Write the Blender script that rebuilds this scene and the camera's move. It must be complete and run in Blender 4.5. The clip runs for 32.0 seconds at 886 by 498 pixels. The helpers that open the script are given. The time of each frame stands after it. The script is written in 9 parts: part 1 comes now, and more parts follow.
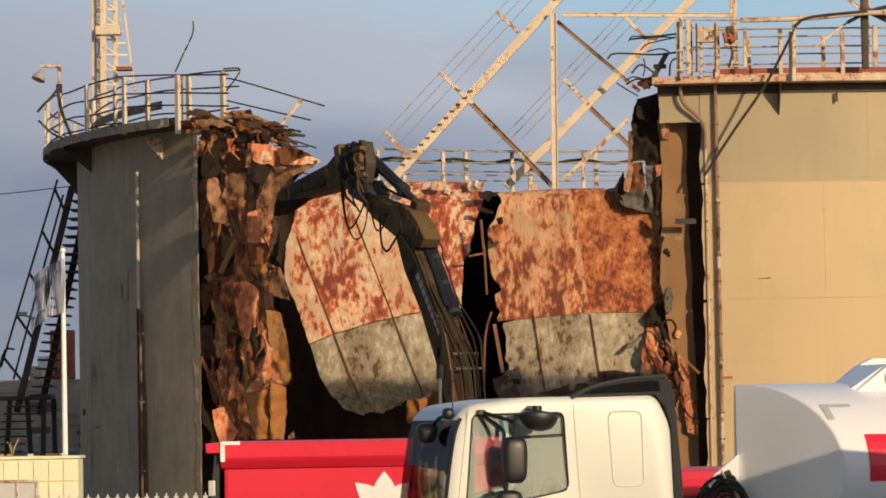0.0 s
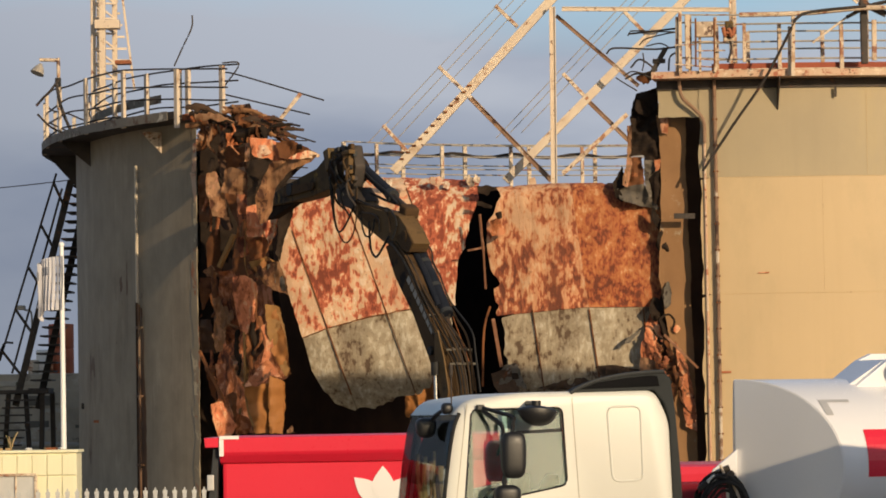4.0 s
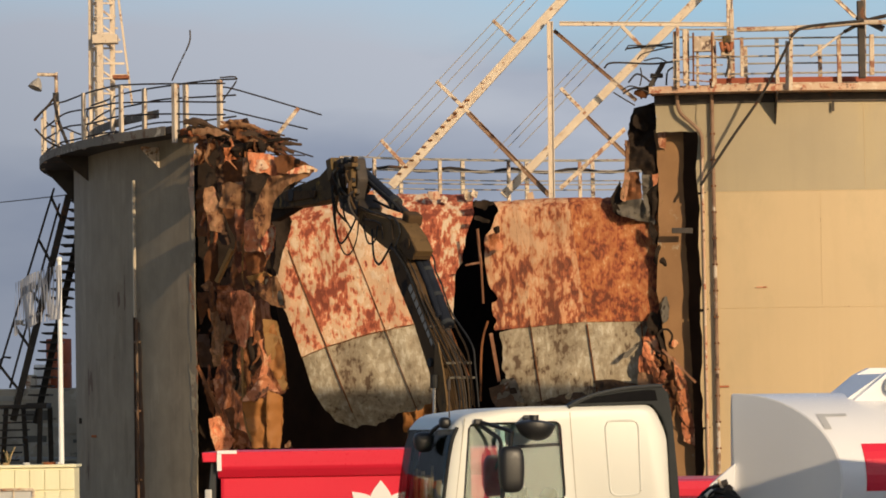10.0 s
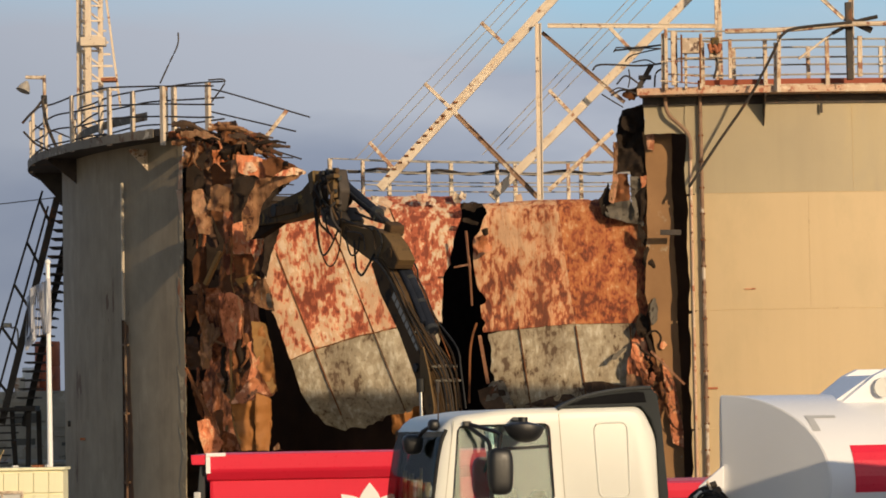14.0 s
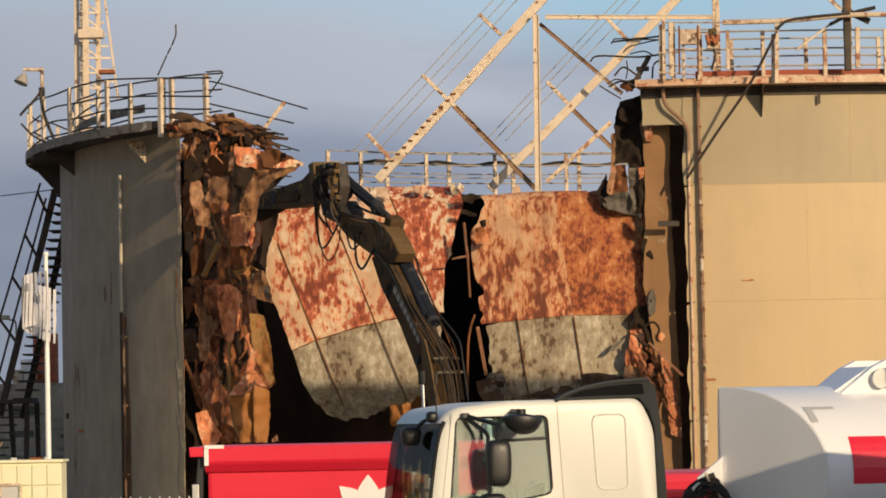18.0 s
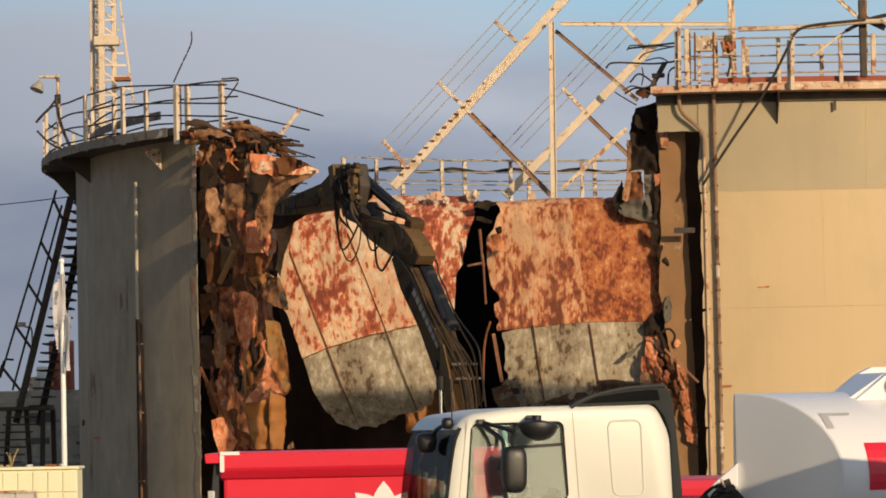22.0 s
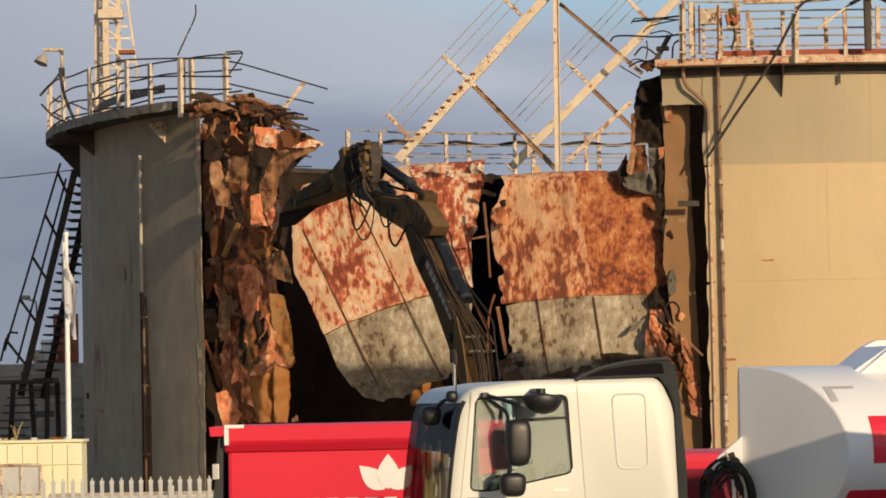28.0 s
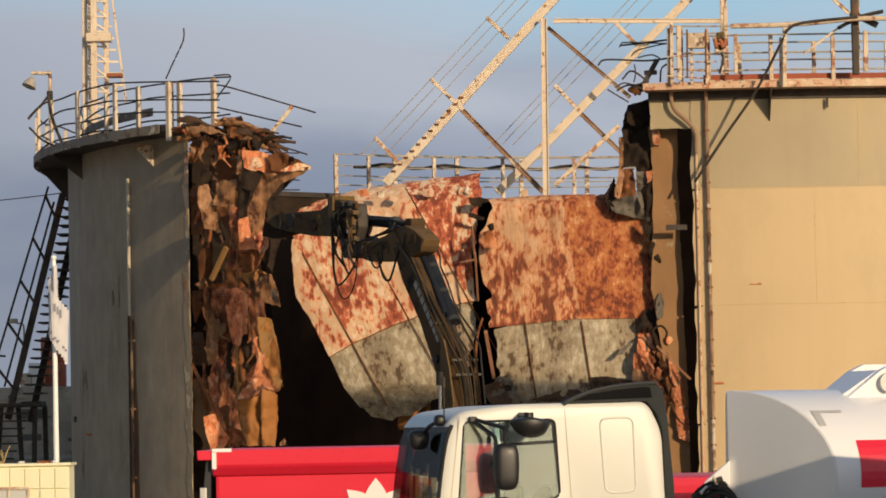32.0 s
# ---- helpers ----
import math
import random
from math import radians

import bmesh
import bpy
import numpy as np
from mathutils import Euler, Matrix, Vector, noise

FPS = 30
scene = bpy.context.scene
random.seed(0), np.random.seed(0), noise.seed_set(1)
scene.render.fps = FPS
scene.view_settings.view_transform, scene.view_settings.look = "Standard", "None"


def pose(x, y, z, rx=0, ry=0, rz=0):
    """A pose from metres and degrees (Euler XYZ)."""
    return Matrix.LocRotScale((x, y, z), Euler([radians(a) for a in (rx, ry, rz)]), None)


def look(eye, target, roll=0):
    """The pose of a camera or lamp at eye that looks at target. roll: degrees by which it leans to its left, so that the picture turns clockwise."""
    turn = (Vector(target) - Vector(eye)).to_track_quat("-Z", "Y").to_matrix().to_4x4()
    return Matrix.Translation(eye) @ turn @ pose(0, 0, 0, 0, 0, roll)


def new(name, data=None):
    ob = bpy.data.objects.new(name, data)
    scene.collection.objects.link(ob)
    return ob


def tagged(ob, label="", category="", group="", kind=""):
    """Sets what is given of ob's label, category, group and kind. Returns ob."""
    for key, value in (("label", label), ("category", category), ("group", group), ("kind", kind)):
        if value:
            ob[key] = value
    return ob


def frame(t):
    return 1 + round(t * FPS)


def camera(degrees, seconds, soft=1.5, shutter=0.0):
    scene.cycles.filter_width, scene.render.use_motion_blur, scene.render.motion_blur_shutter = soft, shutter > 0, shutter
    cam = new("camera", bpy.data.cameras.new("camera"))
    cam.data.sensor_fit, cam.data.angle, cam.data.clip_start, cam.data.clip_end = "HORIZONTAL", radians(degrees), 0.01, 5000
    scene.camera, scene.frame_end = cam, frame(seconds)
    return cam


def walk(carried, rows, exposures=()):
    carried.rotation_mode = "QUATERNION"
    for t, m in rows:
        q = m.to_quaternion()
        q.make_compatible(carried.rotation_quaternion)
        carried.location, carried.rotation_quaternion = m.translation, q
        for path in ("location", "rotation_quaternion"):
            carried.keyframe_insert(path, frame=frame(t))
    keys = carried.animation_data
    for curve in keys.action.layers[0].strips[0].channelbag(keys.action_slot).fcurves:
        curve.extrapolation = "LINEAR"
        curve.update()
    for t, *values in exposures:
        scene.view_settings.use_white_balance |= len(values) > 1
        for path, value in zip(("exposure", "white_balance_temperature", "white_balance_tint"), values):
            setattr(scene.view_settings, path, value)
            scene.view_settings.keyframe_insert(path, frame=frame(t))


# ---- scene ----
# A large storage tank being pulled down by an excavator, with lorries before it.
EXPO, SKYSTR, SUNSTR = 0.0, 0.10, 3.75
cam = camera(14.414, 32.0, soft=1.75)
walk(cam, [
    (0, pose(-0.000, 0, 2.850, 92.761, 0.998, 0.047)),
    (0.5, pose(0.001, 0, 2.853, 92.942, 1.016, -0.035)),
    (1, pose(-0.006, 0, 2.858, 92.915, 1.045, -0.076)),
    (1.5, pose(0.000, 0, 2.859, 92.814, 1.012, -0.064)),
    (2, pose(-0.001, 0, 2.859, 92.716, 1.014, -0.007)),
    (2.5, pose(-0.002, 0, 2.859, 92.702, 1.012, -0.009)),
    (3, pose(-0.002, 0, 2.859, 92.727, 0.999, -0.065)),
    (3.5, pose(-0.004, 0, 2.856, 92.676, 0.968, -0.027)),
    (5.5, pose(-0.002, 0, 2.856, 92.651, 0.868, 0.089)),
    (6, pose(-0.008, 0, 2.857, 92.635, 0.898, 0.065)),
    (6.5, pose(0.000, 0, 2.853, 92.687, 0.920, 0.052)),
    (7, pose(-0.006, 0, 2.854, 92.725, 0.921, 0.053)),
    (7.5, pose(-0.005, 0, 2.857, 92.794, 0.948, 0.041)),
    (8, pose(-0.006, 0, 2.856, 92.843, 0.959, -0.022)),
    (8.5, pose(-0.005, 0, 2.858, 92.858, 0.900, -0.048)),
    (9, pose(-0.000, 0, 2.854, 92.879, 0.892, -0.005)),
    (9.5, pose(-0.001, 0, 2.855, 92.928, 0.893, 0.007)),
    (10, pose(-0.005, 0, 2.852, 92.906, 0.943, -0.015)),
    (10.5, pose(-0.006, 0, 2.856, 92.784, 0.901, -0.065)),
    (11, pose(0.000, 0, 2.856, 92.828, 0.962, -0.145)),
    (11.5, pose(-0.008, 0, 2.859, 92.969, 1.063, -0.204)),
    (12, pose(-0.007, 0, 2.861, 93.108, 1.096, -0.244)),
    (12.5, pose(-0.006, 0, 2.860, 93.186, 1.095, -0.312)),
    (13, pose(-0.008, 0, 2.856, 93.077, 1.040, -0.261)),
    (13.5, pose(-0.002, 0, 2.859, 92.963, 1.007, -0.193)),
    (14, pose(-0.006, 0, 2.853, 92.937, 1.041, -0.198)),
    (14.5, pose(-0.010, 0, 2.855, 92.923, 1.072, -0.208)),
    (16.5, pose(-0.002, 0, 2.854, 93.018, 1.163, -0.346)),
    (17, pose(-0.001, 0, 2.859, 93.116, 1.152, -0.444)),
    (17.5, pose(-0.004, 0, 2.856, 93.027, 1.117, -0.371)),
    (18, pose(-0.005, 0, 2.858, 92.796, 1.126, -0.226)),
    (18.5, pose(-0.005, 0, 2.856, 92.689, 1.107, -0.112)),
    (19, pose(0.004, 0, 2.850, 92.801, 1.128, -0.068)),
    (19.5, pose(0.001, 0, 2.855, 92.878, 1.099, -0.073)),
    (20, pose(-0.008, 0, 2.856, 92.875, 1.089, -0.036)),
    (20.5, pose(-0.006, 0, 2.853, 92.880, 1.091, 0.012)),
    (21, pose(-0.007, 0, 2.855, 92.848, 1.087, 0.036)),
    (21.5, pose(-0.009, 0, 2.852, 92.856, 1.131, 0.034)),
    (22, pose(-0.002, 0, 2.851, 92.917, 1.140, 0.034)),
    (22.5, pose(0.000, 0, 2.853, 92.956, 1.163, 0.023)),
    (23, pose(-0.003, 0, 2.852, 92.929, 1.150, 0.046)),
    (23.5, pose(-0.008, 0, 2.857, 92.866, 1.177, 0.087)),
    (24, pose(-0.003, 0, 2.858, 92.776, 1.201, 0.118)),
    (24.5, pose(-0.010, 0, 2.853, 92.707, 1.197, 0.143)),
    (25, pose(-0.006, 0, 2.859, 92.678, 1.211, 0.182)),
    (25.5, pose(-0.003, 0, 2.859, 92.682, 1.191, 0.173)),
    (27.5, pose(-0.004, 0, 2.860, 92.645, 1.118, 0.073)),
    (28, pose(-0.003, 0, 2.852, 92.479, 1.137, 0.102)),
    (28.5, pose(-0.005, 0, 2.852, 92.492, 1.109, 0.093)),
    (29, pose(-0.001, 0, 2.853, 92.675, 1.150, 0.064)),
    (29.5, pose(-0.008, 0, 2.852, 92.848, 1.203, 0.022)),
    (30, pose(-0.001, 0, 2.862, 92.922, 1.156, -0.036)),
    (30.5, pose(-0.002, 0, 2.853, 92.953, 1.141, -0.094)),
    (31, pose(-0.000, 0, 2.851, 92.913, 1.137, -0.103)),
    (31.5, pose(-0.003, 0, 2.857, 92.833, 1.121, -0.096)),
    (32, pose(-0.004, 0, 2.856, 92.859, 1.102, -0.098)),
], exposures=[(0, EXPO), (32, EXPO)])

# ---- sky and sun ----
SUN_AZ, SUN_EL = 30.0, 15.5     # degrees to the right of the way back to the eye; height
world = bpy.data.worlds.new("world")
scene.world = world
world.use_nodes = True
wn, wl = world.node_tree.nodes, world.node_tree.links
wn.clear()
sky = wn.new("ShaderNodeTexSky")
sky.sky_type, sky.sun_disc = "NISHITA", False
sky.sun_elevation, sky.sun_rotation = radians(SUN_EL), radians(180 - SUN_AZ)
sky.air_density, sky.dust_density, sky.ozone_density = 1.0, 1.1, 1.7
geo = wn.new("ShaderNodeTexCoord")
cmap = wn.new("ShaderNodeMapping")
cmap.inputs["Scale"].default_value = (5.0, 5.0, 16.0)
cmap.inputs["Location"].default_value = (0.35, 0.0, 0.55)
cn = wn.new("ShaderNodeTexNoise")
cn.inputs["Scale"].default_value, cn.inputs["Detail"].default_value, cn.inputs["Roughness"].default_value = 1.3, 5, 0.5
ramp = wn.new("ShaderNodeValToRGB")
ramp.color_ramp.elements[0].position, ramp.color_ramp.elements[1].position = 0.38, 0.60
sep = wn.new("ShaderNodeSeparateXYZ")
fade = wn.new("ShaderNodeMapRange")
fade.inputs["From Min"].default_value, fade.inputs["From Max"].default_value = 0.099, 0.126
fade.inputs["To Min"].default_value, fade.inputs["To Max"].default_value = 1.0, 0.10
mul = wn.new("ShaderNodeMath")
mul.operation = "MULTIPLY_ADD"
mul.inputs[1].default_value = 0.35
cloud = wn.new("ShaderNodeMix")
cloud.data_type = "RGBA"
tone = wn.new("ShaderNodeMix")
tone.data_type = "RGBA"
tone.inputs[6].default_value, tone.inputs[7].default_value = (2.75, 3.2, 4.25, 1), (4.8, 5.15, 5.9, 1)
bg = wn.new("ShaderNodeBackground")
bg.inputs["Strength"].default_value = SKYSTR
wout = wn.new("ShaderNodeOutputWorld")
wl.new(geo.outputs["Generated"], cmap.inputs["Vector"])
wl.new(cmap.outputs[0], cn.inputs["Vector"])
wl.new(cn.outputs["Fac"], ramp.inputs["Fac"])
wl.new(geo.outputs["Generated"], sep.inputs[0])
edge_of = wn.new("ShaderNodeVectorMath")      # the cloud's upper edge slopes down to the right
edge_of.operation = "DOT_PRODUCT"
edge_of.inputs[1].default_value = (0.062, 0.0, 1.0)
wl.new(geo.outputs["Generated"], edge_of.inputs[0])
wl.new(edge_of.outputs["Value"], fade.inputs["Value"])
wl.new(ramp.outputs["Color"], mul.inputs[0])
wl.new(fade.outputs[0], mul.inputs[2])
mul.use_clamp = True
north = wn.new("ShaderNodeMapRange")     # the sun's side of the sky is clear
north.inputs["From Min"].default_value, north.inputs["From Max"].default_value = -0.25, 0.4
wl.new(sep.outputs["Y"], north.inputs["Value"])
veil = wn.new("ShaderNodeMath")
veil.operation = "MULTIPLY"
wl.new(mul.outputs[0], veil.inputs[0])
wl.new(north.outputs[0], veil.inputs[1])
wl.new(veil.outputs[0], cloud.inputs[0])
haze = wn.new("ShaderNodeMix")
haze.data_type, haze.blend_type = "RGBA", "MULTIPLY"
haze.inputs[7].default_value = (0.98, 1.16, 1.34, 1)
wl.new(north.outputs[0], haze.inputs[0])
wl.new(sky.outputs["Color"], haze.inputs[6])
wl.new(haze.outputs[2], cloud.inputs[6])
rise = wn.new("ShaderNodeMapRange")      # the cloud is darker towards the horizon
rise.inputs["From Min"].default_value, rise.inputs["From Max"].default_value = 0.070, 0.112
rise.inputs["To Max"].default_value = 0.55
wl.new(sep.outputs["Z"], rise.inputs["Value"])
lift = wn.new("ShaderNodeMath")
lift.operation, lift.use_clamp = "MULTIPLY_ADD", True
lift.inputs[1].default_value = 0.85
wl.new(ramp.outputs["Color"], lift.inputs[0])
wl.new(rise.outputs[0], lift.inputs[2])
wl.new(lift.outputs[0], tone.inputs[0])
wl.new(tone.outputs[2], cloud.inputs[7])
bank = wn.new("ShaderNodeVectorMath")     # a darker bank low down and to the left
bank.operation = "DOT_PRODUCT"
bank.inputs[1].default_value = (-0.45, 0.0, -1.0)
wl.new(geo.outputs["Generated"], bank.inputs[0])
bank_f = wn.new("ShaderNodeMapRange")
bank_f.interpolation_type = "SMOOTHSTEP"
bank_f.inputs["From Min"].default_value, bank_f.inputs["From Max"].default_value = -0.13, 0.04
bank_f.inputs["To Max"].default_value = 0.62
wl.new(bank.outputs["Value"], bank_f.inputs["Value"])
bank_n = wn.new("ShaderNodeMath")
bank_n.operation = "MULTIPLY"
wl.new(bank_f.outputs[0], bank_n.inputs[0])
wl.new(north.outputs[0], bank_n.inputs[1])
low = wn.new("ShaderNodeMix")
low.data_type = "RGBA"
low.inputs[7].default_value = (1.75, 2.05, 2.7, 1)
wl.new(bank_n.outputs[0], low.inputs[0])
wl.new(cloud.outputs[2], low.inputs[6])
wl.new(low.outputs[2], bg.inputs["Color"])
wl.new(bg.outputs[0], wout.inputs["Surface"])

sun_data = bpy.data.lights.new("sun", "SUN")
sun_data.energy, sun_data.angle, sun_data.color = SUNSTR, radians(0.6), (1.0, 0.765, 0.49)
sun = new("sun", sun_data)
sa, se = radians(SUN_AZ), radians(SUN_EL)
sun.matrix_world = look((60 * math.sin(sa) * math.cos(se), -60 * math.cos(sa) * math.cos(se), 60 * math.sin(se)), (0, 0, 0))


# ---- materials ----
def surface(name, c1, c2, scale=1.0, rough=0.7, metal=0.0, bump=0.15, patches=(), streak=None, fine=40.0, vary=0.0, drift=0.3):
    """c1, c2: the two tones of the ground; patches: (colour, scale, threshold, softness, stretch); streak: (colour, amount)."""
    m = bpy.data.materials.new(name)
    m.use_nodes = True
    n, l = m.node_tree.nodes, m.node_tree.links
    b = n["Principled BSDF"]
    tc = n.new("ShaderNodeTexCoord")

    def tex(sc, detail=6.0, stretch=(1, 1, 1), rg=0.6, shift=0.0):
        mp = n.new("ShaderNodeMapping")
        mp.inputs["Scale"].default_value = stretch
        mp.inputs["Location"].default_value = (shift, shift * 0.7, shift * 0.3)
        l.new(tc.outputs["Object"], mp.inputs["Vector"])
        t = n.new("ShaderNodeTexNoise")
        t.inputs["Scale"].default_value, t.inputs["Detail"].default_value, t.inputs["Roughness"].default_value = sc, detail, rg
        l.new(mp.outputs[0], t.inputs["Vector"])
        return t.outputs["Fac"]

    def ramp_of(fac, p0, p1):
        r = n.new("ShaderNodeMapRange")
        r.inputs["From Min"].default_value, r.inputs["From Max"].default_value = p0, p1
        l.new(fac, r.inputs["Value"])
        return r.outputs[0]

    def mix(fac, a, c):
        x = n.new("ShaderNodeMix")
        x.data_type = "RGBA"
        l.new(fac, x.inputs[0])
        if isinstance(a, tuple):
            x.inputs[6].default_value = (*a, 1)
        else:
            l.new(a, x.inputs[6])
        x.inputs[7].default_value = (*c, 1)
        return x.outputs[2]

    col = mix(ramp_of(tex(scale), 0.32, 0.68), c1, c2)
    for i, (pc, ps, thr, soft, stretch) in enumerate(patches):
        big = n.new("ShaderNodeMath")
        big.operation = "MULTIPLY_ADD"
        l.new(tex(ps * 0.22, 2.0, (1, 1, 0.6), 0.5, 7.7 * i + 4.1), big.inputs[0])
        big.inputs[1].default_value = drift
        l.new(tex(ps, 9.0, stretch, 0.68, 3.1 * i + 1.7), big.inputs[2])
        col = mix(ramp_of(big.outputs[0], thr + drift / 2, thr + drift / 2 + soft), col, pc)
    if streak:
        f = ramp_of(tex(1.0, 6.0, (2.6, 2.6, 0.16), 0.65, 9.0), 0.48, 0.85)
        k = n.new("ShaderNodeMath")
        k.operation = "MULTIPLY"
        k.inputs[1].default_value = streak[1]
        l.new(f, k.inputs[0])
        col = mix(k.outputs[0], col, streak[0])
    if vary:
        oi = n.new("ShaderNodeObjectInfo")
        hv = n.new("ShaderNodeHueSaturation")
        l.new(ramp_of(oi.outputs["Random"], -1.0, 1.0), hv.inputs["Fac"])
        mr = n.new("ShaderNodeMapRange")
        mr.inputs["To Min"].default_value, mr.inputs["To Max"].default_value = 1 - vary, 1 + vary
        l.new(oi.outputs["Random"], mr.inputs["Value"])
        l.new(mr.outputs[0], hv.inputs["Value"])
        hv.inputs["Fac"].default_value = 1
        for ln in list(hv.inputs["Fac"].links):
            l.remove(ln)
        l.new(col, hv.inputs["Color"])
        col = hv.outputs["Color"]
    l.new(col, b.inputs["Base Color"])
    fn = tex(fine, 4.0)
    rr = n.new("ShaderNodeMapRange")
    rr.inputs["To Min"].default_value, rr.inputs["To Max"].default_value = max(rough - 0.15, 0.05), min(rough + 0.15, 1)
    l.new(fn, rr.inputs["Value"])
    l.new(rr.outputs[0], b.inputs["Roughness"])
    b.inputs["Metallic"].default_value = metal
    if bump:
        bp = n.new("ShaderNodeBump")
        bp.inputs["Strength"].default_value, bp.inputs["Distance"].default_value = bump, 0.02
        l.new(fn, bp.inputs["Height"])
        l.new(bp.outputs[0], b.inputs["Normal"])
    return m


def flaking(name, coats, size=1.0, tall=0.5, stain=(0.16, 0.075, 0.04), stained=0.35, pits=0.3, rough=0.85, vary=0.0, shift=0.0, bump=0.5, worn=None):
    """Old paint that has come off in layers: coats are (level, colour) from the bare ground up; size: of the flakes, tall: their upright stretch, worn: (height, height, how much less paint is left at the lower one)."""
    m = bpy.data.materials.new(name)
    m.use_nodes = True
    n, l = m.node_tree.nodes, m.node_tree.links
    b = n["Principled BSDF"]
    tc = n.new("ShaderNodeTexCoord")

    def tex(sc, detail, upright, rg, at):
        mp = n.new("ShaderNodeMapping")
        mp.inputs["Scale"].default_value = (1, 1, upright)
        mp.inputs["Location"].default_value = (at + shift, at * 0.7, at * 0.3 + shift)
        l.new(tc.outputs["Object"], mp.inputs["Vector"])
        t = n.new("ShaderNodeTexNoise")
        t.inputs["Scale"].default_value, t.inputs["Detail"].default_value, t.inputs["Roughness"].default_value = sc, detail, rg
        l.new(mp.outputs[0], t.inputs["Vector"])
        return t.outputs["Fac"]

    def calc(op, x, y, z=None):
        k = n.new("ShaderNodeMath")
        k.operation = op
        for i, v in enumerate((x, y, z)):
            if v is None:
                continue
            if isinstance(v, (int, float)):
                k.inputs[i].default_value = v
            else:
                l.new(v, k.inputs[i])
        return k.outputs[0]

    def span(fac, lo, hi):
        r = n.new("ShaderNodeMapRange")
        r.inputs["From Min"].default_value, r.inputs["From Max"].default_value = lo, hi
        l.new(fac, r.inputs["Value"])
        return r.outputs[0]

    def mix(fac, a, c, mode="MIX"):
        x = n.new("ShaderNodeMix")
        x.data_type, x.blend_type = "RGBA", mode
        l.new(fac, x.inputs[0])
        l.new(a, x.inputs[6])
        x.inputs[7].default_value = (*c, 1)
        return x.outputs[2]

    level = tex(3.4 / size, 5.0, tall, 0.52, 1.7)
    level = calc("MULTIPLY_ADD", tex(0.75 / size, 3.0, 0.6, 0.5, 5.3), 0.60, calc("MULTIPLY", level, 0.80))
    level = calc("MULTIPLY_ADD", tex(9.0 / size, 3.0, tall * 0.6, 0.5, 9.1), 0.34, level)
    level = calc("MULTIPLY_ADD", level, 1.85, -1.1095)
    if worn:
        sx = n.new("ShaderNodeSeparateXYZ")
        l.new(tc.outputs["Object"], sx.inputs[0])
        level = calc("MULTIPLY_ADD", span(sx.outputs["Z"], worn[0], worn[1]), worn[2], calc("SUBTRACT", level, worn[2] * 0.5))
    ramp = n.new("ShaderNodeValToRGB")
    els = ramp.color_ramp.elements
    while len(els) > 1:
        els.remove(els[-1])
    els[0].position, els[0].color = 0.0, (*coats[0][1], 1)
    for (lv, c), (lv0, c0) in zip(coats[1:], coats[:-1]):
        e = els.new(lv - 0.004)
        e.color = (*c0, 1)
        e = els.new(lv + 0.004)
        e.color = (*c, 1)
    l.new(level, ramp.inputs["Fac"])
    col = ramp.outputs["Color"]
    tone = span(tex(1.6, 6.0, 0.8, 0.6, 13.0), 0.25, 0.75)
    hv = n.new("ShaderNodeHueSaturation")
    l.new(col, hv.inputs["Color"])
    shade = n.new("ShaderNodeMapRange")
    shade.inputs["To Min"].default_value, shade.inputs["To Max"].default_value = 0.80, 1.16
    l.new(tone, shade.inputs["Value"])
    if vary:
        oi = n.new("ShaderNodeObjectInfo")
        l.new(calc("MULTIPLY", shade.outputs[0], calc("MULTIPLY_ADD", oi.outputs["Random"], 2 * vary, 1 - vary)), hv.inputs["Value"])
    else:
        l.new(shade.outputs[0], hv.inputs["Value"])
    col = hv.outputs["Color"]
    if stained:
        runs = span(tex(1.0, 7.0, 0.06, 0.7, 21.0), 0.50, 0.74)
        col = mix(calc("MULTIPLY", runs, stained), col, stain)
        # the runs are narrow: a second, finer set
        fine_runs = span(tex(4.5, 5.0, 0.05, 0.6, 27.0), 0.55, 0.75)
        col = mix(calc("MULTIPLY", fine_runs, stained * 0.7), col, stain)
    if pits:
        spots = span(tex(15.0, 3.0, 0.9, 0.55, 33.0), 0.64, 0.70)
        col = mix(calc("MULTIPLY", spots, pits), col, (stain[0] * 0.6, stain[1] * 0.6, stain[2] * 0.6))
    l.new(col, b.inputs["Base Color"])
    b.inputs["Roughness"].default_value = rough
    b.inputs["Specular IOR Level"].default_value = 0.25
    if bump:
        bp = n.new("ShaderNodeBump")
        bp.inputs["Strength"].default_value, bp.inputs["Distance"].default_value = bump, 0.03
        l.new(calc("MULTIPLY_ADD", tex(2.2, 5.0, 0.7, 0.6, 41.0), 0.8, level), bp.inputs["Height"])
        l.new(bp.outputs[0], b.inputs["Normal"])
    return m


U = (1, 1, 1)
RUST, DARKRUST, ORANGE, BROWN = (0.32, 0.105, 0.05), (0.06, 0.028, 0.017), (0.45, 0.15, 0.055), (0.14, 0.075, 0.035)
m_ground = surface("ground", (0.25, 0.215, 0.17), (0.33, 0.29, 0.235), 0.3, 0.95, 0, 0.3)
m_tan = surface("tan_paint", (0.50, 0.368, 0.206), (0.54, 0.397, 0.22), 0.25, 0.6, 0, 0.05, patches=[((0.48, 0.36, 0.20), 0.35, 0.56, 0.1, (1, 1, 0.5))], streak=((0.45, 0.32, 0.17), 0.35))
m_tan_grey = surface("faded_tan_paint", (0.335, 0.272, 0.17), (0.38, 0.305, 0.185), 0.4, 0.6, 0, 0.05, patches=[((0.40, 0.315, 0.175), 0.5, 0.55, 0.15, (1, 1, 0.4))], streak=((0.30, 0.24, 0.15), 0.45))
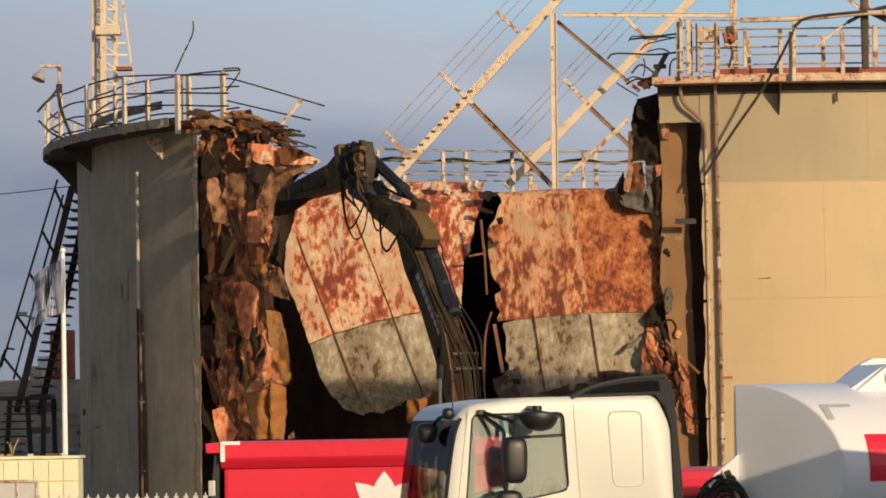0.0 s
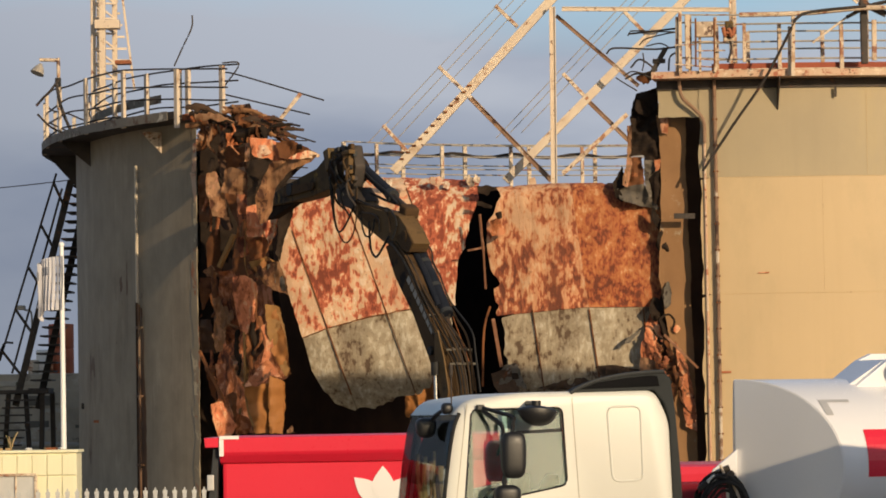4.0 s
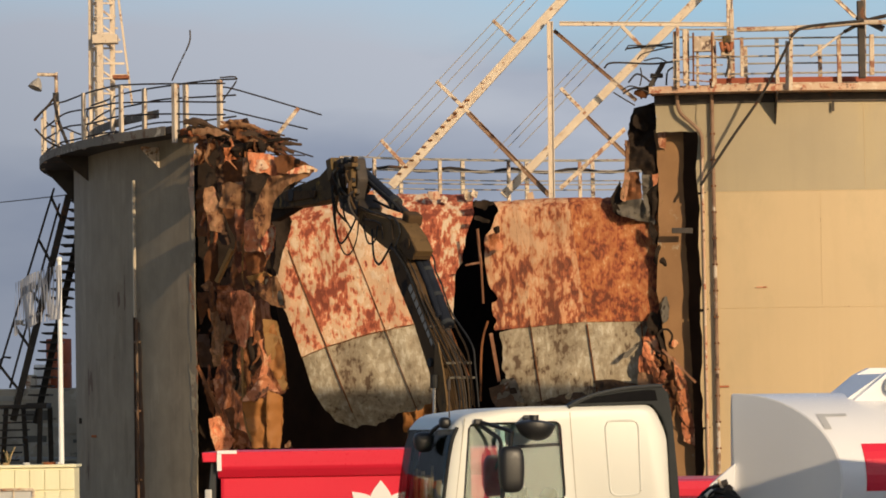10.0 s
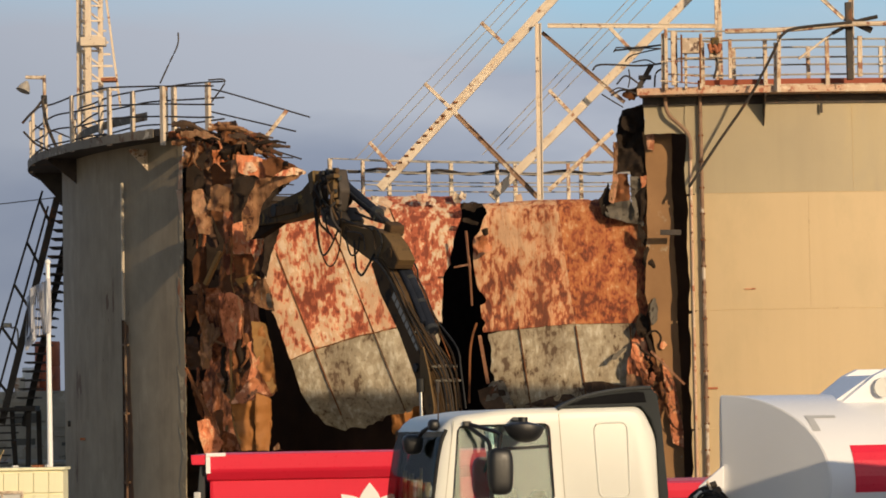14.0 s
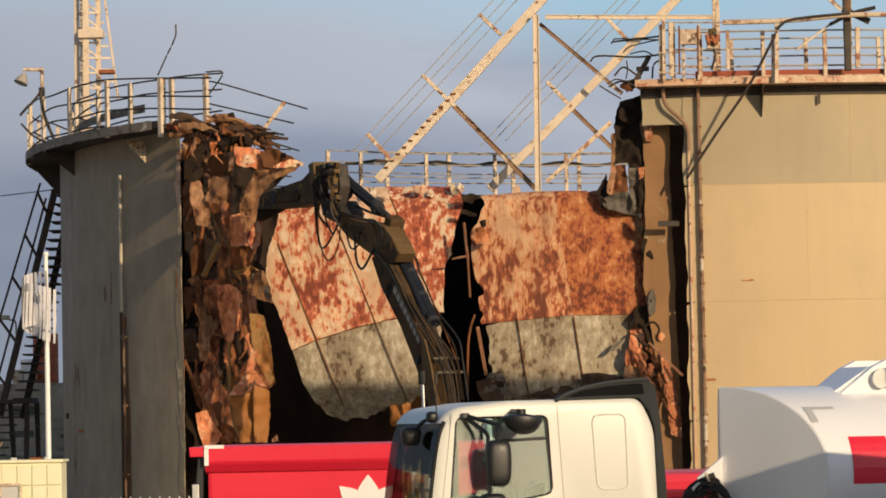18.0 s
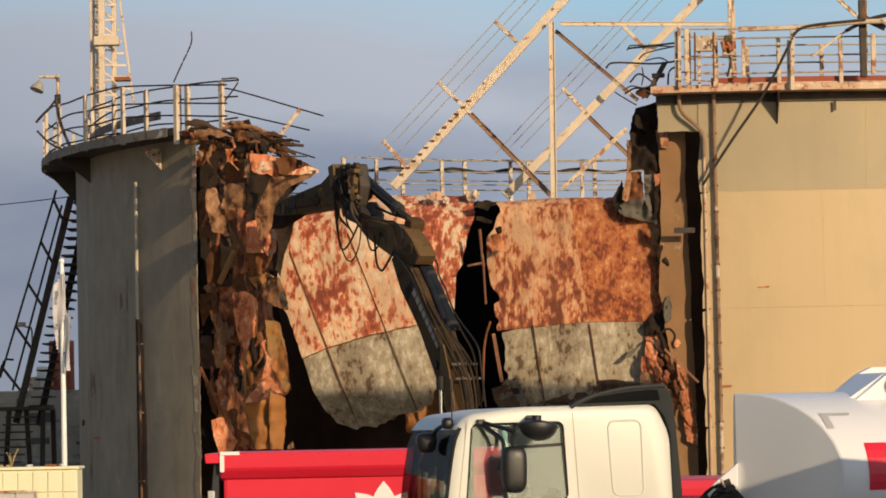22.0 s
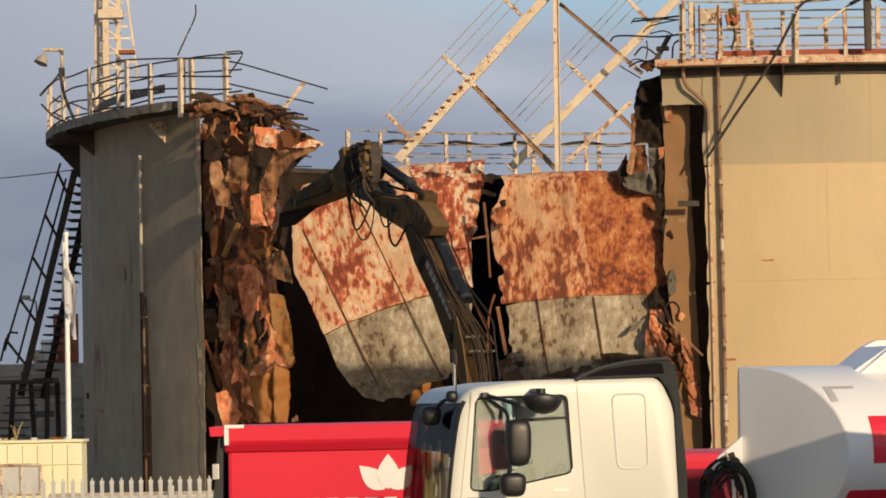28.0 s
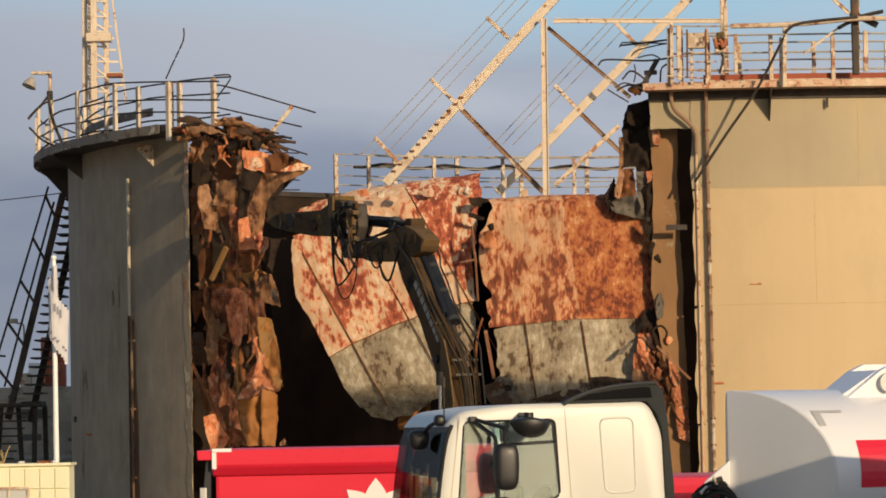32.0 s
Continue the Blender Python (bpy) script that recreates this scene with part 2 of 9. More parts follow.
m_grey = flaking("grey_green_paint", [(0, (0.14, 0.085, 0.05)), (0.06, (0.28, 0.225, 0.152)), (0.25, (0.315, 0.258, 0.178)), (0.72, (0.345, 0.283, 0.197))], 2.2, 0.3, (0.15, 0.10, 0.065), 0.35, 0.12, 0.6, bump=0.08)
m_rust = surface("rust", RUST, (0.42, 0.15, 0.06), 2.5, 0.9, 0, 0.4, patches=[(DARKRUST, 3.2, 0.57, 0.08, U), ((0.60, 0.30, 0.17), 2.6, 0.55, 0.05, U)], vary=0.2)
m_brown = surface("rusty_brown_steel", (0.13, 0.052, 0.022), (0.21, 0.082, 0.032), 1.6, 0.85, 0, 0.3, patches=[(DARKRUST, 2.4, 0.54, 0.12, U), ((0.30, 0.11, 0.045), 3.0, 0.60, 0.06, U)], streak=((0.05, 0.03, 0.02), 0.5), vary=0.3)
m_torn = flaking("torn_plate", [(0, (0.09, 0.032, 0.018)), (0.30, (0.22, 0.075, 0.030)), (0.46, (0.34, 0.115, 0.046)), (0.62, (0.50, 0.21, 0.105))], 0.7, 0.6, (0.06, 0.032, 0.02), 0.5, 0.5, vary=0.3)
m_tornpale = flaking("torn_plate_pale", [(0, (0.10, 0.042, 0.026)), (0.30, (0.24, 0.120, 0.062)), (0.46, (0.33, 0.185, 0.102)), (0.66, (0.47, 0.235, 0.135))], 0.8, 0.6, (0.08, 0.048, 0.028), 0.5, 0.5, vary=0.3, shift=4.0)
m_tan_torn = flaking("dusty_tan_plate", [(0, (0.07, 0.03, 0.017)), (0.26, (0.18, 0.085, 0.040)), (0.46, (0.25, 0.128, 0.062)), (0.74, (0.38, 0.195, 0.10))], 0.9, 0.6, (0.08, 0.045, 0.026), 0.45, 0.4, vary=0.2, shift=6.0)
m_insul = surface("sooty_insulation", (0.05, 0.034, 0.024), (0.09, 0.055, 0.035), 3.0, 0.95, 0, 0.6, patches=[((0.24, 0.23, 0.21), 2.3, 0.60, 0.06, U), ((0.20, 0.07, 0.035), 1.9, 0.60, 0.08, U)])
m_ochre = surface("ochre_inner_plate", (0.22, 0.115, 0.032), (0.30, 0.15, 0.042), 0.9, 0.8, 0, 0.15, patches=[(DARKRUST, 1.8, 0.62, 0.2, (1, 1, 0.4))], streak=((0.09, 0.045, 0.02), 0.6))
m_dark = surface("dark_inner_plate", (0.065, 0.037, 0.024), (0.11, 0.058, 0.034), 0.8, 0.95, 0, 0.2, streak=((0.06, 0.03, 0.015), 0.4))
CREAM, PALE, SALMON, OXIDE, DEEP = (0.66, 0.43, 0.265), (0.73, 0.55, 0.385), (0.66, 0.268, 0.146), (0.44, 0.118, 0.062), (0.24, 0.062, 0.036)
m_sheet = flaking("flaking_orange_sheet", [(0, DEEP), (0.32, OXIDE), (0.47, SALMON), (0.54, CREAM), (0.74, PALE)], 0.50, 0.6, (0.22, 0.085, 0.048), 0.35, 0.6, vary=0.06)
m_flapcream = flaking("faded_cream_sheet", [(0, DEEP), (0.22, OXIDE), (0.30, SALMON), (0.38, CREAM), (0.66, PALE)], 0.6, 0.55, (0.34, 0.17, 0.10), 0.5, 0.6, vary=0.05, shift=3.0)
m_flapred = flaking("flaking_red_sheet", [(0, DEEP), (0.34, OXIDE), (0.54, SALMON), (0.61, CREAM), (0.69, PALE)], 0.45, 0.6, (0.20, 0.07, 0.04), 0.3, 0.5, vary=0.05, shift=7.0)
m_sheet_p = flaking("pale_streaked_sheet", [(0, (0.16, 0.052, 0.03)), (0.30, (0.30, 0.088, 0.042)), (0.44, (0.45, 0.150, 0.068)), (0.50, (0.58, 0.285, 0.145)), (0.68, (0.64, 0.39, 0.225))], 0.46, 0.5, (0.18, 0.062, 0.032), 0.5, 0.5, vary=0.05, shift=2.0, worn=(-1.9, 1.5, 0.34))
m_edge = surface("stained_cut_edge", (0.27, 0.22, 0.15), (0.31, 0.25, 0.17), 1.0, 0.8, 0, 0.1, patches=[((0.30, 0.11, 0.05), 2.5, 0.56, 0.08, (1, 1, 0.5)), ((0.50, 0.40, 0.26), 3.0, 0.60, 0.05, U)])
m_sheet_r = flaking("rusty_orange_sheet", [(0, (0.16, 0.048, 0.026)), (0.30, (0.31, 0.082, 0.036)), (0.44, (0.45, 0.150, 0.056)), (0.62, (0.53, 0.21, 0.082)), (0.80, (0.62, 0.34, 0.17))], 0.40, 0.7, (0.17, 0.055, 0.027), 0.45, 0.4, vary=0.08, shift=11.0, worn=(-1.9, 1.5, 0.14))
m_band = flaking("bare_grey_band", [(0, (0.12, 0.078, 0.050)), (0.23, (0.235, 0.178, 0.117)), (0.35, (0.335, 0.272, 0.184)), (0.56, (0.41, 0.343, 0.243)), (0.74, (0.51, 0.445, 0.335))], 0.55, 0.7, (0.17, 0.115, 0.075), 0.55, 0.6, shift=5.0)
m_cream = surface("cream_paint", (0.58, 0.46, 0.34), (0.66, 0.55, 0.42), 1.5, 0.6, 0, 0.1, patches=[((0.40, 0.30, 0.21), 3.5, 0.50, 0.10, U), ((0.32, 0.15, 0.08), 4.2, 0.55, 0.05, U), ((0.11, 0.055, 0.035), 5.0, 0.585, 0.03, U)])
m_rustbrace = surface("rusty_brace", (0.20, 0.11, 0.065), (0.30, 0.19, 0.12), 1.5, 0.8, 0, 0.2, patches=[((0.55, 0.46, 0.36), 1.6, 0.56, 0.06, U), (DARKRUST, 2.6, 0.57, 0.06, U)])
m_railing = surface("galvanised_rail", (0.36, 0.33, 0.28), (0.48, 0.42, 0.34), 2.0, 0.55, 0.3, 0.05, patches=[((0.28, 0.13, 0.07), 3.0, 0.60, 0.05, U)])
m_spotted = surface("rust_spotted_cream", (0.54, 0.42, 0.30), (0.63, 0.51, 0.38), 1.5, 0.7, 0, 0.1, patches=[((0.40, 0.25, 0.15), 3.0, 0.52, 0.08, U), ((0.27, 0.11, 0.06), 4.5, 0.55, 0.05, U), ((0.10, 0.05, 0.03), 6.0, 0.60, 0.04, U)])
m_rim = surface("rusty_cream_rim", (0.56, 0.42, 0.29), (0.52, 0.29, 0.18), 1.2, 0.7, 0, 0.2, patches=[((0.36, 0.12, 0.06), 4.5, 0.56, 0.05, U), ((0.66, 0.54, 0.40), 3.4, 0.56, 0.06, U), ((0.14, 0.06, 0.035), 7.0, 0.60, 0.04, U)])
m_redrim = surface("red_oxide", (0.33, 0.085, 0.04), (0.25, 0.06, 0.03), 1.0, 0.8, 0, 0.2)
m_steel = surface("dark_steel", (0.045, 0.04, 0.036), (0.08, 0.065, 0.055), 2.0, 0.6, 0.4, 0.1, patches=[((0.14, 0.07, 0.04), 3.0, 0.60, 0.06, U)])
m_black = surface("black_rubber", (0.015, 0.015, 0.016), (0.03, 0.03, 0.03), 3.0, 0.55, 0, 0.05)
m_boom = surface("mud_brown_machine_paint", (0.068, 0.040, 0.020), (0.090, 0.054, 0.026), 1.4, 0.85, 0, 0.08, patches=[((0.018, 0.014, 0.012), 2.2, 0.54, 0.12, U), ((0.09, 0.055, 0.025), 3.5, 0.62, 0.08, U)])
m_machine = surface("yellow_machine_paint", (0.15, 0.09, 0.018), (0.10, 0.06, 0.018), 2.0, 0.45, 0, 0.08, patches=[((0.035, 0.028, 0.02), 3.5, 0.52, 0.1, U)])
m_shear = surface("worn_dark_yellow_paint", (0.10, 0.064, 0.024), (0.065, 0.042, 0.020), 1.8, 0.7, 0, 0.15, patches=[((0.016, 0.013, 0.011), 1.9, 0.57, 0.10, U), ((0.22, 0.14, 0.03), 3.0, 0.63, 0.06, U)])
m_knuckle = surface("tan_machine_paint", (0.115, 0.07, 0.03), (0.15, 0.092, 0.04), 1.6, 0.7, 0, 0.08, patches=[((0.05, 0.035, 0.02), 2.5, 0.55, 0.1, U)])
m_cyl = surface("blue_black_cylinder", (0.010, 0.013, 0.021), (0.020, 0.023, 0.032), 2.0, 0.75, 0, 0.03)
m_clamp = surface("dusty_clamp", (0.07, 0.062, 0.046), (0.10, 0.088, 0.066), 3.0, 0.6, 0.2, 0)
m_hose = surface("dusty_hose", (0.045, 0.029, 0.016), (0.070, 0.044, 0.024), 3.0, 0.7, 0, 0.05)
m_chrome = surface("cylinder_rod", (0.55, 0.55, 0.57), (0.62, 0.62, 0.64), 3.0, 0.2, 1.0, 0)
m_letter = surface("pale_lettering", (0.30, 0.275, 0.23), (0.36, 0.33, 0.28), 6.0, 0.6, 0, 0)
m_white = surface("white_lorry_paint", (0.61, 0.61, 0.56), (0.635, 0.635, 0.585), 0.8, 0.40, 0, 0, patches=[((0.58, 0.54, 0.46), 1.2, 0.68, 0.3, (1, 1, 0.4))])
m_tankwhite = surface("white_tank_paint", (0.77, 0.77, 0.78), (0.80, 0.80, 0.81), 0.6, 0.22, 0, 0, patches=[((0.62, 0.60, 0.56), 1.0, 0.66, 0.3, U)])
m_red = surface("red_body_paint", (0.68, 0.018, 0.044), (0.72, 0.022, 0.050), 0.5, 0.32, 0, 0)
m_headboard = surface("grey_green_panel", (0.60, 0.70, 0.67), (0.66, 0.75, 0.72), 0.8, 0.6, 0, 0.05)
m_logo = surface("white_emblem", (0.80, 0.78, 0.75), (0.82, 0.80, 0.77), 1.0, 0.5, 0, 0)
m_tape = surface("silver_tape", (0.50, 0.49, 0.46), (0.58, 0.57, 0.54), 5.0, 0.4, 0.2, 0)
m_gap = surface("door_gap_seal", (0.34, 0.31, 0.25), (0.38, 0.35, 0.29), 5.0, 0.8, 0, 0)
m_inset = surface("black_mesh_inset", (0.004, 0.004, 0.005), (0.006, 0.006, 0.007), 2.0, 0.9, 0, 0.02)
m_fairing = surface("black_fairing_plastic", (0.030, 0.033, 0.034), (0.040, 0.044, 0.045), 2.0, 0.85, 0, 0.03)
m_salmon = flaking("salmon_primer_plate", [(0, (0.14, 0.048, 0.027)), (0.24, (0.38, 0.125, 0.058)), (0.38, (0.58, 0.21, 0.10)), (0.64, (0.64, 0.33, 0.18))], 0.7, 0.6, (0.11, 0.045, 0.025), 0.5, 0.5, vary=0.15, shift=9.0)
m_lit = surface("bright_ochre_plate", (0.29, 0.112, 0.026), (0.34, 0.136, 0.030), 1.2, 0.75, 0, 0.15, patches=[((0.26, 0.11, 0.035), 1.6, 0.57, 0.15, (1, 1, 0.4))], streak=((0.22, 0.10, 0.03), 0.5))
m_endwall = surface("ochre_wall_end", (0.235, 0.122, 0.050), (0.28, 0.148, 0.060), 1.0, 0.8, 0, 0.15, patches=[((0.22, 0.115, 0.05), 1.5, 0.58, 0.15, (1, 1, 0.4)), ((0.36, 0.31, 0.22), 3.0, 0.64, 0.08, U)])
# soot of torn pieces, and also shade in gaps put into colour
m_soot_and_shade = surface("black_soot_and_shade", (0.022, 0.017, 0.014), (0.042, 0.029, 0.021), 3.0, 0.95, 0, 0.5, patches=[((0.03, 0.018, 0.012), 2.4, 0.56, 0.25, U)])
# near-black that stands in for the unlit void behind the crack
m_crack_shade = surface("crack_shade_black", (0.004, 0.003, 0.003), (0.009, 0.006, 0.005), 3.0, 0.95, 0, 0.3)
m_greyins = surface("grey_insulation", (0.105, 0.09, 0.072), (0.155, 0.135, 0.11), 3.0, 0.95, 0, 0.6, patches=[((0.03, 0.022, 0.018), 4.0, 0.56, 0.06, U)])
m_rustbrown = surface("rust_brown_seam", (0.17, 0.075, 0.035), (0.23, 0.10, 0.05), 2.0, 0.9, 0, 0.2, patches=[((0.32, 0.16, 0.09), 2.5, 0.55, 0.06, U)])
m_weld = surface("weathered_weld", (0.54, 0.40, 0.22), (0.49, 0.355, 0.195), 0.7, 0.7, 0, 0.1, patches=[((0.26, 0.15, 0.08), 1.5, 0.62, 0.08, U)])
m_kick = surface("worn_toe_plate", (0.25, 0.215, 0.17), (0.19, 0.158, 0.12), 1.2, 0.8, 0, 0.2, patches=[((0.13, 0.075, 0.045), 2.6, 0.56, 0.08, U), ((0.52, 0.46, 0.37), 2.0, 0.58, 0.05, U)])
m_stain = surface("rust_stain", (0.12, 0.065, 0.035), (0.16, 0.085, 0.045), 1.2, 0.8, 0, 0.1, patches=[((0.21, 0.16, 0.11), 1.6, 0.53, 0.15, (1, 1, 0.3))])
m_truss = surface("weathered_cream_steel", (0.56, 0.45, 0.34), (0.64, 0.54, 0.42), 1.5, 0.6, 0, 0.1, patches=[((0.42, 0.30, 0.20), 1.8, 0.56, 0.12, U), ((0.26, 0.13, 0.075), 3.2, 0.585, 0.06, U), ((0.12, 0.06, 0.04), 4.5, 0.62, 0.03, U)])
m_curtain = surface("gold_brown_cloth", (0.36, 0.25, 0.12), (0.45, 0.32, 0.17), 4.0, 0.9, 0, 0.1)
m_mirror = surface("black_mirror_plastic", (0.006, 0.006, 0.007), (0.010, 0.010, 0.011), 3.0, 0.45, 0, 0)
m_pipe = surface("dull_cream_pipe", (0.46, 0.39, 0.29), (0.54, 0.46, 0.35), 1.0, 0.6, 0, 0.1, patches=[((0.34, 0.25, 0.17), 1.4, 0.60, 0.15, U)])
m_trim = surface("dark_grey_plastic", (0.022, 0.024, 0.025), (0.032, 0.035, 0.036), 2.0, 0.7, 0, 0.03)
m_cabin = surface("cream_cladding", (0.76, 0.72, 0.48), (0.80, 0.76, 0.53), 0.8, 0.7, 0, 0.05, streak=((0.45, 0.40, 0.26), 0.3))
m_fence = surface("galvanised_fence", (0.44, 0.44, 0.43), (0.54, 0.54, 0.52), 2.0, 0.5, 0.4, 0.05)
m_flag = surface("white_flag_cloth", (0.50, 0.49, 0.52), (0.58, 0.57, 0.59), 3.0, 0.9, 0, 0.05)
m_flagmark = surface("grey_flag_print", (0.22, 0.23, 0.27), (0.26, 0.27, 0.30), 3.0, 0.9, 0, 0)
m_pole = surface("white_pole", (0.74, 0.74, 0.73), (0.78, 0.78, 0.76), 2.0, 0.4, 0, 0)
m_concrete = surface("old_concrete", (0.09, 0.08, 0.065), (0.14, 0.125, 0.10), 0.5, 0.95, 0, 0.3, streak=((0.07, 0.065, 0.055), 0.5))
m_oldwall = surface("mottled_old_wall", (0.32, 0.27, 0.205), (0.44, 0.37, 0.28), 0.8, 0.95, 0, 0.3, patches=[((0.50, 0.44, 0.36), 1.1, 0.55, 0.1, U), ((0.12, 0.10, 0.08), 1.6, 0.57, 0.1, U)])
m_reddrum = surface("rust_red_drum_paint", (0.34, 0.075, 0.03), (0.40, 0.11, 0.045), 1.5, 0.7, 0, 0.1, patches=[((0.12, 0.05, 0.03), 2.5, 0.57, 0.08, U)])
m_whitewall = surface("white_render", (0.74, 0.73, 0.71), (0.80, 0.79, 0.77), 0.8, 0.9, 0, 0.2)
m_leaf = surface("foliage", (0.05, 0.06, 0.025), (0.08, 0.08, 0.035), 1.0, 0.9, 0, 0.2)


for m in (m_boom, m_shear, m_steel, m_soot_and_shade, m_brown, m_torn, m_tornpale, m_insul, m_dark, m_machine, m_greyins, m_hose, m_fairing, m_inset, m_knuckle, m_cyl, m_black):
    m.node_tree.nodes["Principled BSDF"].inputs["Specular IOR Level"].default_value = 0.15
for m in (m_crack_shade, m_soot_and_shade):
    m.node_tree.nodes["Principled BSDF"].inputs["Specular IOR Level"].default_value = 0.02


def glass(name, tint, rough=0.03, clear=0.9, ior=1.5):
    m = bpy.data.materials.new(name)
    m.use_nodes = True
    b = m.node_tree.nodes["Principled BSDF"]
    b.inputs["Base Color"].default_value = (*tint, 1)
    b.inputs["Transmission Weight"].default_value = clear
    b.inputs["Roughness"].default_value, b.inputs["IOR"].default_value = rough, ior
    return m


m_glass = glass("window_glass", (0.74, 0.90, 0.86), 0.02, 0.96, 1.58)
m_screen = bpy.data.materials.new("windscreen_glass")
m_screen.use_nodes = True
sn, sl_ = m_screen.node_tree.nodes, m_screen.node_tree.links
sn.remove(sn["Principled BSDF"])
clear_, gloss_, both_ = sn.new("ShaderNodeBsdfTransparent"), sn.new("ShaderNodeBsdfGlossy"), sn.new("ShaderNodeMixShader")
clear_.inputs["Color"].default_value = (0.55, 0.60, 0.60, 1)
gloss_.inputs["Roughness"].default_value = 0.03
both_.inputs[0].default_value = 0.08
sl_.new(clear_.outputs[0], both_.inputs[1])
sl_.new(gloss_.outputs[0], both_.inputs[2])
sl_.new(both_.outputs[0], sn["Material Output"].inputs["Surface"])


# ---- building helpers ----
class Shape:
    """Collects vertices and faces in metres."""

    def __init__(self):
        self.v, self.f = [], []

    def add(self, vs, fs):
        k = len(self.v)
        self.v += [tuple(p) for p in vs]
        self.f += [tuple(i + k for i in f) for f in fs]
        return self

    def bm(self, b):
        b.verts.index_update()
        self.add([v.co[:] for v in b.verts], [[v.index for v in f.verts] for f in b.faces])
        b.free()
        return self

    def box(self, c, s, bevel=0.0, m=None):
        b = bmesh.new()
        bmesh.ops.create_cube(b, size=1.0)
        for v in b.verts:
            v.co = Vector((v.co.x * s[0], v.co.y * s[1], v.co.z * s[2]))
        if bevel:
            bmesh.ops.bevel(b, geom=b.edges[:], offset=bevel, segments=2, affect="EDGES", profile=0.6)
        tr = Matrix.Translation(c) @ (m or Matrix())
        for v in b.verts:
            v.co = tr @ v.co
        return self.bm(b)

    def tube(self, pts, r, n=8, closed=False):
        pts = [Vector(p) for p in pts]
        if 2 < len(pts) < 12 and not isinstance(r, (list, tuple)):
            q = [2 * pts[0] - pts[1]] + pts + [2 * pts[-1] - pts[-2]]
            fine = []
            for a, b, c, d in zip(q, q[1:], q[2:], q[3:]):
                for k in range(5):
                    t = k / 5
                    fine.append(0.5 * (2 * b + (c - a) * t + (2 * a - 5 * b + 4 * c - d) * t * t + (3 * b - a - 3 * c + d) * t ** 3))
            pts = fine + [pts[-1]]
        rings = []
        for i, p in enumerate(pts):
            d = (pts[min(i + 1, len(pts) - 1)] - pts[max(i - 1, 0)])
            if d.length < 1e-6:
                d = Vector((0, 0, 1))
            d.normalize()
            a = d.cross(Vector((0, 0, 1)) if abs(d.z) < 0.9 else Vector((1, 0, 0))).normalized()
            c = d.cross(a)
            rr = r[i] if isinstance(r, (list, tuple)) else r
            rings.append([p + (a * math.cos(2 * math.pi * j / n) + c * math.sin(2 * math.pi * j / n)) * rr for j in range(n)])
        vs = [q for ring in rings for q in ring]
        fs = [(i * n + j, i * n + (j + 1) % n, (i + 1) * n + (j + 1) % n, (i + 1) * n + j) for i in range(len(pts) - 1) for j in range(n)]
        fs += [tuple(range(n))[::-1], tuple((len(pts) - 1) * n + j for j in range(n))]
        return self.add(vs, fs)

    def beam(self, p, q, w, h, flange=0.0):
        """A bar of w across and h high; with a flange it is an I-section."""
        p, q = Vector(p), Vector(q)
        d = q - p
        ln = d.length
        m = Matrix.Translation((p + q) / 2) @ d.to_track_quat("X", "Z").to_matrix().to_4x4()
        if flange:
            for dz, ww, hh in ((h / 2 - flange / 2, w, flange), (-h / 2 + flange / 2, w, flange), (0, flange, h - 2 * flange + 0.004)):
                self.box((0, 0, 0), (ln, ww, hh), 0, m @ Matrix.Translation((0, 0, dz)))
        else:
            self.box((0, 0, 0), (ln, w, h), min(w, h) * 0.12, m)
        return self

    def prism(self, outline, y0, y1, bevel=0.0):
        """An outline of (x, z) points drawn out from y0 to y1."""
        b = bmesh.new()
        f = b.faces.new([b.verts.new((x, y0, z)) for x, z in outline])
        ext = bmesh.ops.extrude_face_region(b, geom=[f])
        for v in ext["geom"]:
            if isinstance(v, bmesh.types.BMVert):
                v.co.y = y1
        bmesh.ops.recalc_face_normals(b, faces=b.faces[:])
        if bevel:
            bmesh.ops.bevel(b, geom=b.edges[:], offset=bevel, segments=2, affect="EDGES", profile=0.6, clamp_overlap=True)
        return self.bm(b)

    def make(self, name, material, parent=None, label="", smooth=False, local=False, at=None):
        """Links the shape as one mesh; its points are in the world, or local to the parent."""
        off = Vector((0, 0, 0))
        own = Vector(at) if at else Vector((0, 0, 0))
        if parent is not None and not local:
            o = parent
            while o is not None:
                off += o.location
                o = o.parent
        shift = own if at else off
        me = bpy.data.meshes.new(name)
        me.from_pydata([(x - shift.x, y - shift.y, z - shift.z) for x, y, z in self.v], [], self.f)
        me.materials.append(material)
        if smooth:
            me.polygons.foreach_set("use_smooth", [True] * len(me.polygons))
            me.set_sharp_from_angle(angle=radians(38))
        me.update()
        ob = new(name, me)
        if parent is not None:
            ob.parent = parent
        if at:
            ob.location = own - off if parent is not None else own
        if label:
            ob["label"] = label
        return ob


def thing(name, loc, label, category, group="", kind=""):
    ob = new(name)
    ob.location = loc
    ob.empty_display_size = 0.3
    return tagged(ob, label, category, group, kind)


def ragged(outline, amp, rnd, step=0.12, keep=()):
    """An outline with its edges broken up; edges named in keep stay straight."""
    out = []
    n = len(outline)
    for i in range(n):
        a, b = Vector(outline[i]), Vector(outline[(i + 1) % n])
        k = max(1, int((b - a).length / step))
        nrm = Vector((-(b - a).y, (b - a).x)).normalized()
        for j in range(k):
            p = a.lerp(b, j / k)
            if i not in keep:
                s = noise.noise((p.x * 1.3 + amp * 91, p.y * 1.3, 3.3)) * 1.2 + rnd.uniform(-0.5, 0.5)
                p = p + nrm * amp * s
            out.append((p.x, p.y))
    return np.array(out)


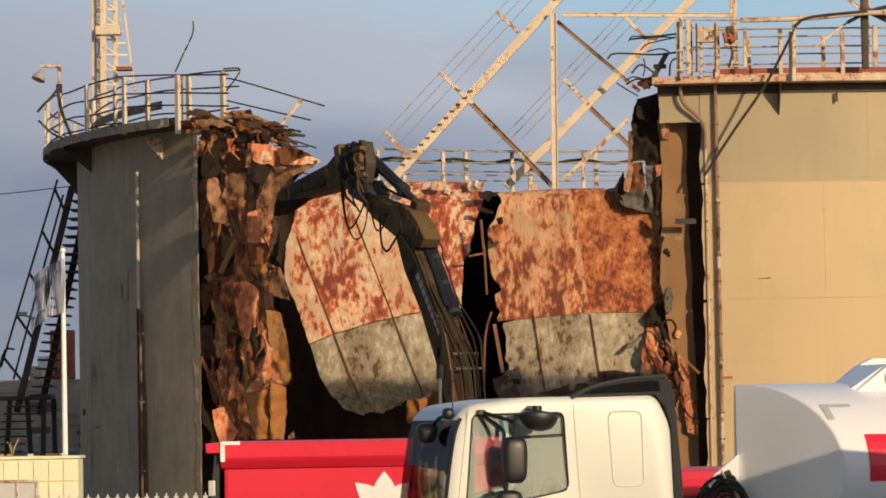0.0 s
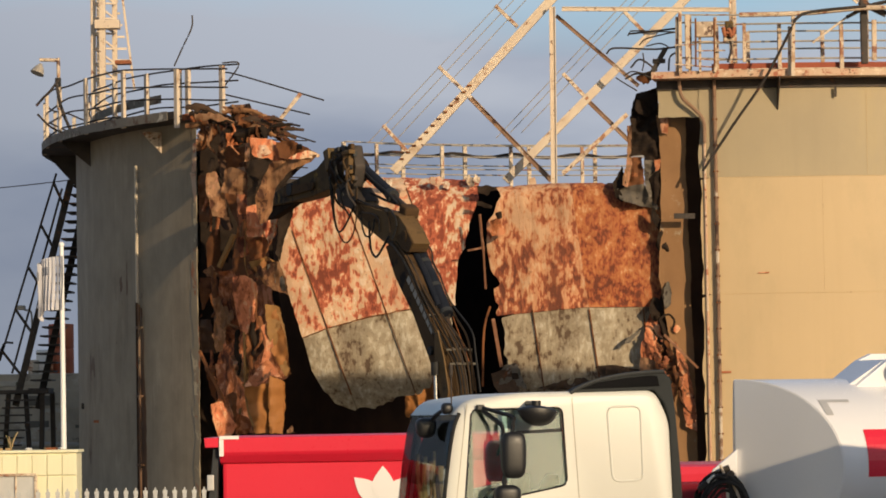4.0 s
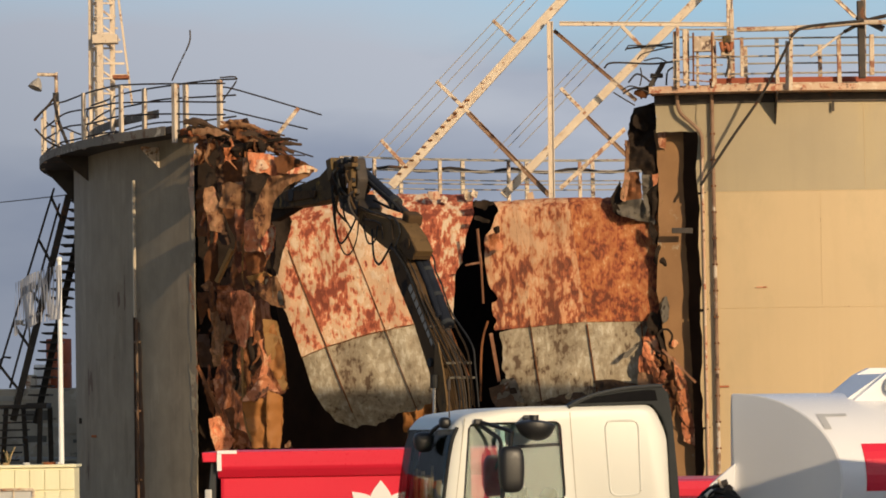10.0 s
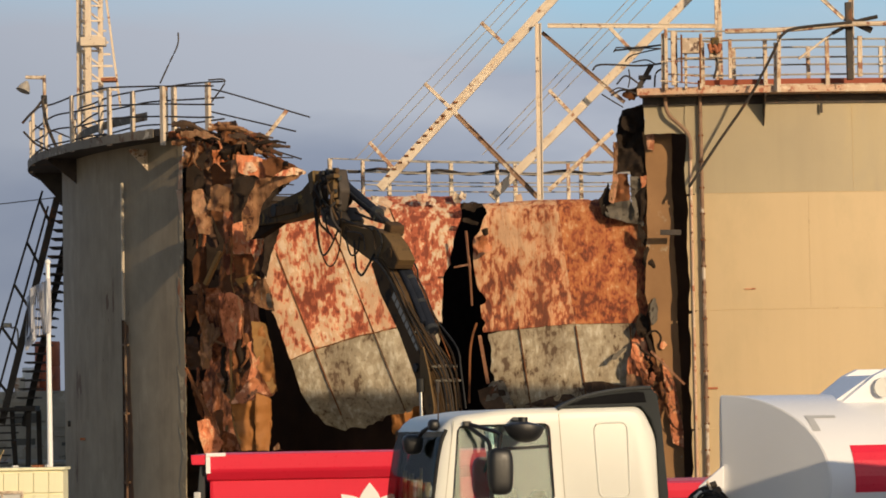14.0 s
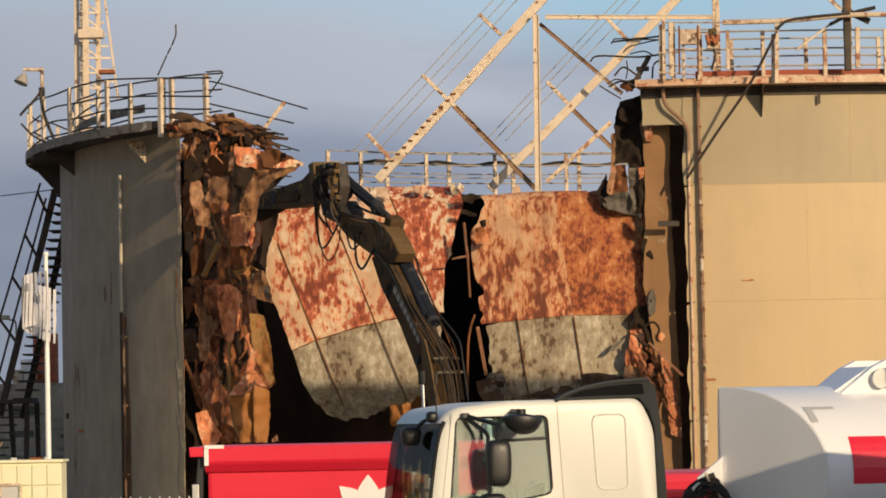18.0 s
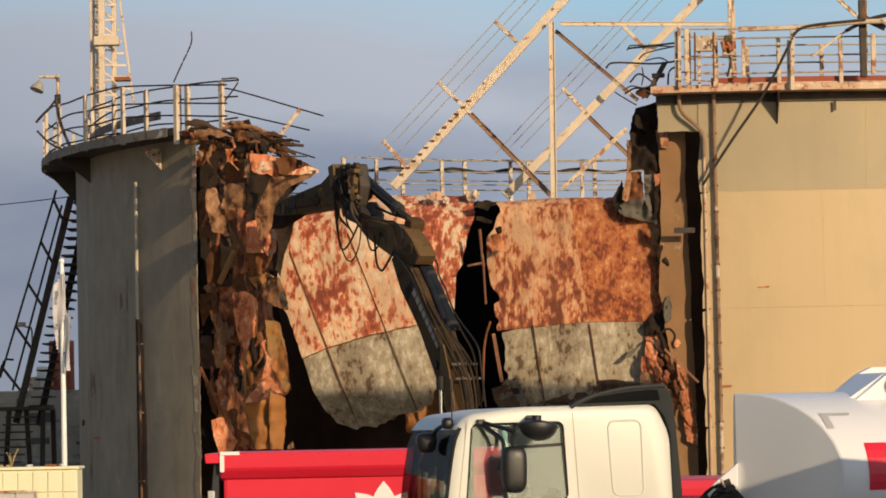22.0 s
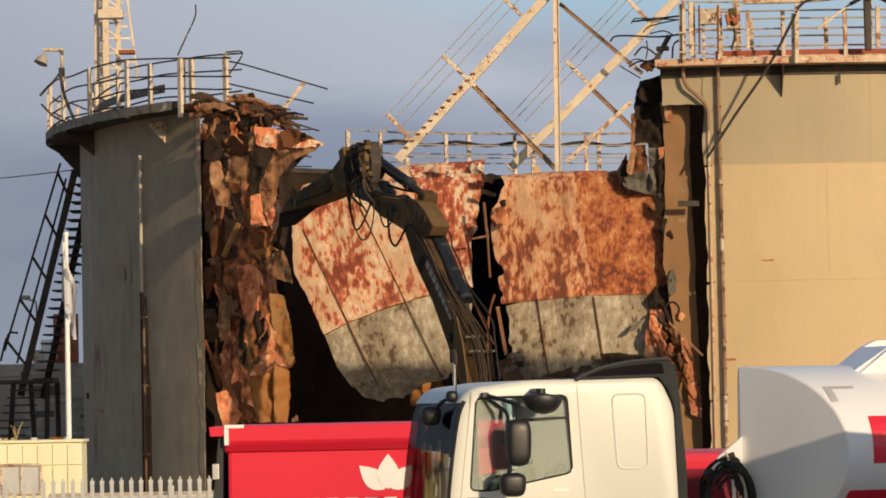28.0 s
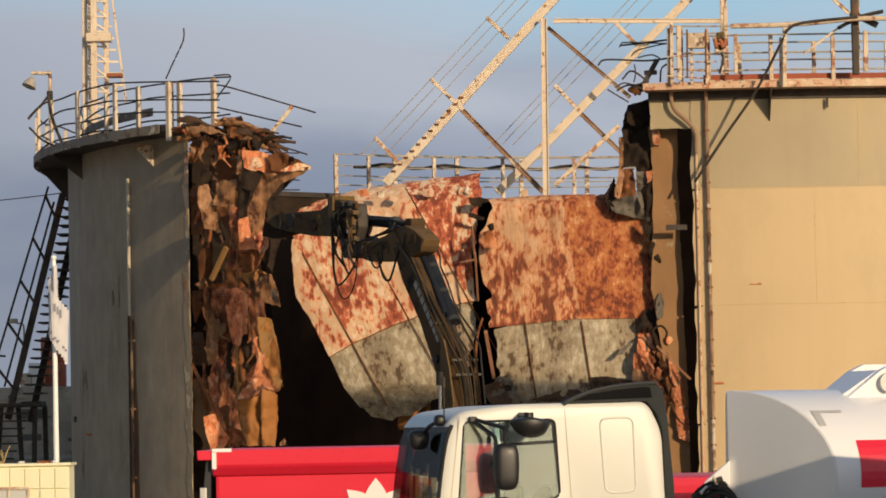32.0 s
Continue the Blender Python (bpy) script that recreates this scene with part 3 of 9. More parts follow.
def inside(pts, poly):
    x, y = pts[:, 0], pts[:, 1]
    hit = np.zeros(len(pts), bool)
    for i in range(len(poly)):
        (x0, y0), (x1, y1) = poly[i - 1], poly[i]
        if y0 == y1:
            continue
        c = ((y0 > y) != (y1 > y)) & (x < (x1 - x0) * (y - y0) / (y1 - y0) + x0)
        hit ^= c
    return hit


def plate(outline, cell, fold, thick=0.02, amp=0.0, rnd=None, keep=(), step=0.12):
    """A thin plate cut to an outline (a, b) and bent by fold(a, b, d): d is the depth through the plate."""
    poly = ragged(outline, amp, rnd, step, keep) if amp else np.array(outline, float)
    lo, hi = poly.min(0), poly.max(0)
    na, nb = int(math.ceil((hi[0] - lo[0]) / cell)) + 1, int(math.ceil((hi[1] - lo[1]) / cell)) + 1
    ga, gb = np.meshgrid(lo[0] + np.arange(na + 1) * cell, lo[1] + np.arange(nb + 1) * cell, indexing="ij")
    centres = np.stack([(ga[:-1, :-1] + cell / 2).ravel(), (gb[:-1, :-1] + cell / 2).ravel()], 1)
    ok = inside(centres, poly).reshape(na, nb)
    pts = np.stack([ga.ravel(), gb.ravel()], 1)
    index = lambda i, j: i * (nb + 1) + j
    quads = [(index(i, j), index(i + 1, j), index(i + 1, j + 1), index(i, j + 1)) for i, j in zip(*np.nonzero(ok))]
    count = {}
    for q in quads:
        for s in range(4):
            e = (q[s], q[(s + 1) % 4])
            k = (min(e), max(e))
            count[k] = None if k in count else e
    rim = [e for e in count.values() if e is not None]
    edge = sorted({i for e in rim for i in e})
    nxt = np.roll(poly, -1, 0)
    seg = nxt - poly
    ln2 = (seg ** 2).sum(1) + 1e-12
    for i in edge:
        t = np.clip((((pts[i] - poly) * seg).sum(1)) / ln2, 0, 1)
        near = poly + t[:, None] * seg
        d = ((near - pts[i]) ** 2).sum(1)
        k = d.argmin()
        if d[k] < (1.1 * cell) ** 2:
            pts[i] = near[k]
    used = sorted({i for q in quads for i in q})
    pos = {u: k for k, u in enumerate(used)}
    s = Shape()
    front = [fold(*pts[u], 0.0) for u in used]
    back = [fold(*pts[u], thick) for u in used]
    n = len(used)
    fs = [tuple(pos[i] for i in q) for q in quads] + [tuple(pos[i] + n for i in reversed(q)) for q in quads]
    fs += [(pos[b], pos[a], pos[a] + n, pos[b] + n) for a, b in rim]
    return s.add(front + back, fs)


def clip_band(poly, lo, hi):
    """The part of an outline between two values of its first coordinate."""
    for limit, sign in ((lo, 1), (hi, -1)):
        out = []
        for i in range(len(poly)):
            p, q = poly[i - 1], poly[i]
            dp, dq = sign * (p[0] - limit), sign * (q[0] - limit)
            if dp * dq < 0:
                t = dp / (dp - dq)
                out.append((limit, p[1] + (q[1] - p[1]) * t))
            if dq >= 0:
                out.append(tuple(q))
        poly = out
    return poly


def panels(outline, seams, slant, z0, cell, fold, amp, rnd, keep, name, material, parent, label, gap=0.008):
    """A plate made of strips between slanting seams; seams: their x at the height z0, slant: their lean."""
    rough = [(x - slant * (z - z0), z) for x, z in ragged(outline, amp, rnd, 0.11, keep)]
    cuts = [-99.0] + list(seams) + [99.0]
    bent = lambda a, z, d: fold(a + slant * (z - z0), z, d)
    for k, (lo, hi) in enumerate(zip(cuts[:-1], cuts[1:])):
        part_poly = clip_band(rough, lo + gap / 2, hi - gap / 2)
        if len(part_poly) > 3:
            plate(part_poly, cell, bent, 0.03).make(name, material[k] if isinstance(material, list) else material, parent, label, smooth=True)


# ---- the tank ----
TX, TY, TR, RIM = 7.95, 101.2, 18.4, 10.55


def on_tank(deg, z, r=TR):
    a = radians(deg)
    return (TX + r * math.sin(a), TY - r * math.cos(a), z)


def shell_fold(r):
    return lambda a, z, d: on_tank(math.degrees(a / r), z, r - d)


def arc(d0, d1, r, z, step=1.5):
    k = max(2, int(abs(d1 - d0) / step))
    return [on_tank(d0 + (d1 - d0) * i / k, z, r) for i in range(k + 1)]


def ring_section(s, d0, d1, section, step=1.5):
    """A closed section of (r, z) points swept round the tank."""
    k = max(2, int(abs(d1 - d0) / step))
    n = len(section)
    vs = [on_tank(d0 + (d1 - d0) * i / k, z, r) for i in range(k + 1) for r, z in section]
    fs = [(i * n + j, (i + 1) * n + j, (i + 1) * n + (j + 1) % n, i * n + (j + 1) % n) for i in range(k) for j in range(n)]
    fs += [tuple(range(n)), tuple(k * n + j for j in reversed(range(n)))]
    return s.add(vs, fs)


# ground: one sheet to the horizon
g = Shape()
g.add([(-1500, -300, 0), (1500, -300, 0), (1500, 2600, 0), (-1500, 2600, 0)], [(0, 1, 2, 3)])
tagged(g.make("ground", m_ground), "grey-brown gravel yard reaching to the horizon", "ground", kind="structure")

R1 = random.Random(4)
tank = thing("storage_tank", (TX, TY, 0), "huge round steel storage tank, half torn down, tan and grey paint", "storage tank")
rad = lambda deg: radians(deg) * TR
# left standing part of the outer shell, grey-green, with a torn edge
CUT_L, CUT_R = -50.6, -5.6
zs = [0.0, 2.6, 5.2, 7.8, RIM - 0.09]
for i in range(4):
    z0, z1 = zs[i], zs[i + 1]
    plate([(rad(-104), z0), (rad(CUT_L), z0), (rad(CUT_L), z1), (rad(-104), z1)], 0.3, shell_fold(TR), 0.025, 0.02, R1, keep=(0, 2, 3)).make("shell_plate", m_grey, tank, smooth=True)
    # far plates: the dark of the tank's inside is put into their colour
    plate([(rad(-175), z0), (rad(-104.02), z0), (rad(-104.02), z1), (rad(-175), z1)], 0.6, shell_fold(TR), 0.025).make("shell_plate", m_soot_and_shade, tank, "far plates blackened to stand in for shade inside the tank", smooth=True)
# right standing part, tan
for i, z0, z1, mt in ((0, 0, 2.74, m_tan), (1, 2.74, 5.54, m_tan), (2, 5.54, 8.30, m_tan), (3, 8.30, RIM + 0.075, m_tan_grey)):
    plate([(rad(CUT_R), z0), (rad(120), z0), (rad(120), z1), (rad(CUT_R), z1)], 0.3, shell_fold(TR), 0.025, 0.06, R1, keep=(0, 1, 2)).make("shell_plate", mt, tank, smooth=True)
for i in range(14):
    h0 = 0.1 + 0.75 * i
    plate([(rad(CUT_L) - R1.uniform(0.08, 0.3), h0), (rad(CUT_L) + 0.03, h0), (rad(CUT_L) + 0.03, h0 + 0.75), (rad(CUT_L) - R1.uniform(0.08, 0.3), h0 + 0.75)], 0.07, shell_fold(TR + 0.012), 0.01, 0.05, R1).make("flaked_edge", m_rim if i in (11, 12) else m_edge, tank, "rust-stained flaking cut edge")
for z in (2.74, 5.54, 8.30):
    Shape().tube(arc(CUT_R + 0.6, 60, TR - 0.002, z, 1.0), 0.010, 6).make("weld_seam", m_weld, tank, smooth=True)
for dd, za, zb in ((3.4, 5.6, 8.25), (9.5, 2.8, 5.5), (15.2, 5.6, 8.25), (6.8, 8.35, 10.5), (17.0, 8.35, 10.5), (20.5, 2.8, 5.5), (0.6, 0.2, 2.7)):
    Shape().tube([on_tank(dd, za, TR + 0.001), on_tank(dd, zb, TR + 0.001)], 0.005, 6).make("weld_seam", m_weld, tank)
# tab of the shell above the recess
plate([(rad(-8.6), 9.757), (rad(CUT_R) + 0.12, 9.757), (rad(CUT_R) + 0.12, RIM + 0.075), (rad(-8.6), RIM + 0.075)], 0.12, shell_fold(TR - 0.028), 0.025, 0.03, R1, keep=(1, 2)).make("shell_plate", m_tan_grey, tank, smooth=True)
# far side
for z0, z1 in ((0, 5.2), (5.205, RIM - 0.3)):
    plate([(rad(120.2), z0), (rad(184.8), z0), (rad(184.8), z1), (rad(120.2), z1)], 0.6, shell_fold(TR), 0.025).make("shell_plate", m_brown, tank, smooth=True)
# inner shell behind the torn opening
# rust-brown, made darker to carry the shade behind the sheets
plate([(rad(-75), 0), (rad(8), 0), (rad(8), 8.2), (rad(-75), 8.0)], 0.4, lambda a, z, d: on_tank(math.degrees(a / TR), z, 13.4 - d), 0.03, 0.2, R1).make("inner_shell", m_dark, tank, "rusty inner shell darkened to stand in for the shade inside", smooth=True)

# rim of the right part
s = Shape()
ring_section(s, -8.9, 120, [(TR - 0.2, RIM + 0.08), (TR + 0.62, RIM + 0.08), (TR + 0.62, RIM + 0.24), (TR + 0.57, RIM + 0.24), (TR + 0.57, RIM + 0.13), (TR - 0.2, RIM + 0.13)])
s.make("rim_plate", m_rim, tank, "rust-stained cream rim angle")
# dark ring added in place of the shade under the rim
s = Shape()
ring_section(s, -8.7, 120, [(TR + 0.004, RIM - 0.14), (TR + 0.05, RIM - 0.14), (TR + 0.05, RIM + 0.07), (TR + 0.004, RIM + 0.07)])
s.make("stiffener_ring", m_steel, tank, "dark ring standing in for the shade under the rim")
s = Shape()
ring_section(s, -4.6, 120, [(TR - 0.35, RIM + 0.131), (TR - 0.05, RIM + 0.131), (TR - 0.05, RIM + 0.46), (TR - 0.35, RIM + 0.46)])
s.make("kerb_plate", m_redrim, tank, "red oxide kerb plate")
Shape().tube(arc(-4.4, 60, TR + 0.02, 10.859), 0.02, 6).make("kerb_rail", m_spotted, tank, "thin pale rail along the kerb", smooth=True)
# walkway of the left part
s = Shape()
ring_section(s, -150, -49.5, [(TR - 0.1, RIM - 0.16), (TR + 0.94, RIM - 0.14), (TR + 0.94, RIM + 0.04), (TR + 0.91, RIM + 0.04), (TR + 0.91, RIM - 0.04), (TR - 0.1, RIM + 0.0)])
s.make("walkway", m_steel, tank, "sooty curved walkway plate")
for d0, d1 in ((-150, -110), (-110, -86), (-86, -68), (-68, -50.2)):
    k = TR + 0.965
    plate([(radians(d0) * k, RIM - 0.18), (radians(d1) * k, RIM - 0.18), (radians(d1) * k, RIM + 0.05), (radians(d0) * k, RIM + 0.05)], 0.06, shell_fold(k), 0.012, 0.018, R1, step=0.16).make("walkway_edge", m_kick, tank, "pale worn toe plate along the walkway", smooth=True)
# rim on the far side
s = Shape()
ring_section(s, 120, 210, [(TR - 0.5, RIM - 0.45), (TR + 0.7, RIM - 0.45), (TR + 0.7, RIM - 0.35), (TR - 0.5, RIM - 0.35)])
s.make("far_walkway", m_railing, tank)


def railing(d0, d1, r, z, spacing, height, mat_post, mat_rail, label, rails=(1.0, 0.66, 0.33), post=0.06, at=(), sag=0.0, droop=0.0):
    t = thing("guard_railing", on_tank((d0 + d1) / 2, z, r), label, "railing", "guard railings on the tank")
    k = max(1, round(abs(radians(d1 - d0)) * r / spacing))
    for a in at or [d0 + (d1 - d0) * i / k for i in range(k + 1)]:
        x, y, zz = on_tank(a, z - droop * max(0.0, a + 58), r)
        Shape().box((x, y, zz + height / 2), (post * 1.6, post, height), 0.008, Matrix.Rotation(radians(a), 4, "Z")).make("post", mat_post, t)
    for f in rails:
        line = [q if not sag else (q[0], q[1], q[2] + sag * noise.noise((q[0] * 0.35, q[1] * 0.35, 9 * f)) - droop * max(0.0, math.degrees(math.atan2(q[0] - TX, TY - q[1])) + 58)) for q in arc(d0, d1, r - 0.04, z + height * f)]
        Shape().tube(line, 0.024, 6).make("rail", mat_rail, t, smooth=True)
    return t


railing(-140, -43.5, TR + 0.88, RIM - 0.18, 1.9, 1.50, m_truss, m_steel, "bent handrail with cream posts on the torn walkway", (1.0, 0.70, 0.46, 0.20), 0.085,
        at=(-78.4, -71.5, -64.1, -56.9, -49.3, -86.0, -94.0, -101.0, -108.0, -115.0, -122.0, -130.0), sag=0.10, droop=0.024)
railing(-120, -46.5, TR - 0.35, RIM + 0.0, 1.6, 1.36, m_truss, m_steel, "inner handrail with cream posts on the torn walkway", (1.0, 0.72, 0.3), 0.095, at=(-60.3, -54.6, -53.2, -48.4, -68.0, -77.0, -87.0, -98.0, -109.0, -119.0), sag=0.08, droop=0.012)
for d0, d1 in ((-100, -84), (-83.5, -66), (-65.5, -58)):
    s = Shape()
    ring_section(s, d0, d1, [(TR - 0.42, RIM + 0.52), (TR - 0.40, RIM + 0.52), (TR - 0.40, RIM + 0.74), (TR - 0.42, RIM + 0.74)])
    s.make("rail_board", m_kick, tank, "flat grey board along the inner rail")
railing(-1.6, 60, TR - 1.6, RIM + 0.13, 1.9, 1.25, m_spotted, m_railing, "inner rusty handrail along the tank rim")
railing(-4.2, 60, TR + 0.1, RIM + 0.131, 1.45, 1.25, m_spotted, m_railing, "rusty cream handrail along the tank rim")
railing(160, 216, TR + 0.6, RIM - 0.35, 2.2, 1.72, m_cream, m_railing, "weathered handrail along the far rim", (1.0, 0.78, 0.58, 0.4), 0.085)
railing(158, 214, TR - 0.4, RIM - 0.35, 2.45, 1.6, m_cream, m_railing, "inner weathered handrail along the far rim", (1.0, 0.76, 0.5), 0.075)

far_cable = Shape().tube([on_tank(a, RIM + 0.95 + 0.07 * math.sin(a * 0.9), TR - 0.1) for a in np.arange(160, 216, 1.2)], 0.055, 6)
far_cable.make("rim_cable", m_steel, tank, "thick black cable along the far rim", smooth=True)

# ---- hanging sheets of the inner lining ----
flap = thing("hanging_sheet", (-0.592, 86.50, 8.376), "torn orange sheet of tank lining hanging loose over the opening", "metal sheet")
FX, FY, FZ = -0.592, 86.50, 8.376
flap.scale = (1.016, 1.016, 1.016)


def sheet_fold(y0, top, crease, xm, curl_top=0.9, slope=1.0, turn=0.0):
    """Rolled back at the top, bellied, and bent sharply under below the crease."""
    def fold(x, z, d):
        dy = 0.0
        if z > top - curl_top:
            dy += 0.75 * ((z - top + curl_top) / curl_top) ** 2
        c = crease + 0.12 * noise.noise((x * 0.8, 2.0, y0))
        u = c - z
        soft = 0.22
        dy += slope * (0.5 * (u + math.sqrt(u * u + soft * soft)) - 0.02)
        dy += turn * (xm + 2.8 - x) + 0.03 * (x - xm) ** 2 + 0.06 * noise.noise((x * 0.9, z * 0.7, y0)) + 0.03 * noise.noise((x * 2.7, z * 2.2, y0))
        if z < c:
            dy += 0.10 * noise.noise((x * 2.1, z * 1.7, y0 + 3))
        return (x, y0 + dy + d, z)
    return fold


fold_l = sheet_fold(FY - 3.08, 8.55, 3.627, -2.0, turn=0.25)
R2 = random.Random(11)
SL = -0.36      # lean of the seams of the loose sheet
ZL = 5.668
SEAMS_L = [-3.150, -2.374, -1.584, -0.822, -0.032]
panels([(-3.455, 4.611), (-3.740, 5.433), (-4.025, 6.256), (-3.984, 7.074), (-3.835, 7.822), (-3.595, 8.296), (-2.294, 8.544), (0.860, 8.400),
        (0.771, 8.202), (0.793, 7.942), (0.650, 7.563), (0.561, 7.155), (0.472, 6.747), (0.319, 6.546), (0.281, 5.933), (0.235, 5.355), (-0.720, 5.292), (-1.813, 5.096), (-2.770, 4.842)][::-1],
       SEAMS_L, SL, ZL, 0.085, fold_l, 0.04, R2, (0, 1, 2, 18), "sheet_panel", [m_flapcream, m_sheet, m_sheet, m_flapcream, m_flapcream, m_flapred], flap, "flaking orange and cream panel", 0.002)
panels([(-3.454, 4.665), (-2.769, 4.897), (-1.812, 5.150), (-0.717, 5.428), (0.236, 5.410), (0.009, 4.270), (-0.415, 3.463), (-1.170, 3.097),
        (-1.718, 2.863), (-2.329, 2.903), (-2.934, 3.309), (-3.224, 3.817)],
       [SEAMS_L[0], SEAMS_L[2], SEAMS_L[4]], SL, ZL, 0.075, lambda x, z, d: fold_l(x, z, d + 0.035), 0.10, R2, (0, 1, 2, 3, 10, 11), "band_panel", m_band, flap, "bare grey lower panel with a ragged edge")


def rib(pts, fold, parent, w=0.035, material=None):
    fine = []
    for (xa, za), (xb, zb) in zip(pts[:-1], pts[1:]):
        fine += [fold(xa + (xb - xa) * k / 8, za + (zb - za) * k / 8, -0.012) for k in range(8)]
    fine.append(fold(*pts[-1], -0.012))
    return Shape().tube(fine, w, 6).make("seam", material or m_brown, parent, smooth=True)


def seam_line(x, slant, z0, za, zb, fold, parent, w, material=None):
    rib([(x + slant * (z - z0), z) for z in np.linspace(za, zb, 4)], fold, parent, w, material)


ztop, zbot = 8.328, 3.491
zband = 4.987
for k, (za, zb, w) in enumerate(((7.205, zbot + 0.1, 0.022), (ztop, zband, 0.004), (7.587, zbot + 0.15, 0.016), (ztop, zband, 0.004), (ztop, 4.290, 0.018))):
    if w > 0.01:
        seam_line(SEAMS_L[k], SL, ZL, za, zb - 0.35, fold_l, flap, w * 0.85, m_brown)

rib([(-3.44, 4.62), (-2.77, 4.86), (-1.81, 5.11), (-0.72, 5.31), (0.22, 5.37)], lambda x, z, d: fold_l(x, z + 0.03 * noise.noise((x * 4, 1, 2)), d), flap, 0.012, m_brown)

fixed = thing("fixed_sheet", (3.080, 84.400, 6.880), "rust-orange tank lining sheet with a grey lower band", "metal sheet")
fold_r = sheet_fold(83.75, 8.5, 3.392, 3.2, 0.5, turn=0.12)
SR, ZR = -0.13, 5.423
SEAMS_R = [2.134, 2.811, 3.489, 4.329]
panels([(1.300, 5.150), (1.271, 5.260), (1.355, 5.394), (1.248, 5.477), (1.213, 5.803), (1.391, 5.922), (1.206, 6.156), (1.130, 6.429), (1.113, 6.972), (1.121, 7.433), (1.260, 7.594),
        (1.374, 7.891), (1.458, 8.052), (1.353, 8.272), (2.669, 8.338), (4.298, 8.306),
        (5.178, 8.166), (5.358, 7.143), (5.438, 6.462), (5.371, 5.920), (5.113, 5.301), (3.351, 5.309), (2.129, 5.211)][::-1],
       SEAMS_R, SR, ZR, 0.085, fold_r, 0.05, R2, (0, 1, 7, 8, 22), "sheet_panel", [m_sheet_p, m_sheet_p, m_sheet_p, m_sheet_r, m_sheet_r], fixed, "rust-orange flaking panel", 0.002)
panels([(1.400, 5.100), (2.130, 5.265), (3.352, 5.363), (5.114, 5.356), (4.952, 4.166), (4.663, 3.360), (3.568, 2.841), (2.485, 2.794),
        (1.811, 2.943), (1.657, 3.440), (1.572, 3.955), (1.441, 4.228), (1.475, 4.593)],
       [SEAMS_R[0], SEAMS_R[2], SEAMS_R[3] + 0.5], SR, ZR, 0.085, lambda x, z, d: fold_r(x, z, d + 0.035), 0.07, R2, (0, 1, 2), "band_panel", m_band, fixed, "bare grey lower panel with a ragged edge")
zt_r, zb_r = 8.138, 3.122
zband_r = 5.260
for k, (za, zb, w) in enumerate(((zt_r, zb_r, 0.03), (zt_r, zband_r, 0.006), (zt_r - 0.6, zb_r, 0.032), (zt_r, zband_r, 0.008))):
    if zb < zband_r:
        seam_line(SEAMS_R[k], SR, ZR, zband_r, zb, fold_r, fixed, w * 0.6, m_brown)
rib([(4.813, 5.226), (4.881, 4.032)], fold_r, fixed, 0.02)


def scrap(x, y, z, w, h, material, turn=0.0, tilt=0.0, lean=0.0, bend=0.35, seed=1, parent=None, corners=8, rough=0.25, name="torn_plate"):
    """A crumpled, torn piece of plate: w by h, turned about its upright axis, tilted in its plane and leaning back."""
    r = random.Random(seed)
    out = []
    base = [(-1, -1), (1, -1), (1, 1), (-1, 1)]
    for i, (a, b) in enumerate(base):
        c, d = base[(i + 1) % 4]
        out.append((w / 2 * a * r.uniform(0.55, 1.2), h / 2 * b * r.uniform(0.7, 1.15)))
        t, k = r.uniform(0.25, 0.75), r.uniform(0.7, 1.15)
        out.append((w / 2 * (a + (c - a) * t) * k, h / 2 * (b + (d - b) * t) * k))
    m = Matrix.Translation((x, y, z)) @ Euler((radians(lean), 0, radians(turn))).to_matrix().to_4x4() @ Matrix.Rotation(radians(-tilt), 4, "Y")
    ph = r.uniform(0, 9)

    def fold(a, b, d):
        dy = bend * 0.5 * (a / (w / 2)) ** 2 * w * 0.5 + 0.07 * noise.noise((a * 2.2 + ph, b * 1.6, ph)) * (1 + abs(b) / h)
        dy += 0.16 * noise.noise((a * 0.9, b * 0.8 + ph, 2 * ph))
        for cr in range(3):
            q = (a * math.cos(ph + 1.3 * cr) + b * math.sin(ph + 1.3 * cr)) * (1.7 + 0.6 * cr) + ph
            dy += 0.11 * abs((q % 2) - 1)
        return tuple(m @ Vector((a, dy + d, b)))

    return plate(out, max(0.045, min(w, h) / 14), fold, 0.018, 0.03, r, step=0.09).make(name, material, parent, smooth=True)


wreck = thing("torn_edge", (-5.042, 88.000, 6.343), "crumpled brown and orange plates hanging along the torn tank wall", "scrap metal")


def hang(x, y, z, w, h, mt, turn=0, tilt=0, lean=0, bend=0.35, seed=1, rough=0.25):
    scrap(x, y, z, w, h, mt, turn, tilt, lean, bend, seed, wreck, rough=rough)


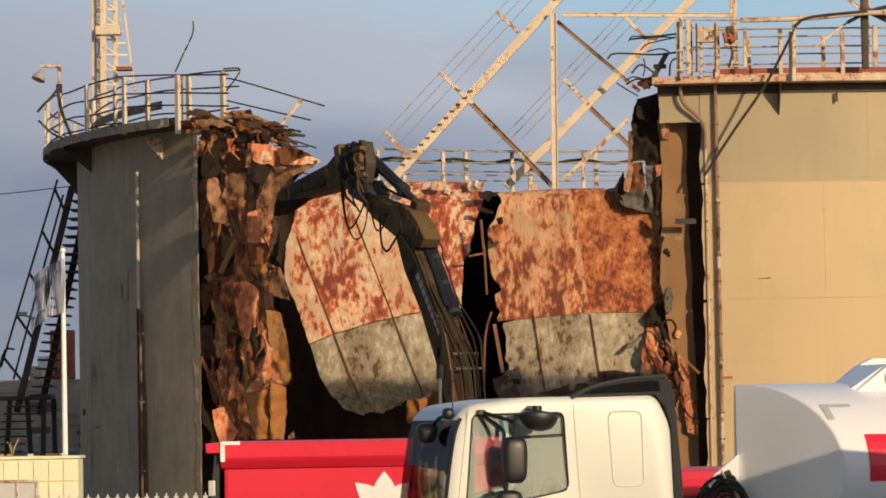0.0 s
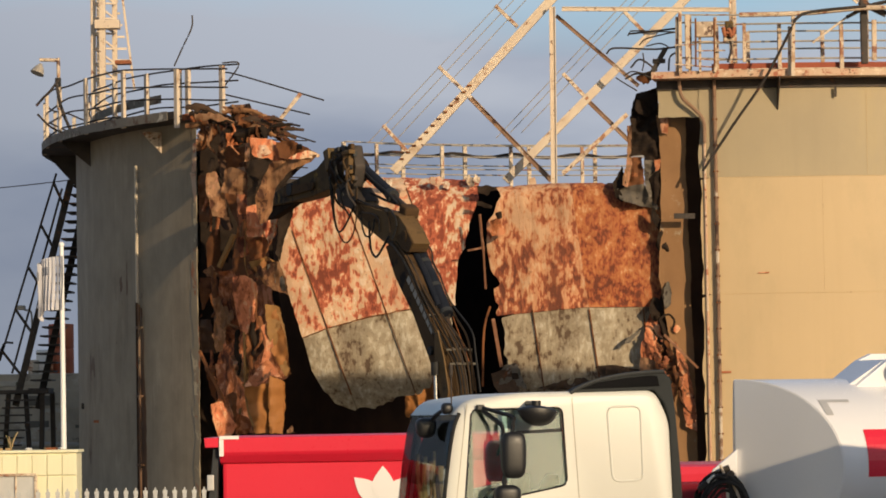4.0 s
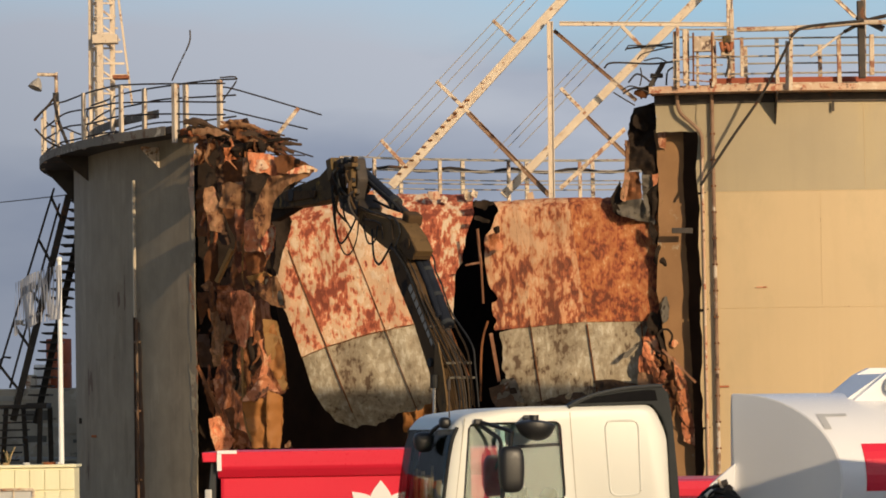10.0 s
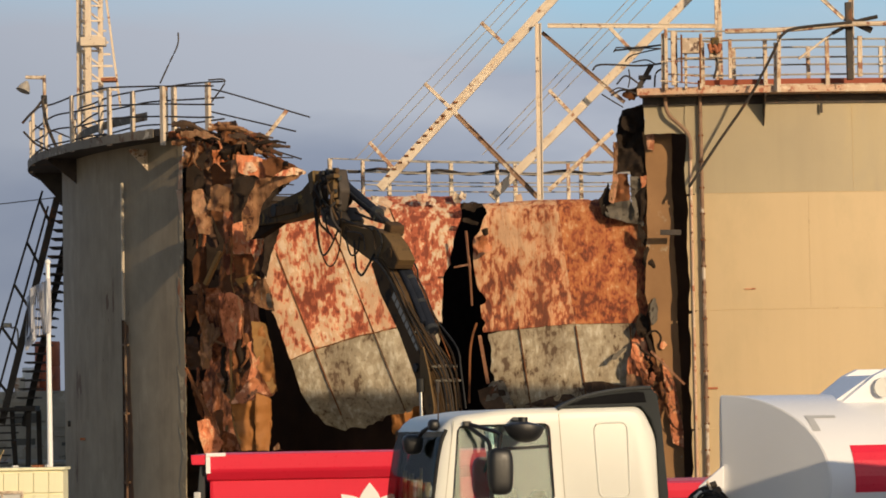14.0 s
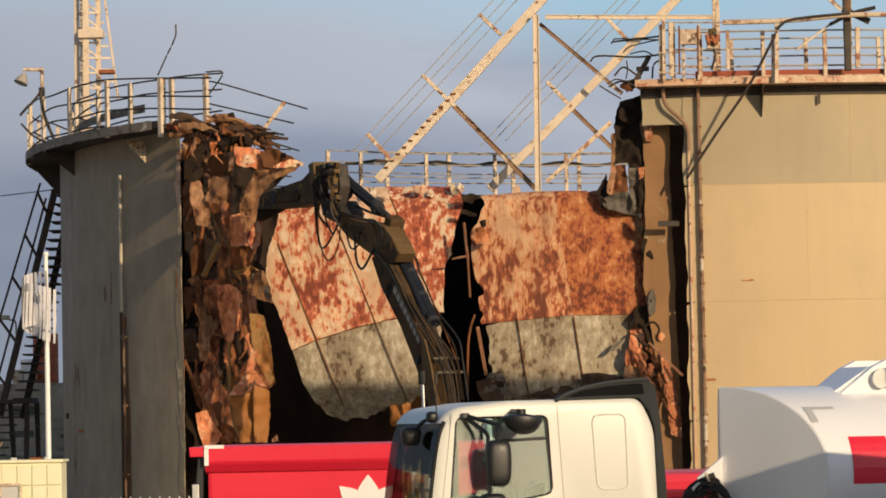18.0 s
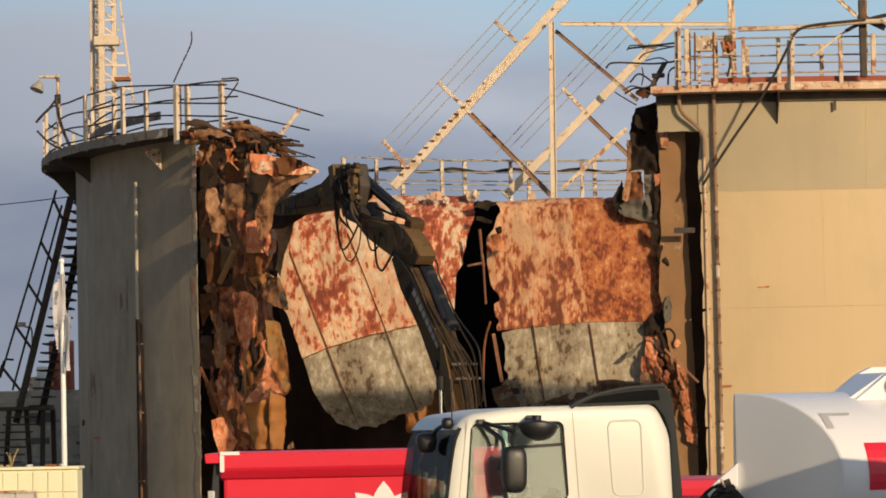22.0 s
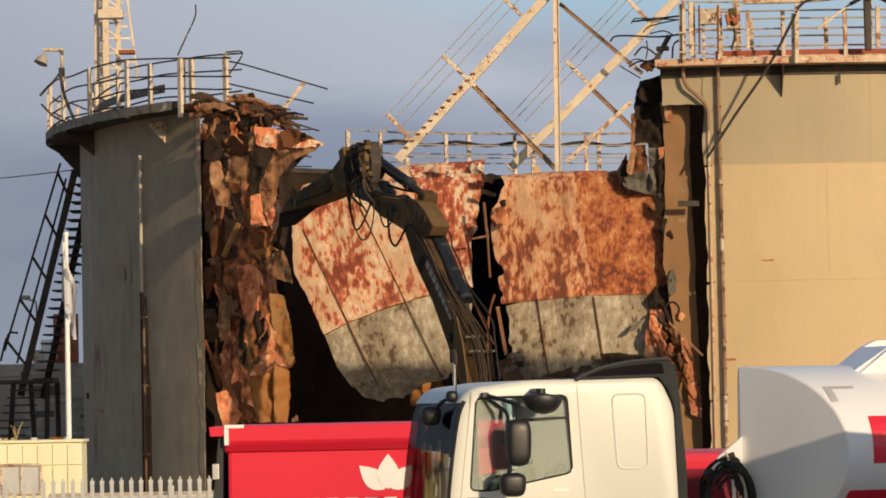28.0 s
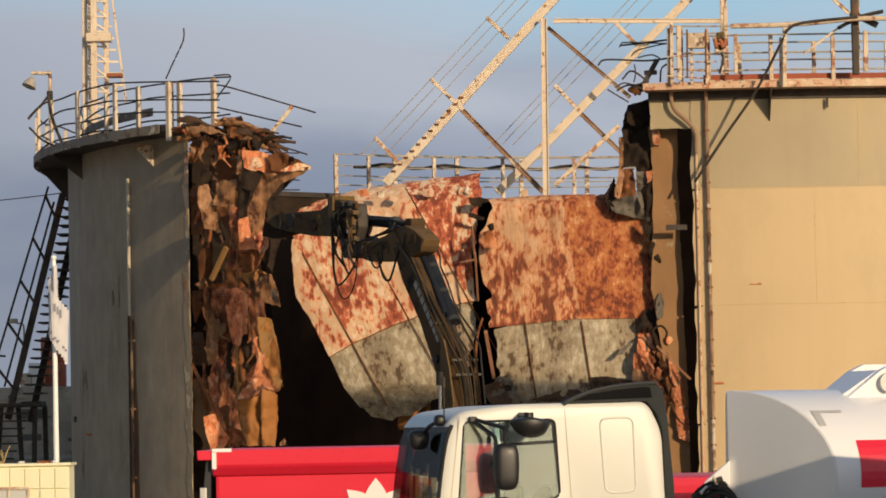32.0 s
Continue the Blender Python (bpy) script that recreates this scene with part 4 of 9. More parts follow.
def tear(outline, y, material, slope, crumple, seed, parent):
    """A torn piece of plate with its own outline, turned by its slope and crumpled."""
    r = random.Random(seed)
    xm = sum(p[0] for p in outline) / len(outline)
    ph = r.uniform(0, 20)
    tip = r.uniform(-0.15, 0.15)
    zm = sum(p[1] for p in outline) / len(outline)
    area = 0.5 * sum(a[0] * b[1] - b[0] * a[1] for a, b in zip(outline, outline[1:] + outline[:1]))
    if area < 0:
        outline = outline[::-1]

    turns = [(r.uniform(0, 3.14), r.uniform(1.6, 3.2), r.uniform(0, 2)) for k in range(3)]
    lim = [min(p[0] for p in outline), max(p[0] for p in outline)]
    curl = r.uniform(-0.16, 0.10)

    def fold(a, b, d):
        q = noise.noise((a * 2.3 + ph, b * 1.6, ph))
        dy = slope * (a - xm) + tip * (b - zm) + crumple * (1.4 * abs(q) + 0.8 * noise.noise((a * 6 + ph, b * 5, 1.0)))
        for g, f, o in turns:       # sharp creases
            w = ((a - xm) * math.cos(g) + (b - zm) * math.sin(g)) * f + o
            dy += 0.10 * (0.5 + 2 * crumple) * abs((w % 2) - 1)
        u = abs(2 * (a - lim[0]) / max(0.05, lim[1] - lim[0]) - 1)
        dy += curl * u ** 4 + 0.025 * noise.noise((a * 14, b * 12, ph))
        return (a, y + dy + d, b)

    return plate(outline, 0.05, fold, 0.02, 0.035, r, step=0.06).make("torn_plate", material, parent, smooth=True)


def ribbon(pts, width, material, parent, seed, twist=60.0, thick=0.012, name="torn_strip"):
    """A torn strip that curls along a line of points."""
    r = random.Random(seed)
    pts = [Vector(q) for q in pts]
    q = [2 * pts[0] - pts[1]] + pts + [2 * pts[-1] - pts[-2]]
    fine = []
    for a, b, c, d in zip(q, q[1:], q[2:], q[3:]):
        for k in range(6):
            t = k / 6
            fine.append(0.5 * (2 * b + (c - a) * t + (2 * a - 5 * b + 4 * c - d) * t * t + (3 * b - a - 3 * c + d) * t ** 3))
    fine.append(pts[-1])
    a0, a1 = radians(r.uniform(-40, 40)), radians(r.uniform(-twist, twist))
    n = len(fine)
    vs, fs = [], []
    for i, o in enumerate(fine):
        t = i / (n - 1)
        d = (fine[min(i + 1, n - 1)] - fine[max(i - 1, 0)]).normalized()
        across = d.cross(Vector((0, -1, 0)))
        across = across.normalized() if across.length > 0.05 else Vector((1, 0, 0))
        up = d.cross(across).normalized()
        an = a0 + (a1 - a0) * t
        side, out = across * math.cos(an) + up * math.sin(an), up * math.cos(an) - across * math.sin(an)
        w = width * (0.55 + 0.45 * math.sin(math.pi * min(1.0, 0.15 + t))) * 0.5
        for k in (-1, -0.35, 0.35, 1):
            e = w * k * (1 + 0.35 * r.uniform(-1, 1) * (abs(k) == 1))
            vs.append(o + side * e + out * (0.25 * width * k * k))
    m = len(vs)
    nr = [Vector((0, thick, 0)) for v in vs]
    vs = vs + [v + w for v, w in zip(vs, nr)]
    for i in range(n - 1):
        for k in range(3):
            f = (i * 4 + k, i * 4 + k + 1, i * 4 + k + 5, i * 4 + k + 4)
            fs += [f, tuple(m + v for v in reversed(f))]
        for k in (0, 3):
            f = (i * 4 + k, (i + 1) * 4 + k, m + (i + 1) * 4 + k, m + i * 4 + k)
            fs.append(f if k == 0 else f[::-1])
    return Shape().add(vs, fs).make(name, material, parent, smooth=True)


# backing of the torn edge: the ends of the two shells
# its near-black paints the shade between the torn plates
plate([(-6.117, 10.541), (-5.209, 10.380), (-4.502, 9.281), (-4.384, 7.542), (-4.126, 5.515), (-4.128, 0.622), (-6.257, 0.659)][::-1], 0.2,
      lambda a, b, d: (a * 1.017, 90.9 + d + 0.25 * noise.noise((a, b * 0.6, 5)), 2.856 + (b - 2.856) * 1.017), 0.04, 0.02, R2).make("backing_plate", m_soot_and_shade, wreck, "backing plate blackened to stand in for shade in the gaps", smooth=True)
tear([(-5.778, 8.766), (-5.541, 8.846), (-5.352, 8.397), (-5.360, 7.799), (-5.554, 7.775), (-5.676, 8.083)], 85.94, m_tornpale, 0.20, 0.20, 1, wreck)
tear([(-5.314, 8.890), (-4.774, 8.951), (-4.724, 8.563), (-4.839, 8.246), (-5.046, 8.250), (-5.249, 8.571)], 85.43, m_tornpale, -1.15, 0.20, 2, wreck)
tear([(-4.714, 7.892), (-4.426, 7.970), (-3.950, 7.770), (-4.054, 7.156), (-4.751, 7.140)], 84.61, m_salmon, 0.32, 0.13, 3, wreck)
tear([(-3.856, 8.667), (-3.441, 8.711), (-2.791, 8.791), (-2.949, 8.638), (-3.510, 8.401), (-3.787, 8.120), (-3.842, 7.939), (-3.898, 7.628), (-4.006, 7.358), (-4.176, 7.244), (-4.272, 7.765), (-4.230, 7.985), (-4.069, 8.333)], 80.2, m_tan_torn, -0.35, 0.12, 4, wreck)
tear([(-4.336, 9.188), (-4.011, 9.221), (-3.767, 9.125), (-3.587, 9.044), (-3.461, 8.757), (-3.826, 8.659), (-3.953, 8.791), (-4.109, 8.742), (-4.290, 8.797)], 80.1, m_salmon, 0.48, 0.16, 5, wreck)
tear([(-3.786, 9.101), (-3.397, 9.146), (-3.038, 8.971), (-2.782, 8.785), (-3.169, 8.831), (-3.456, 8.668), (-3.662, 8.723)], 79.95, m_brown, 0.2, 0.16, 64, wreck)
tear([(-4.232, 9.000), (-3.934, 9.073), (-3.872, 8.878), (-4.171, 8.740)], 80.0, m_rim, 0.32, 0.13, 6, wreck)
tear([(-3.462, 8.683), (-3.292, 8.835), (-3.033, 8.908), (-2.738, 8.761), (-2.972, 8.700), (-3.359, 8.655)], 79.8, m_sheet, 0.64, 0.06, 7, wreck)
tear([(-3.466, 9.062), (-3.143, 9.057), (-3.132, 8.901), (-3.442, 8.919)], 79.95, m_soot_and_shade, -0.10, 0.20, 8, wreck)
tear([(-6.008, 8.818), (-5.797, 8.843), (-5.742, 7.663), (-6.022, 7.668)], 86.65, m_brown, -1.30, 0.20, 9, wreck)
tear([(-4.968, 8.253), (-4.749, 8.222), (-4.699, 7.808), (-4.925, 7.399), (-4.988, 7.771)], 85.06, m_rust, 0.35, 0.20, 10, wreck)
tear([(-4.974, 7.186), (-4.768, 7.224), (-4.623, 6.769), (-4.871, 6.649), (-4.978, 6.884)], 84.92, m_salmon, 0.16, 0.16, 11, wreck)
tear([(-4.759, 7.133), (-4.087, 7.204), (-4.300, 6.646), (-4.656, 6.597)], 84.74, m_brown, 0.80, 0.20, 12, wreck)
tear([(-4.702, 6.549), (-4.235, 6.692), (-3.993, 6.469), (-4.068, 5.978), (-4.272, 6.009)], 84.56, m_lit, 0.32, 0.13, 13, wreck)
tear([(-4.233, 6.482), (-4.055, 6.534), (-4.059, 6.234), (-4.222, 6.277)], 84.46, m_greyins, 0.20, 0.10, 14, wreck)
tear([(-5.878, 6.404), (-5.667, 6.609), (-5.504, 6.315), (-5.782, 6.264)], 85.95, m_tornpale, 0.20, 0.20, 15, wreck)
tear([(-5.930, 10.159), (-5.607, 10.238), (-5.640, 9.860), (-5.826, 9.498), (-6.038, 9.403), (-6.092, 9.558)], 86.58, m_tornpale, 0.35, 0.40, 16, wreck)
tear([(-5.512, 10.270), (-5.260, 10.294), (-5.296, 9.648), (-5.408, 9.650)], 86.64, m_rust, 0.20, 0.40, 17, wreck)
tear([(-6.493, 10.410), (-5.952, 10.530), (-5.428, 10.408), (-5.445, 10.223), (-6.112, 10.262), (-6.495, 10.268)], 87.78, m_torn, 0.20, 0.40, 18, wreck)
tear([(-5.429, 10.517), (-4.689, 10.562), (-4.635, 10.421), (-5.126, 10.275)], 86.27, m_tornpale, -0.25, 0.50, 19, wreck)
tear([(-5.096, 10.303), (-4.570, 10.211), (-4.017, 10.077), (-4.186, 9.829), (-4.576, 9.780), (-4.989, 10.009)], 85.79, m_brown, 0.35, 0.50, 20, wreck)
tear([(-5.277, 9.986), (-4.079, 9.843), (-4.261, 9.583), (-4.703, 9.534), (-5.284, 9.447)], 85.29, m_soot_and_shade, -0.55, 0.60, 21, wreck)
tear([(-5.269, 9.800), (-4.867, 9.821), (-4.802, 9.515), (-5.246, 9.411)], 85.56, m_torn, 0.65, 0.30, 22, wreck)
tear([(-4.765, 9.464), (-4.627, 9.489), (-4.633, 9.049), (-4.771, 9.024)], 84.9, m_tornpale, -0.10, 0.20, 23, wreck)
tear([(-4.583, 9.079), (-4.350, 9.061), (-4.327, 8.772), (-4.560, 8.749)], 84.75, m_rust, -0.40, 0.20, 24, wreck)
tear([(-4.318, 8.859), (-4.113, 8.855), (-4.142, 8.760), (-4.306, 8.762)], 84.61, m_rim, 0.32, 0.08, 25, wreck)
tear([(-5.308, 8.871), (-5.199, 8.787), (-5.230, 8.482), (-5.326, 8.581)], 85.56, m_tornpale, 0.50, 0.10, 26, wreck)
tear([(-4.385, 7.525), (-3.972, 7.764), (-4.076, 7.151), (-4.188, 6.948)], 84.5, m_sheet, 0.00, 0.16, 27, wreck)
tear([(-5.054, 6.244), (-4.618, 6.114), (-4.483, 5.934), (-4.571, 5.485), (-4.672, 5.090), (-4.785, 4.832), (-4.880, 4.888), (-4.942, 5.354), (-5.045, 5.847)], 84.67, m_salmon, 0.56, 0.10, 1, wreck)
tear([(-4.619, 5.481), (-4.509, 5.575), (-4.542, 5.139), (-4.638, 5.100)], 84.54, m_salmon, 0.48, 0.06, 2, wreck)
tear([(-5.697, 5.898), (-5.545, 5.854), (-5.509, 5.396), (-5.415, 5.187), (-5.425, 4.412), (-5.563, 4.414), (-5.649, 5.246)], 85.84, m_tornpale, 0.05, 0.16, 3, wreck)
tear([(-5.483, 6.404), (-5.083, 6.384), (-4.972, 5.376), (-4.897, 4.809), (-5.328, 4.472), (-5.374, 5.175), (-5.489, 5.880)], 85.42, m_torn, -1.00, 0.20, 4, wreck)
tear([(-4.260, 5.377), (-4.054, 5.469), (-3.780, 4.620), (-3.668, 3.829), (-3.833, 3.723), (-4.177, 4.436)], 84.43, m_lit, -0.48, 0.13, 5, wreck)
tear([(-4.701, 6.534), (-4.249, 6.691), (-4.045, 6.579), (-3.998, 6.032), (-4.163, 5.925), (-4.285, 6.036)], 84.55, m_ochre, 0.50, 0.16, 6, wreck)
tear([(-4.037, 6.516), (-3.851, 6.173), (-3.722, 5.707), (-3.952, 5.820), (-4.044, 6.026)], 84.37, m_greyins, -1.15, 0.20, 7, wreck)
tear([(-4.414, 4.984), (-4.262, 5.090), (-4.104, 4.734), (-4.135, 4.435), (-4.221, 4.137), (-4.413, 4.031), (-4.496, 3.910), (-4.327, 4.342), (-4.269, 4.586)], 84.4, m_salmon, 0.48, 0.10, 8, wreck)
tear([(-4.780, 3.546), (-4.222, 3.632), (-4.178, 3.835), (-3.841, 3.667), (-3.886, 2.392), (-4.592, 2.403), (-4.719, 3.057)], 84.29, m_lit, 0.24, 0.08, 9, wreck)
tear([(-4.213, 3.807), (-3.835, 3.666), (-3.893, 2.393), (-4.218, 2.398)], 84.15, m_lit, 0.80, 0.08, 10, wreck)
tear([(-4.677, 4.845), (-4.415, 5.005), (-4.327, 4.443), (-4.647, 4.038)], 84.7, m_dark, -1.15, 0.20, 11, wreck)
tear([(-5.698, 3.046), (-5.394, 3.124), (-5.165, 2.804), (-5.170, 2.406), (-5.555, 2.412)], 85.32, m_salmon, 0.96, 0.32, 12, wreck)
tear([(-5.589, 4.120), (-5.327, 4.143), (-5.364, 3.372), (-5.502, 3.401)], 85.55, m_rust, -0.10, 0.20, 13, wreck)
tear([(-5.316, 3.369), (-5.068, 3.407), (-5.027, 2.404), (-5.164, 2.407), (-5.130, 2.859)], 85.22, m_brown, 0.20, 0.20, 14, wreck)
tear([(-5.059, 2.953), (-4.747, 2.812), (-4.602, 2.401), (-5.066, 2.408)], 84.73, m_torn, 0.05, 0.20, 15, wreck)
tear([(-5.212, 4.313), (-4.896, 4.363), (-4.851, 3.649), (-5.054, 3.858), (-5.105, 4.160)], 85.07, m_tornpale, 0.50, 0.20, 16, wreck)
tear([(-4.799, 5.355), (-4.665, 5.093), (-4.650, 4.149), (-4.780, 3.645), (-4.816, 4.056)], 84.79, m_ochre, -0.10, 0.12, 17, wreck)
tear([(-5.986, 6.280), (-5.541, 6.273), (-5.490, 5.910), (-5.727, 5.844), (-5.985, 5.263)], 86.29, m_brown, -0.70, 0.20, 18, wreck)
tear([(-6.028, 5.270), (-5.721, 5.265), (-5.648, 4.399), (-6.010, 4.446)], 86.5, m_dark, -0.55, 0.20, 19, wreck)
tear([(-5.883, 4.089), (-5.620, 4.085), (-5.591, 3.073), (-5.740, 3.380)], 86.01, m_brown, 0.50, 0.20, 20, wreck)
tear([(-3.808, 2.487), (-3.684, 2.620), (-3.592, 2.416), (-3.796, 2.392)], 84.11, m_tornpale, -0.25, 0.20, 21, wreck)
# black filler in place of the shade behind the crest
tear([(-4.738, 9.408), (-3.068, 9.079), (-3.775, 8.513), (-4.057, 7.954), (-4.703, 7.909)], 84.9, m_soot_and_shade, 0, 0.2, 60, wreck)
tear([(-5.616, 6.491), (-4.921, 6.664), (-4.298, 6.809), (-4.202, 5.564), (-3.918, 4.684), (-3.816, 3.808), (-4.002, 3.656), (-4.048, 2.403), (-5.739, 2.429), (-5.773, 4.107), (-5.506, 5.232)], 87.5, m_torn, -1.25, 0.10, 61, wreck)
tear([(-5.421, 9.617), (-4.671, 9.606), (-4.682, 8.812), (-4.113, 7.939), (-4.337, 7.093), (-4.139, 6.029), (-5.410, 6.049), (-5.121, 7.643), (-5.436, 8.384)], 87.5, m_brown, -1.25, 0.10, 62, wreck)
tear([(-5.718, 8.802), (-5.510, 8.840), (-5.459, 8.548), (-5.298, 8.241), (-5.306, 7.701), (-5.595, 7.748), (-5.712, 8.248), (-5.750, 8.526)], 85.50, m_tornpale, 0.20, 0.14, 65, wreck)
tear([(-5.284, 8.857), (-5.104, 8.922), (-4.747, 8.820), (-4.755, 8.309), (-4.839, 8.200), (-5.114, 8.246), (-5.374, 8.320), (-5.274, 8.594)], 85.20, m_tan_torn, -0.30, 0.16, 66, wreck)
tear([(-5.639, 5.711), (-5.431, 5.803), (-5.328, 5.361), (-5.281, 4.810), (-5.369, 4.399), (-5.548, 4.388), (-5.638, 4.816), (-5.564, 5.227)], 85.30, m_tan_torn, 0.25, 0.14, 67, wreck)
tear([(-4.293, 5.525), (-3.953, 5.478), (-3.812, 4.902), (-3.741, 4.220), (-3.679, 3.838), (-3.844, 3.718), (-4.041, 4.225), (-4.237, 4.774)], 84.50, m_ochre, 0.30, 0.08, 68, wreck)
tear([(-5.058, 6.150), (-4.757, 6.227), (-4.500, 6.072), (-4.480, 5.595), (-4.543, 5.091), (-4.638, 5.120), (-4.668, 4.916), (-4.779, 4.755), (-4.953, 4.976), (-4.989, 5.331), (-5.051, 5.741)], 84.45, m_salmon, 0.35, 0.10, 69, wreck)
tear([(-4.720, 6.481), (-4.405, 6.626), (-3.930, 6.535), (-3.786, 6.124), (-3.711, 5.741), (-4.049, 5.843), (-4.278, 5.996), (-4.547, 6.246)], 84.35, m_tan_torn, -0.20, 0.18, 70, wreck)
tear([(-5.913, 10.144), (-5.576, 10.251), (-5.539, 9.857), (-5.726, 9.579), (-5.925, 9.372), (-5.989, 9.752)], 86.60, m_brown, 0.30, 0.16, 71, wreck)
tear([(-4.777, 3.555), (-4.431, 4.023), (-4.225, 4.222), (-3.866, 3.728), (-4.123, 3.787), (-4.439, 3.549)], 84.10, m_rust, 0.40, 0.10, 72, wreck)
tear([(-5.629, 3.138), (-5.354, 3.215), (-5.221, 2.953), (-5.007, 2.607), (-5.232, 2.201), (-5.476, 2.342), (-5.580, 2.727)], 84.25, m_salmon, 0.35, 0.12, 73, wreck)
tear([(-5.871, 6.374), (-5.647, 6.564), (-5.471, 6.312), (-5.651, 6.246)], 85.60, m_tan_torn, 0.30, 0.06, 74, wreck)
# black filler pieces: their colour stands in for shade in the cavities
tear([(-4.446, 8.833), (-4.181, 8.855), (-3.943, 8.797), (-4.160, 8.456), (-4.375, 8.300), (-4.583, 8.569)], 82.00, m_soot_and_shade, 0.10, 0.10, 75, wreck)
tear([(-4.058, 8.370), (-3.759, 8.297), (-3.562, 7.857), (-3.778, 7.071), (-3.896, 6.528), (-4.001, 6.734), (-3.881, 7.481), (-4.008, 8.028)], 84.20, m_soot_and_shade, 0.10, 0.10, 76, wreck)
tear([(-6.75, 2.2), (-5.9, 2.2), (-5.9, 9.9), (-6.6, 9.9)], 91.6, m_soot_and_shade, 0.0, 0.10, 81, wreck)
# smaller shreds deep in the torn edge, and curled strips along its top
RS = random.Random(77)
for i in range(14):
    z = RS.uniform(2.3, 9.4)
    x = RS.uniform(-5.8, -4.6)
    y = 89.2 - (x + 5.8) * 0.8 - RS.uniform(0.0, 0.2)
    hang(x, y, z, RS.uniform(0.2, 0.4), RS.uniform(0.7, 1.6), RS.choice((m_brown, m_dark, m_soot_and_shade)), RS.uniform(-50, 50), RS.gauss(0, 8), RS.uniform(-10, 10), 0.15, 100 + i)
for i in range(34):
    f = RS.random()
    o = Vector((-6.45 + 2.35 * f, RS.uniform(86.2, 88.0) - 0.8 * f, 10.50 - 0.42 * f ** 2 - RS.uniform(0.0, 0.42)))
    ln, down = RS.uniform(0.35, 1.0), RS.uniform(-0.22, 0.10)
    ribbon([o, o + Vector((ln * 0.35, -0.08, 0.03 + down * 0.2)), o + Vector((ln * 0.7, -0.14, down * 0.6)), o + Vector((ln, -0.10 + RS.uniform(-0.1, 0.1), down - RS.uniform(0, 0.12)))],
           RS.uniform(0.08, 0.22), RS.choice((m_brown, m_tan_torn, m_insul, m_soot_and_shade, m_soot_and_shade, m_insul, m_tornpale)), wreck, 300 + i)
for i in range(15):
    o = Vector((RS.uniform(-5.85, -4.2), 0, RS.uniform(8.0, 10.1)))
    o.y = 86.9 - (o.x + 6.2) * 0.9
    ln = RS.uniform(0.4, 1.1)
    ribbon([o, o + Vector((RS.uniform(-0.06, 0.06), -0.06, -ln * 0.35)), o + Vector((RS.uniform(-0.12, 0.12), -0.10, -ln * 0.7)), o + Vector((RS.uniform(-0.22, 0.22), RS.uniform(-0.14, 0), -ln))],
           RS.uniform(0.06, 0.2), RS.choice((m_brown, m_soot_and_shade, m_tan_torn, m_torn)), wreck, 400 + i)
for i in range(12):
    o = Vector((RS.uniform(-5.7, -4.0), 0, RS.uniform(3.0, 7.6)))
    o.y = 85.9 - (o.x + 5.9) * 0.85
    ln = RS.uniform(0.4, 1.3)
    ribbon([o, o + Vector((RS.uniform(-0.05, 0.05), -0.05, -ln * 0.4)), o + Vector((RS.uniform(-0.1, 0.1), -0.08, -ln * 0.75)), o + Vector((RS.uniform(-0.18, 0.18), RS.uniform(-0.12, 0), -ln))],
           RS.uniform(0.05, 0.16), RS.choice((m_brown, m_tan_torn, m_ochre, m_torn, m_soot_and_shade)), wreck, 500 + i)
# bent bars among the plates
Shape().beam((-5.027, 84.900, 7.241), (-5.426, 85.200, 6.463), 0.1, 0.11).make("bent_bar", m_ochre, wreck)
Shape().beam((-5.968, 85.700, 4.445), (-5.371, 85.200, 3.247), 0.06, 0.07).make("bent_bar", m_brown, wreck)
Shape().tube([(-4.802, 84.500, 4.856), (-4.791, 84.500, 3.670), (-4.739, 84.400, 3.043), (-4.590, 84.300, 2.580)], 0.035, 6).make("bent_bar", m_ochre, wreck)

# torn edge on the other side of the opening
edge = thing("torn_wall_end", (5.571, 83.200, 5.972), "ochre wall end with sooty insulation and torn rust-orange strips", "scrap metal")
plate([(5.175, 9.862), (5.875, 9.847), (5.864, 8.267), (5.909, 6.245), (5.983, 4.361), (6.025, 0.608), (5.222, 0.625), (5.440, 4.104), (5.190, 5.991), (5.272, 8.280)][::-1], 0.1,
      lambda a, b, d: (a, 83.56 + d + 0.05 * noise.noise((a * 2, b, 5)), b), 0.04, 0.03, R2).make("end_plate", m_endwall, edge, "ochre inner plate", smooth=True)
# plate added so that its dark colour gives the recess its shade
plate([(5.375, 10.011), (6.806, 9.981), (6.776, 0.567), (5.284, 0.598)][::-1], 0.25, lambda a, b, d: (a, 84.3 + d + 0.05 * noise.noise((a * 2, b, 9)), b), 0.03, 0.02, R2).make("recess_plate", m_dark, edge, "dark plate standing in for the shade deep in the recess", smooth=True)
tear([(4.724, 10.435), (5.226, 10.535), (5.320, 9.761), (5.438, 8.864), (5.344, 8.148), (5.120, 7.705), (4.993, 8.154), (4.832, 8.955), (4.560, 8.878), (4.580, 9.976), (4.653, 10.287)], 83.6, m_soot_and_shade, -0.2, 0.2, 1, edge)
tear([(4.491, 9.661), (4.612, 9.659), (4.594, 8.671), (4.463, 8.145), (4.343, 8.215), (4.463, 8.876)], 83.55, m_tornpale, 0.2, 0.08, 2, edge)
tear([(4.555, 8.898), (4.839, 8.920), (4.867, 8.203), (4.433, 8.115)], 83.5, m_brown, -0.3, 0.15, 3, edge)
tear([(4.242, 8.142), (4.864, 8.240), (5.073, 7.832), (5.217, 7.614), (4.949, 7.685), (4.545, 7.759), (4.292, 7.898)], 83.45, m_greyins, 0.2, 0.2, 4, edge)
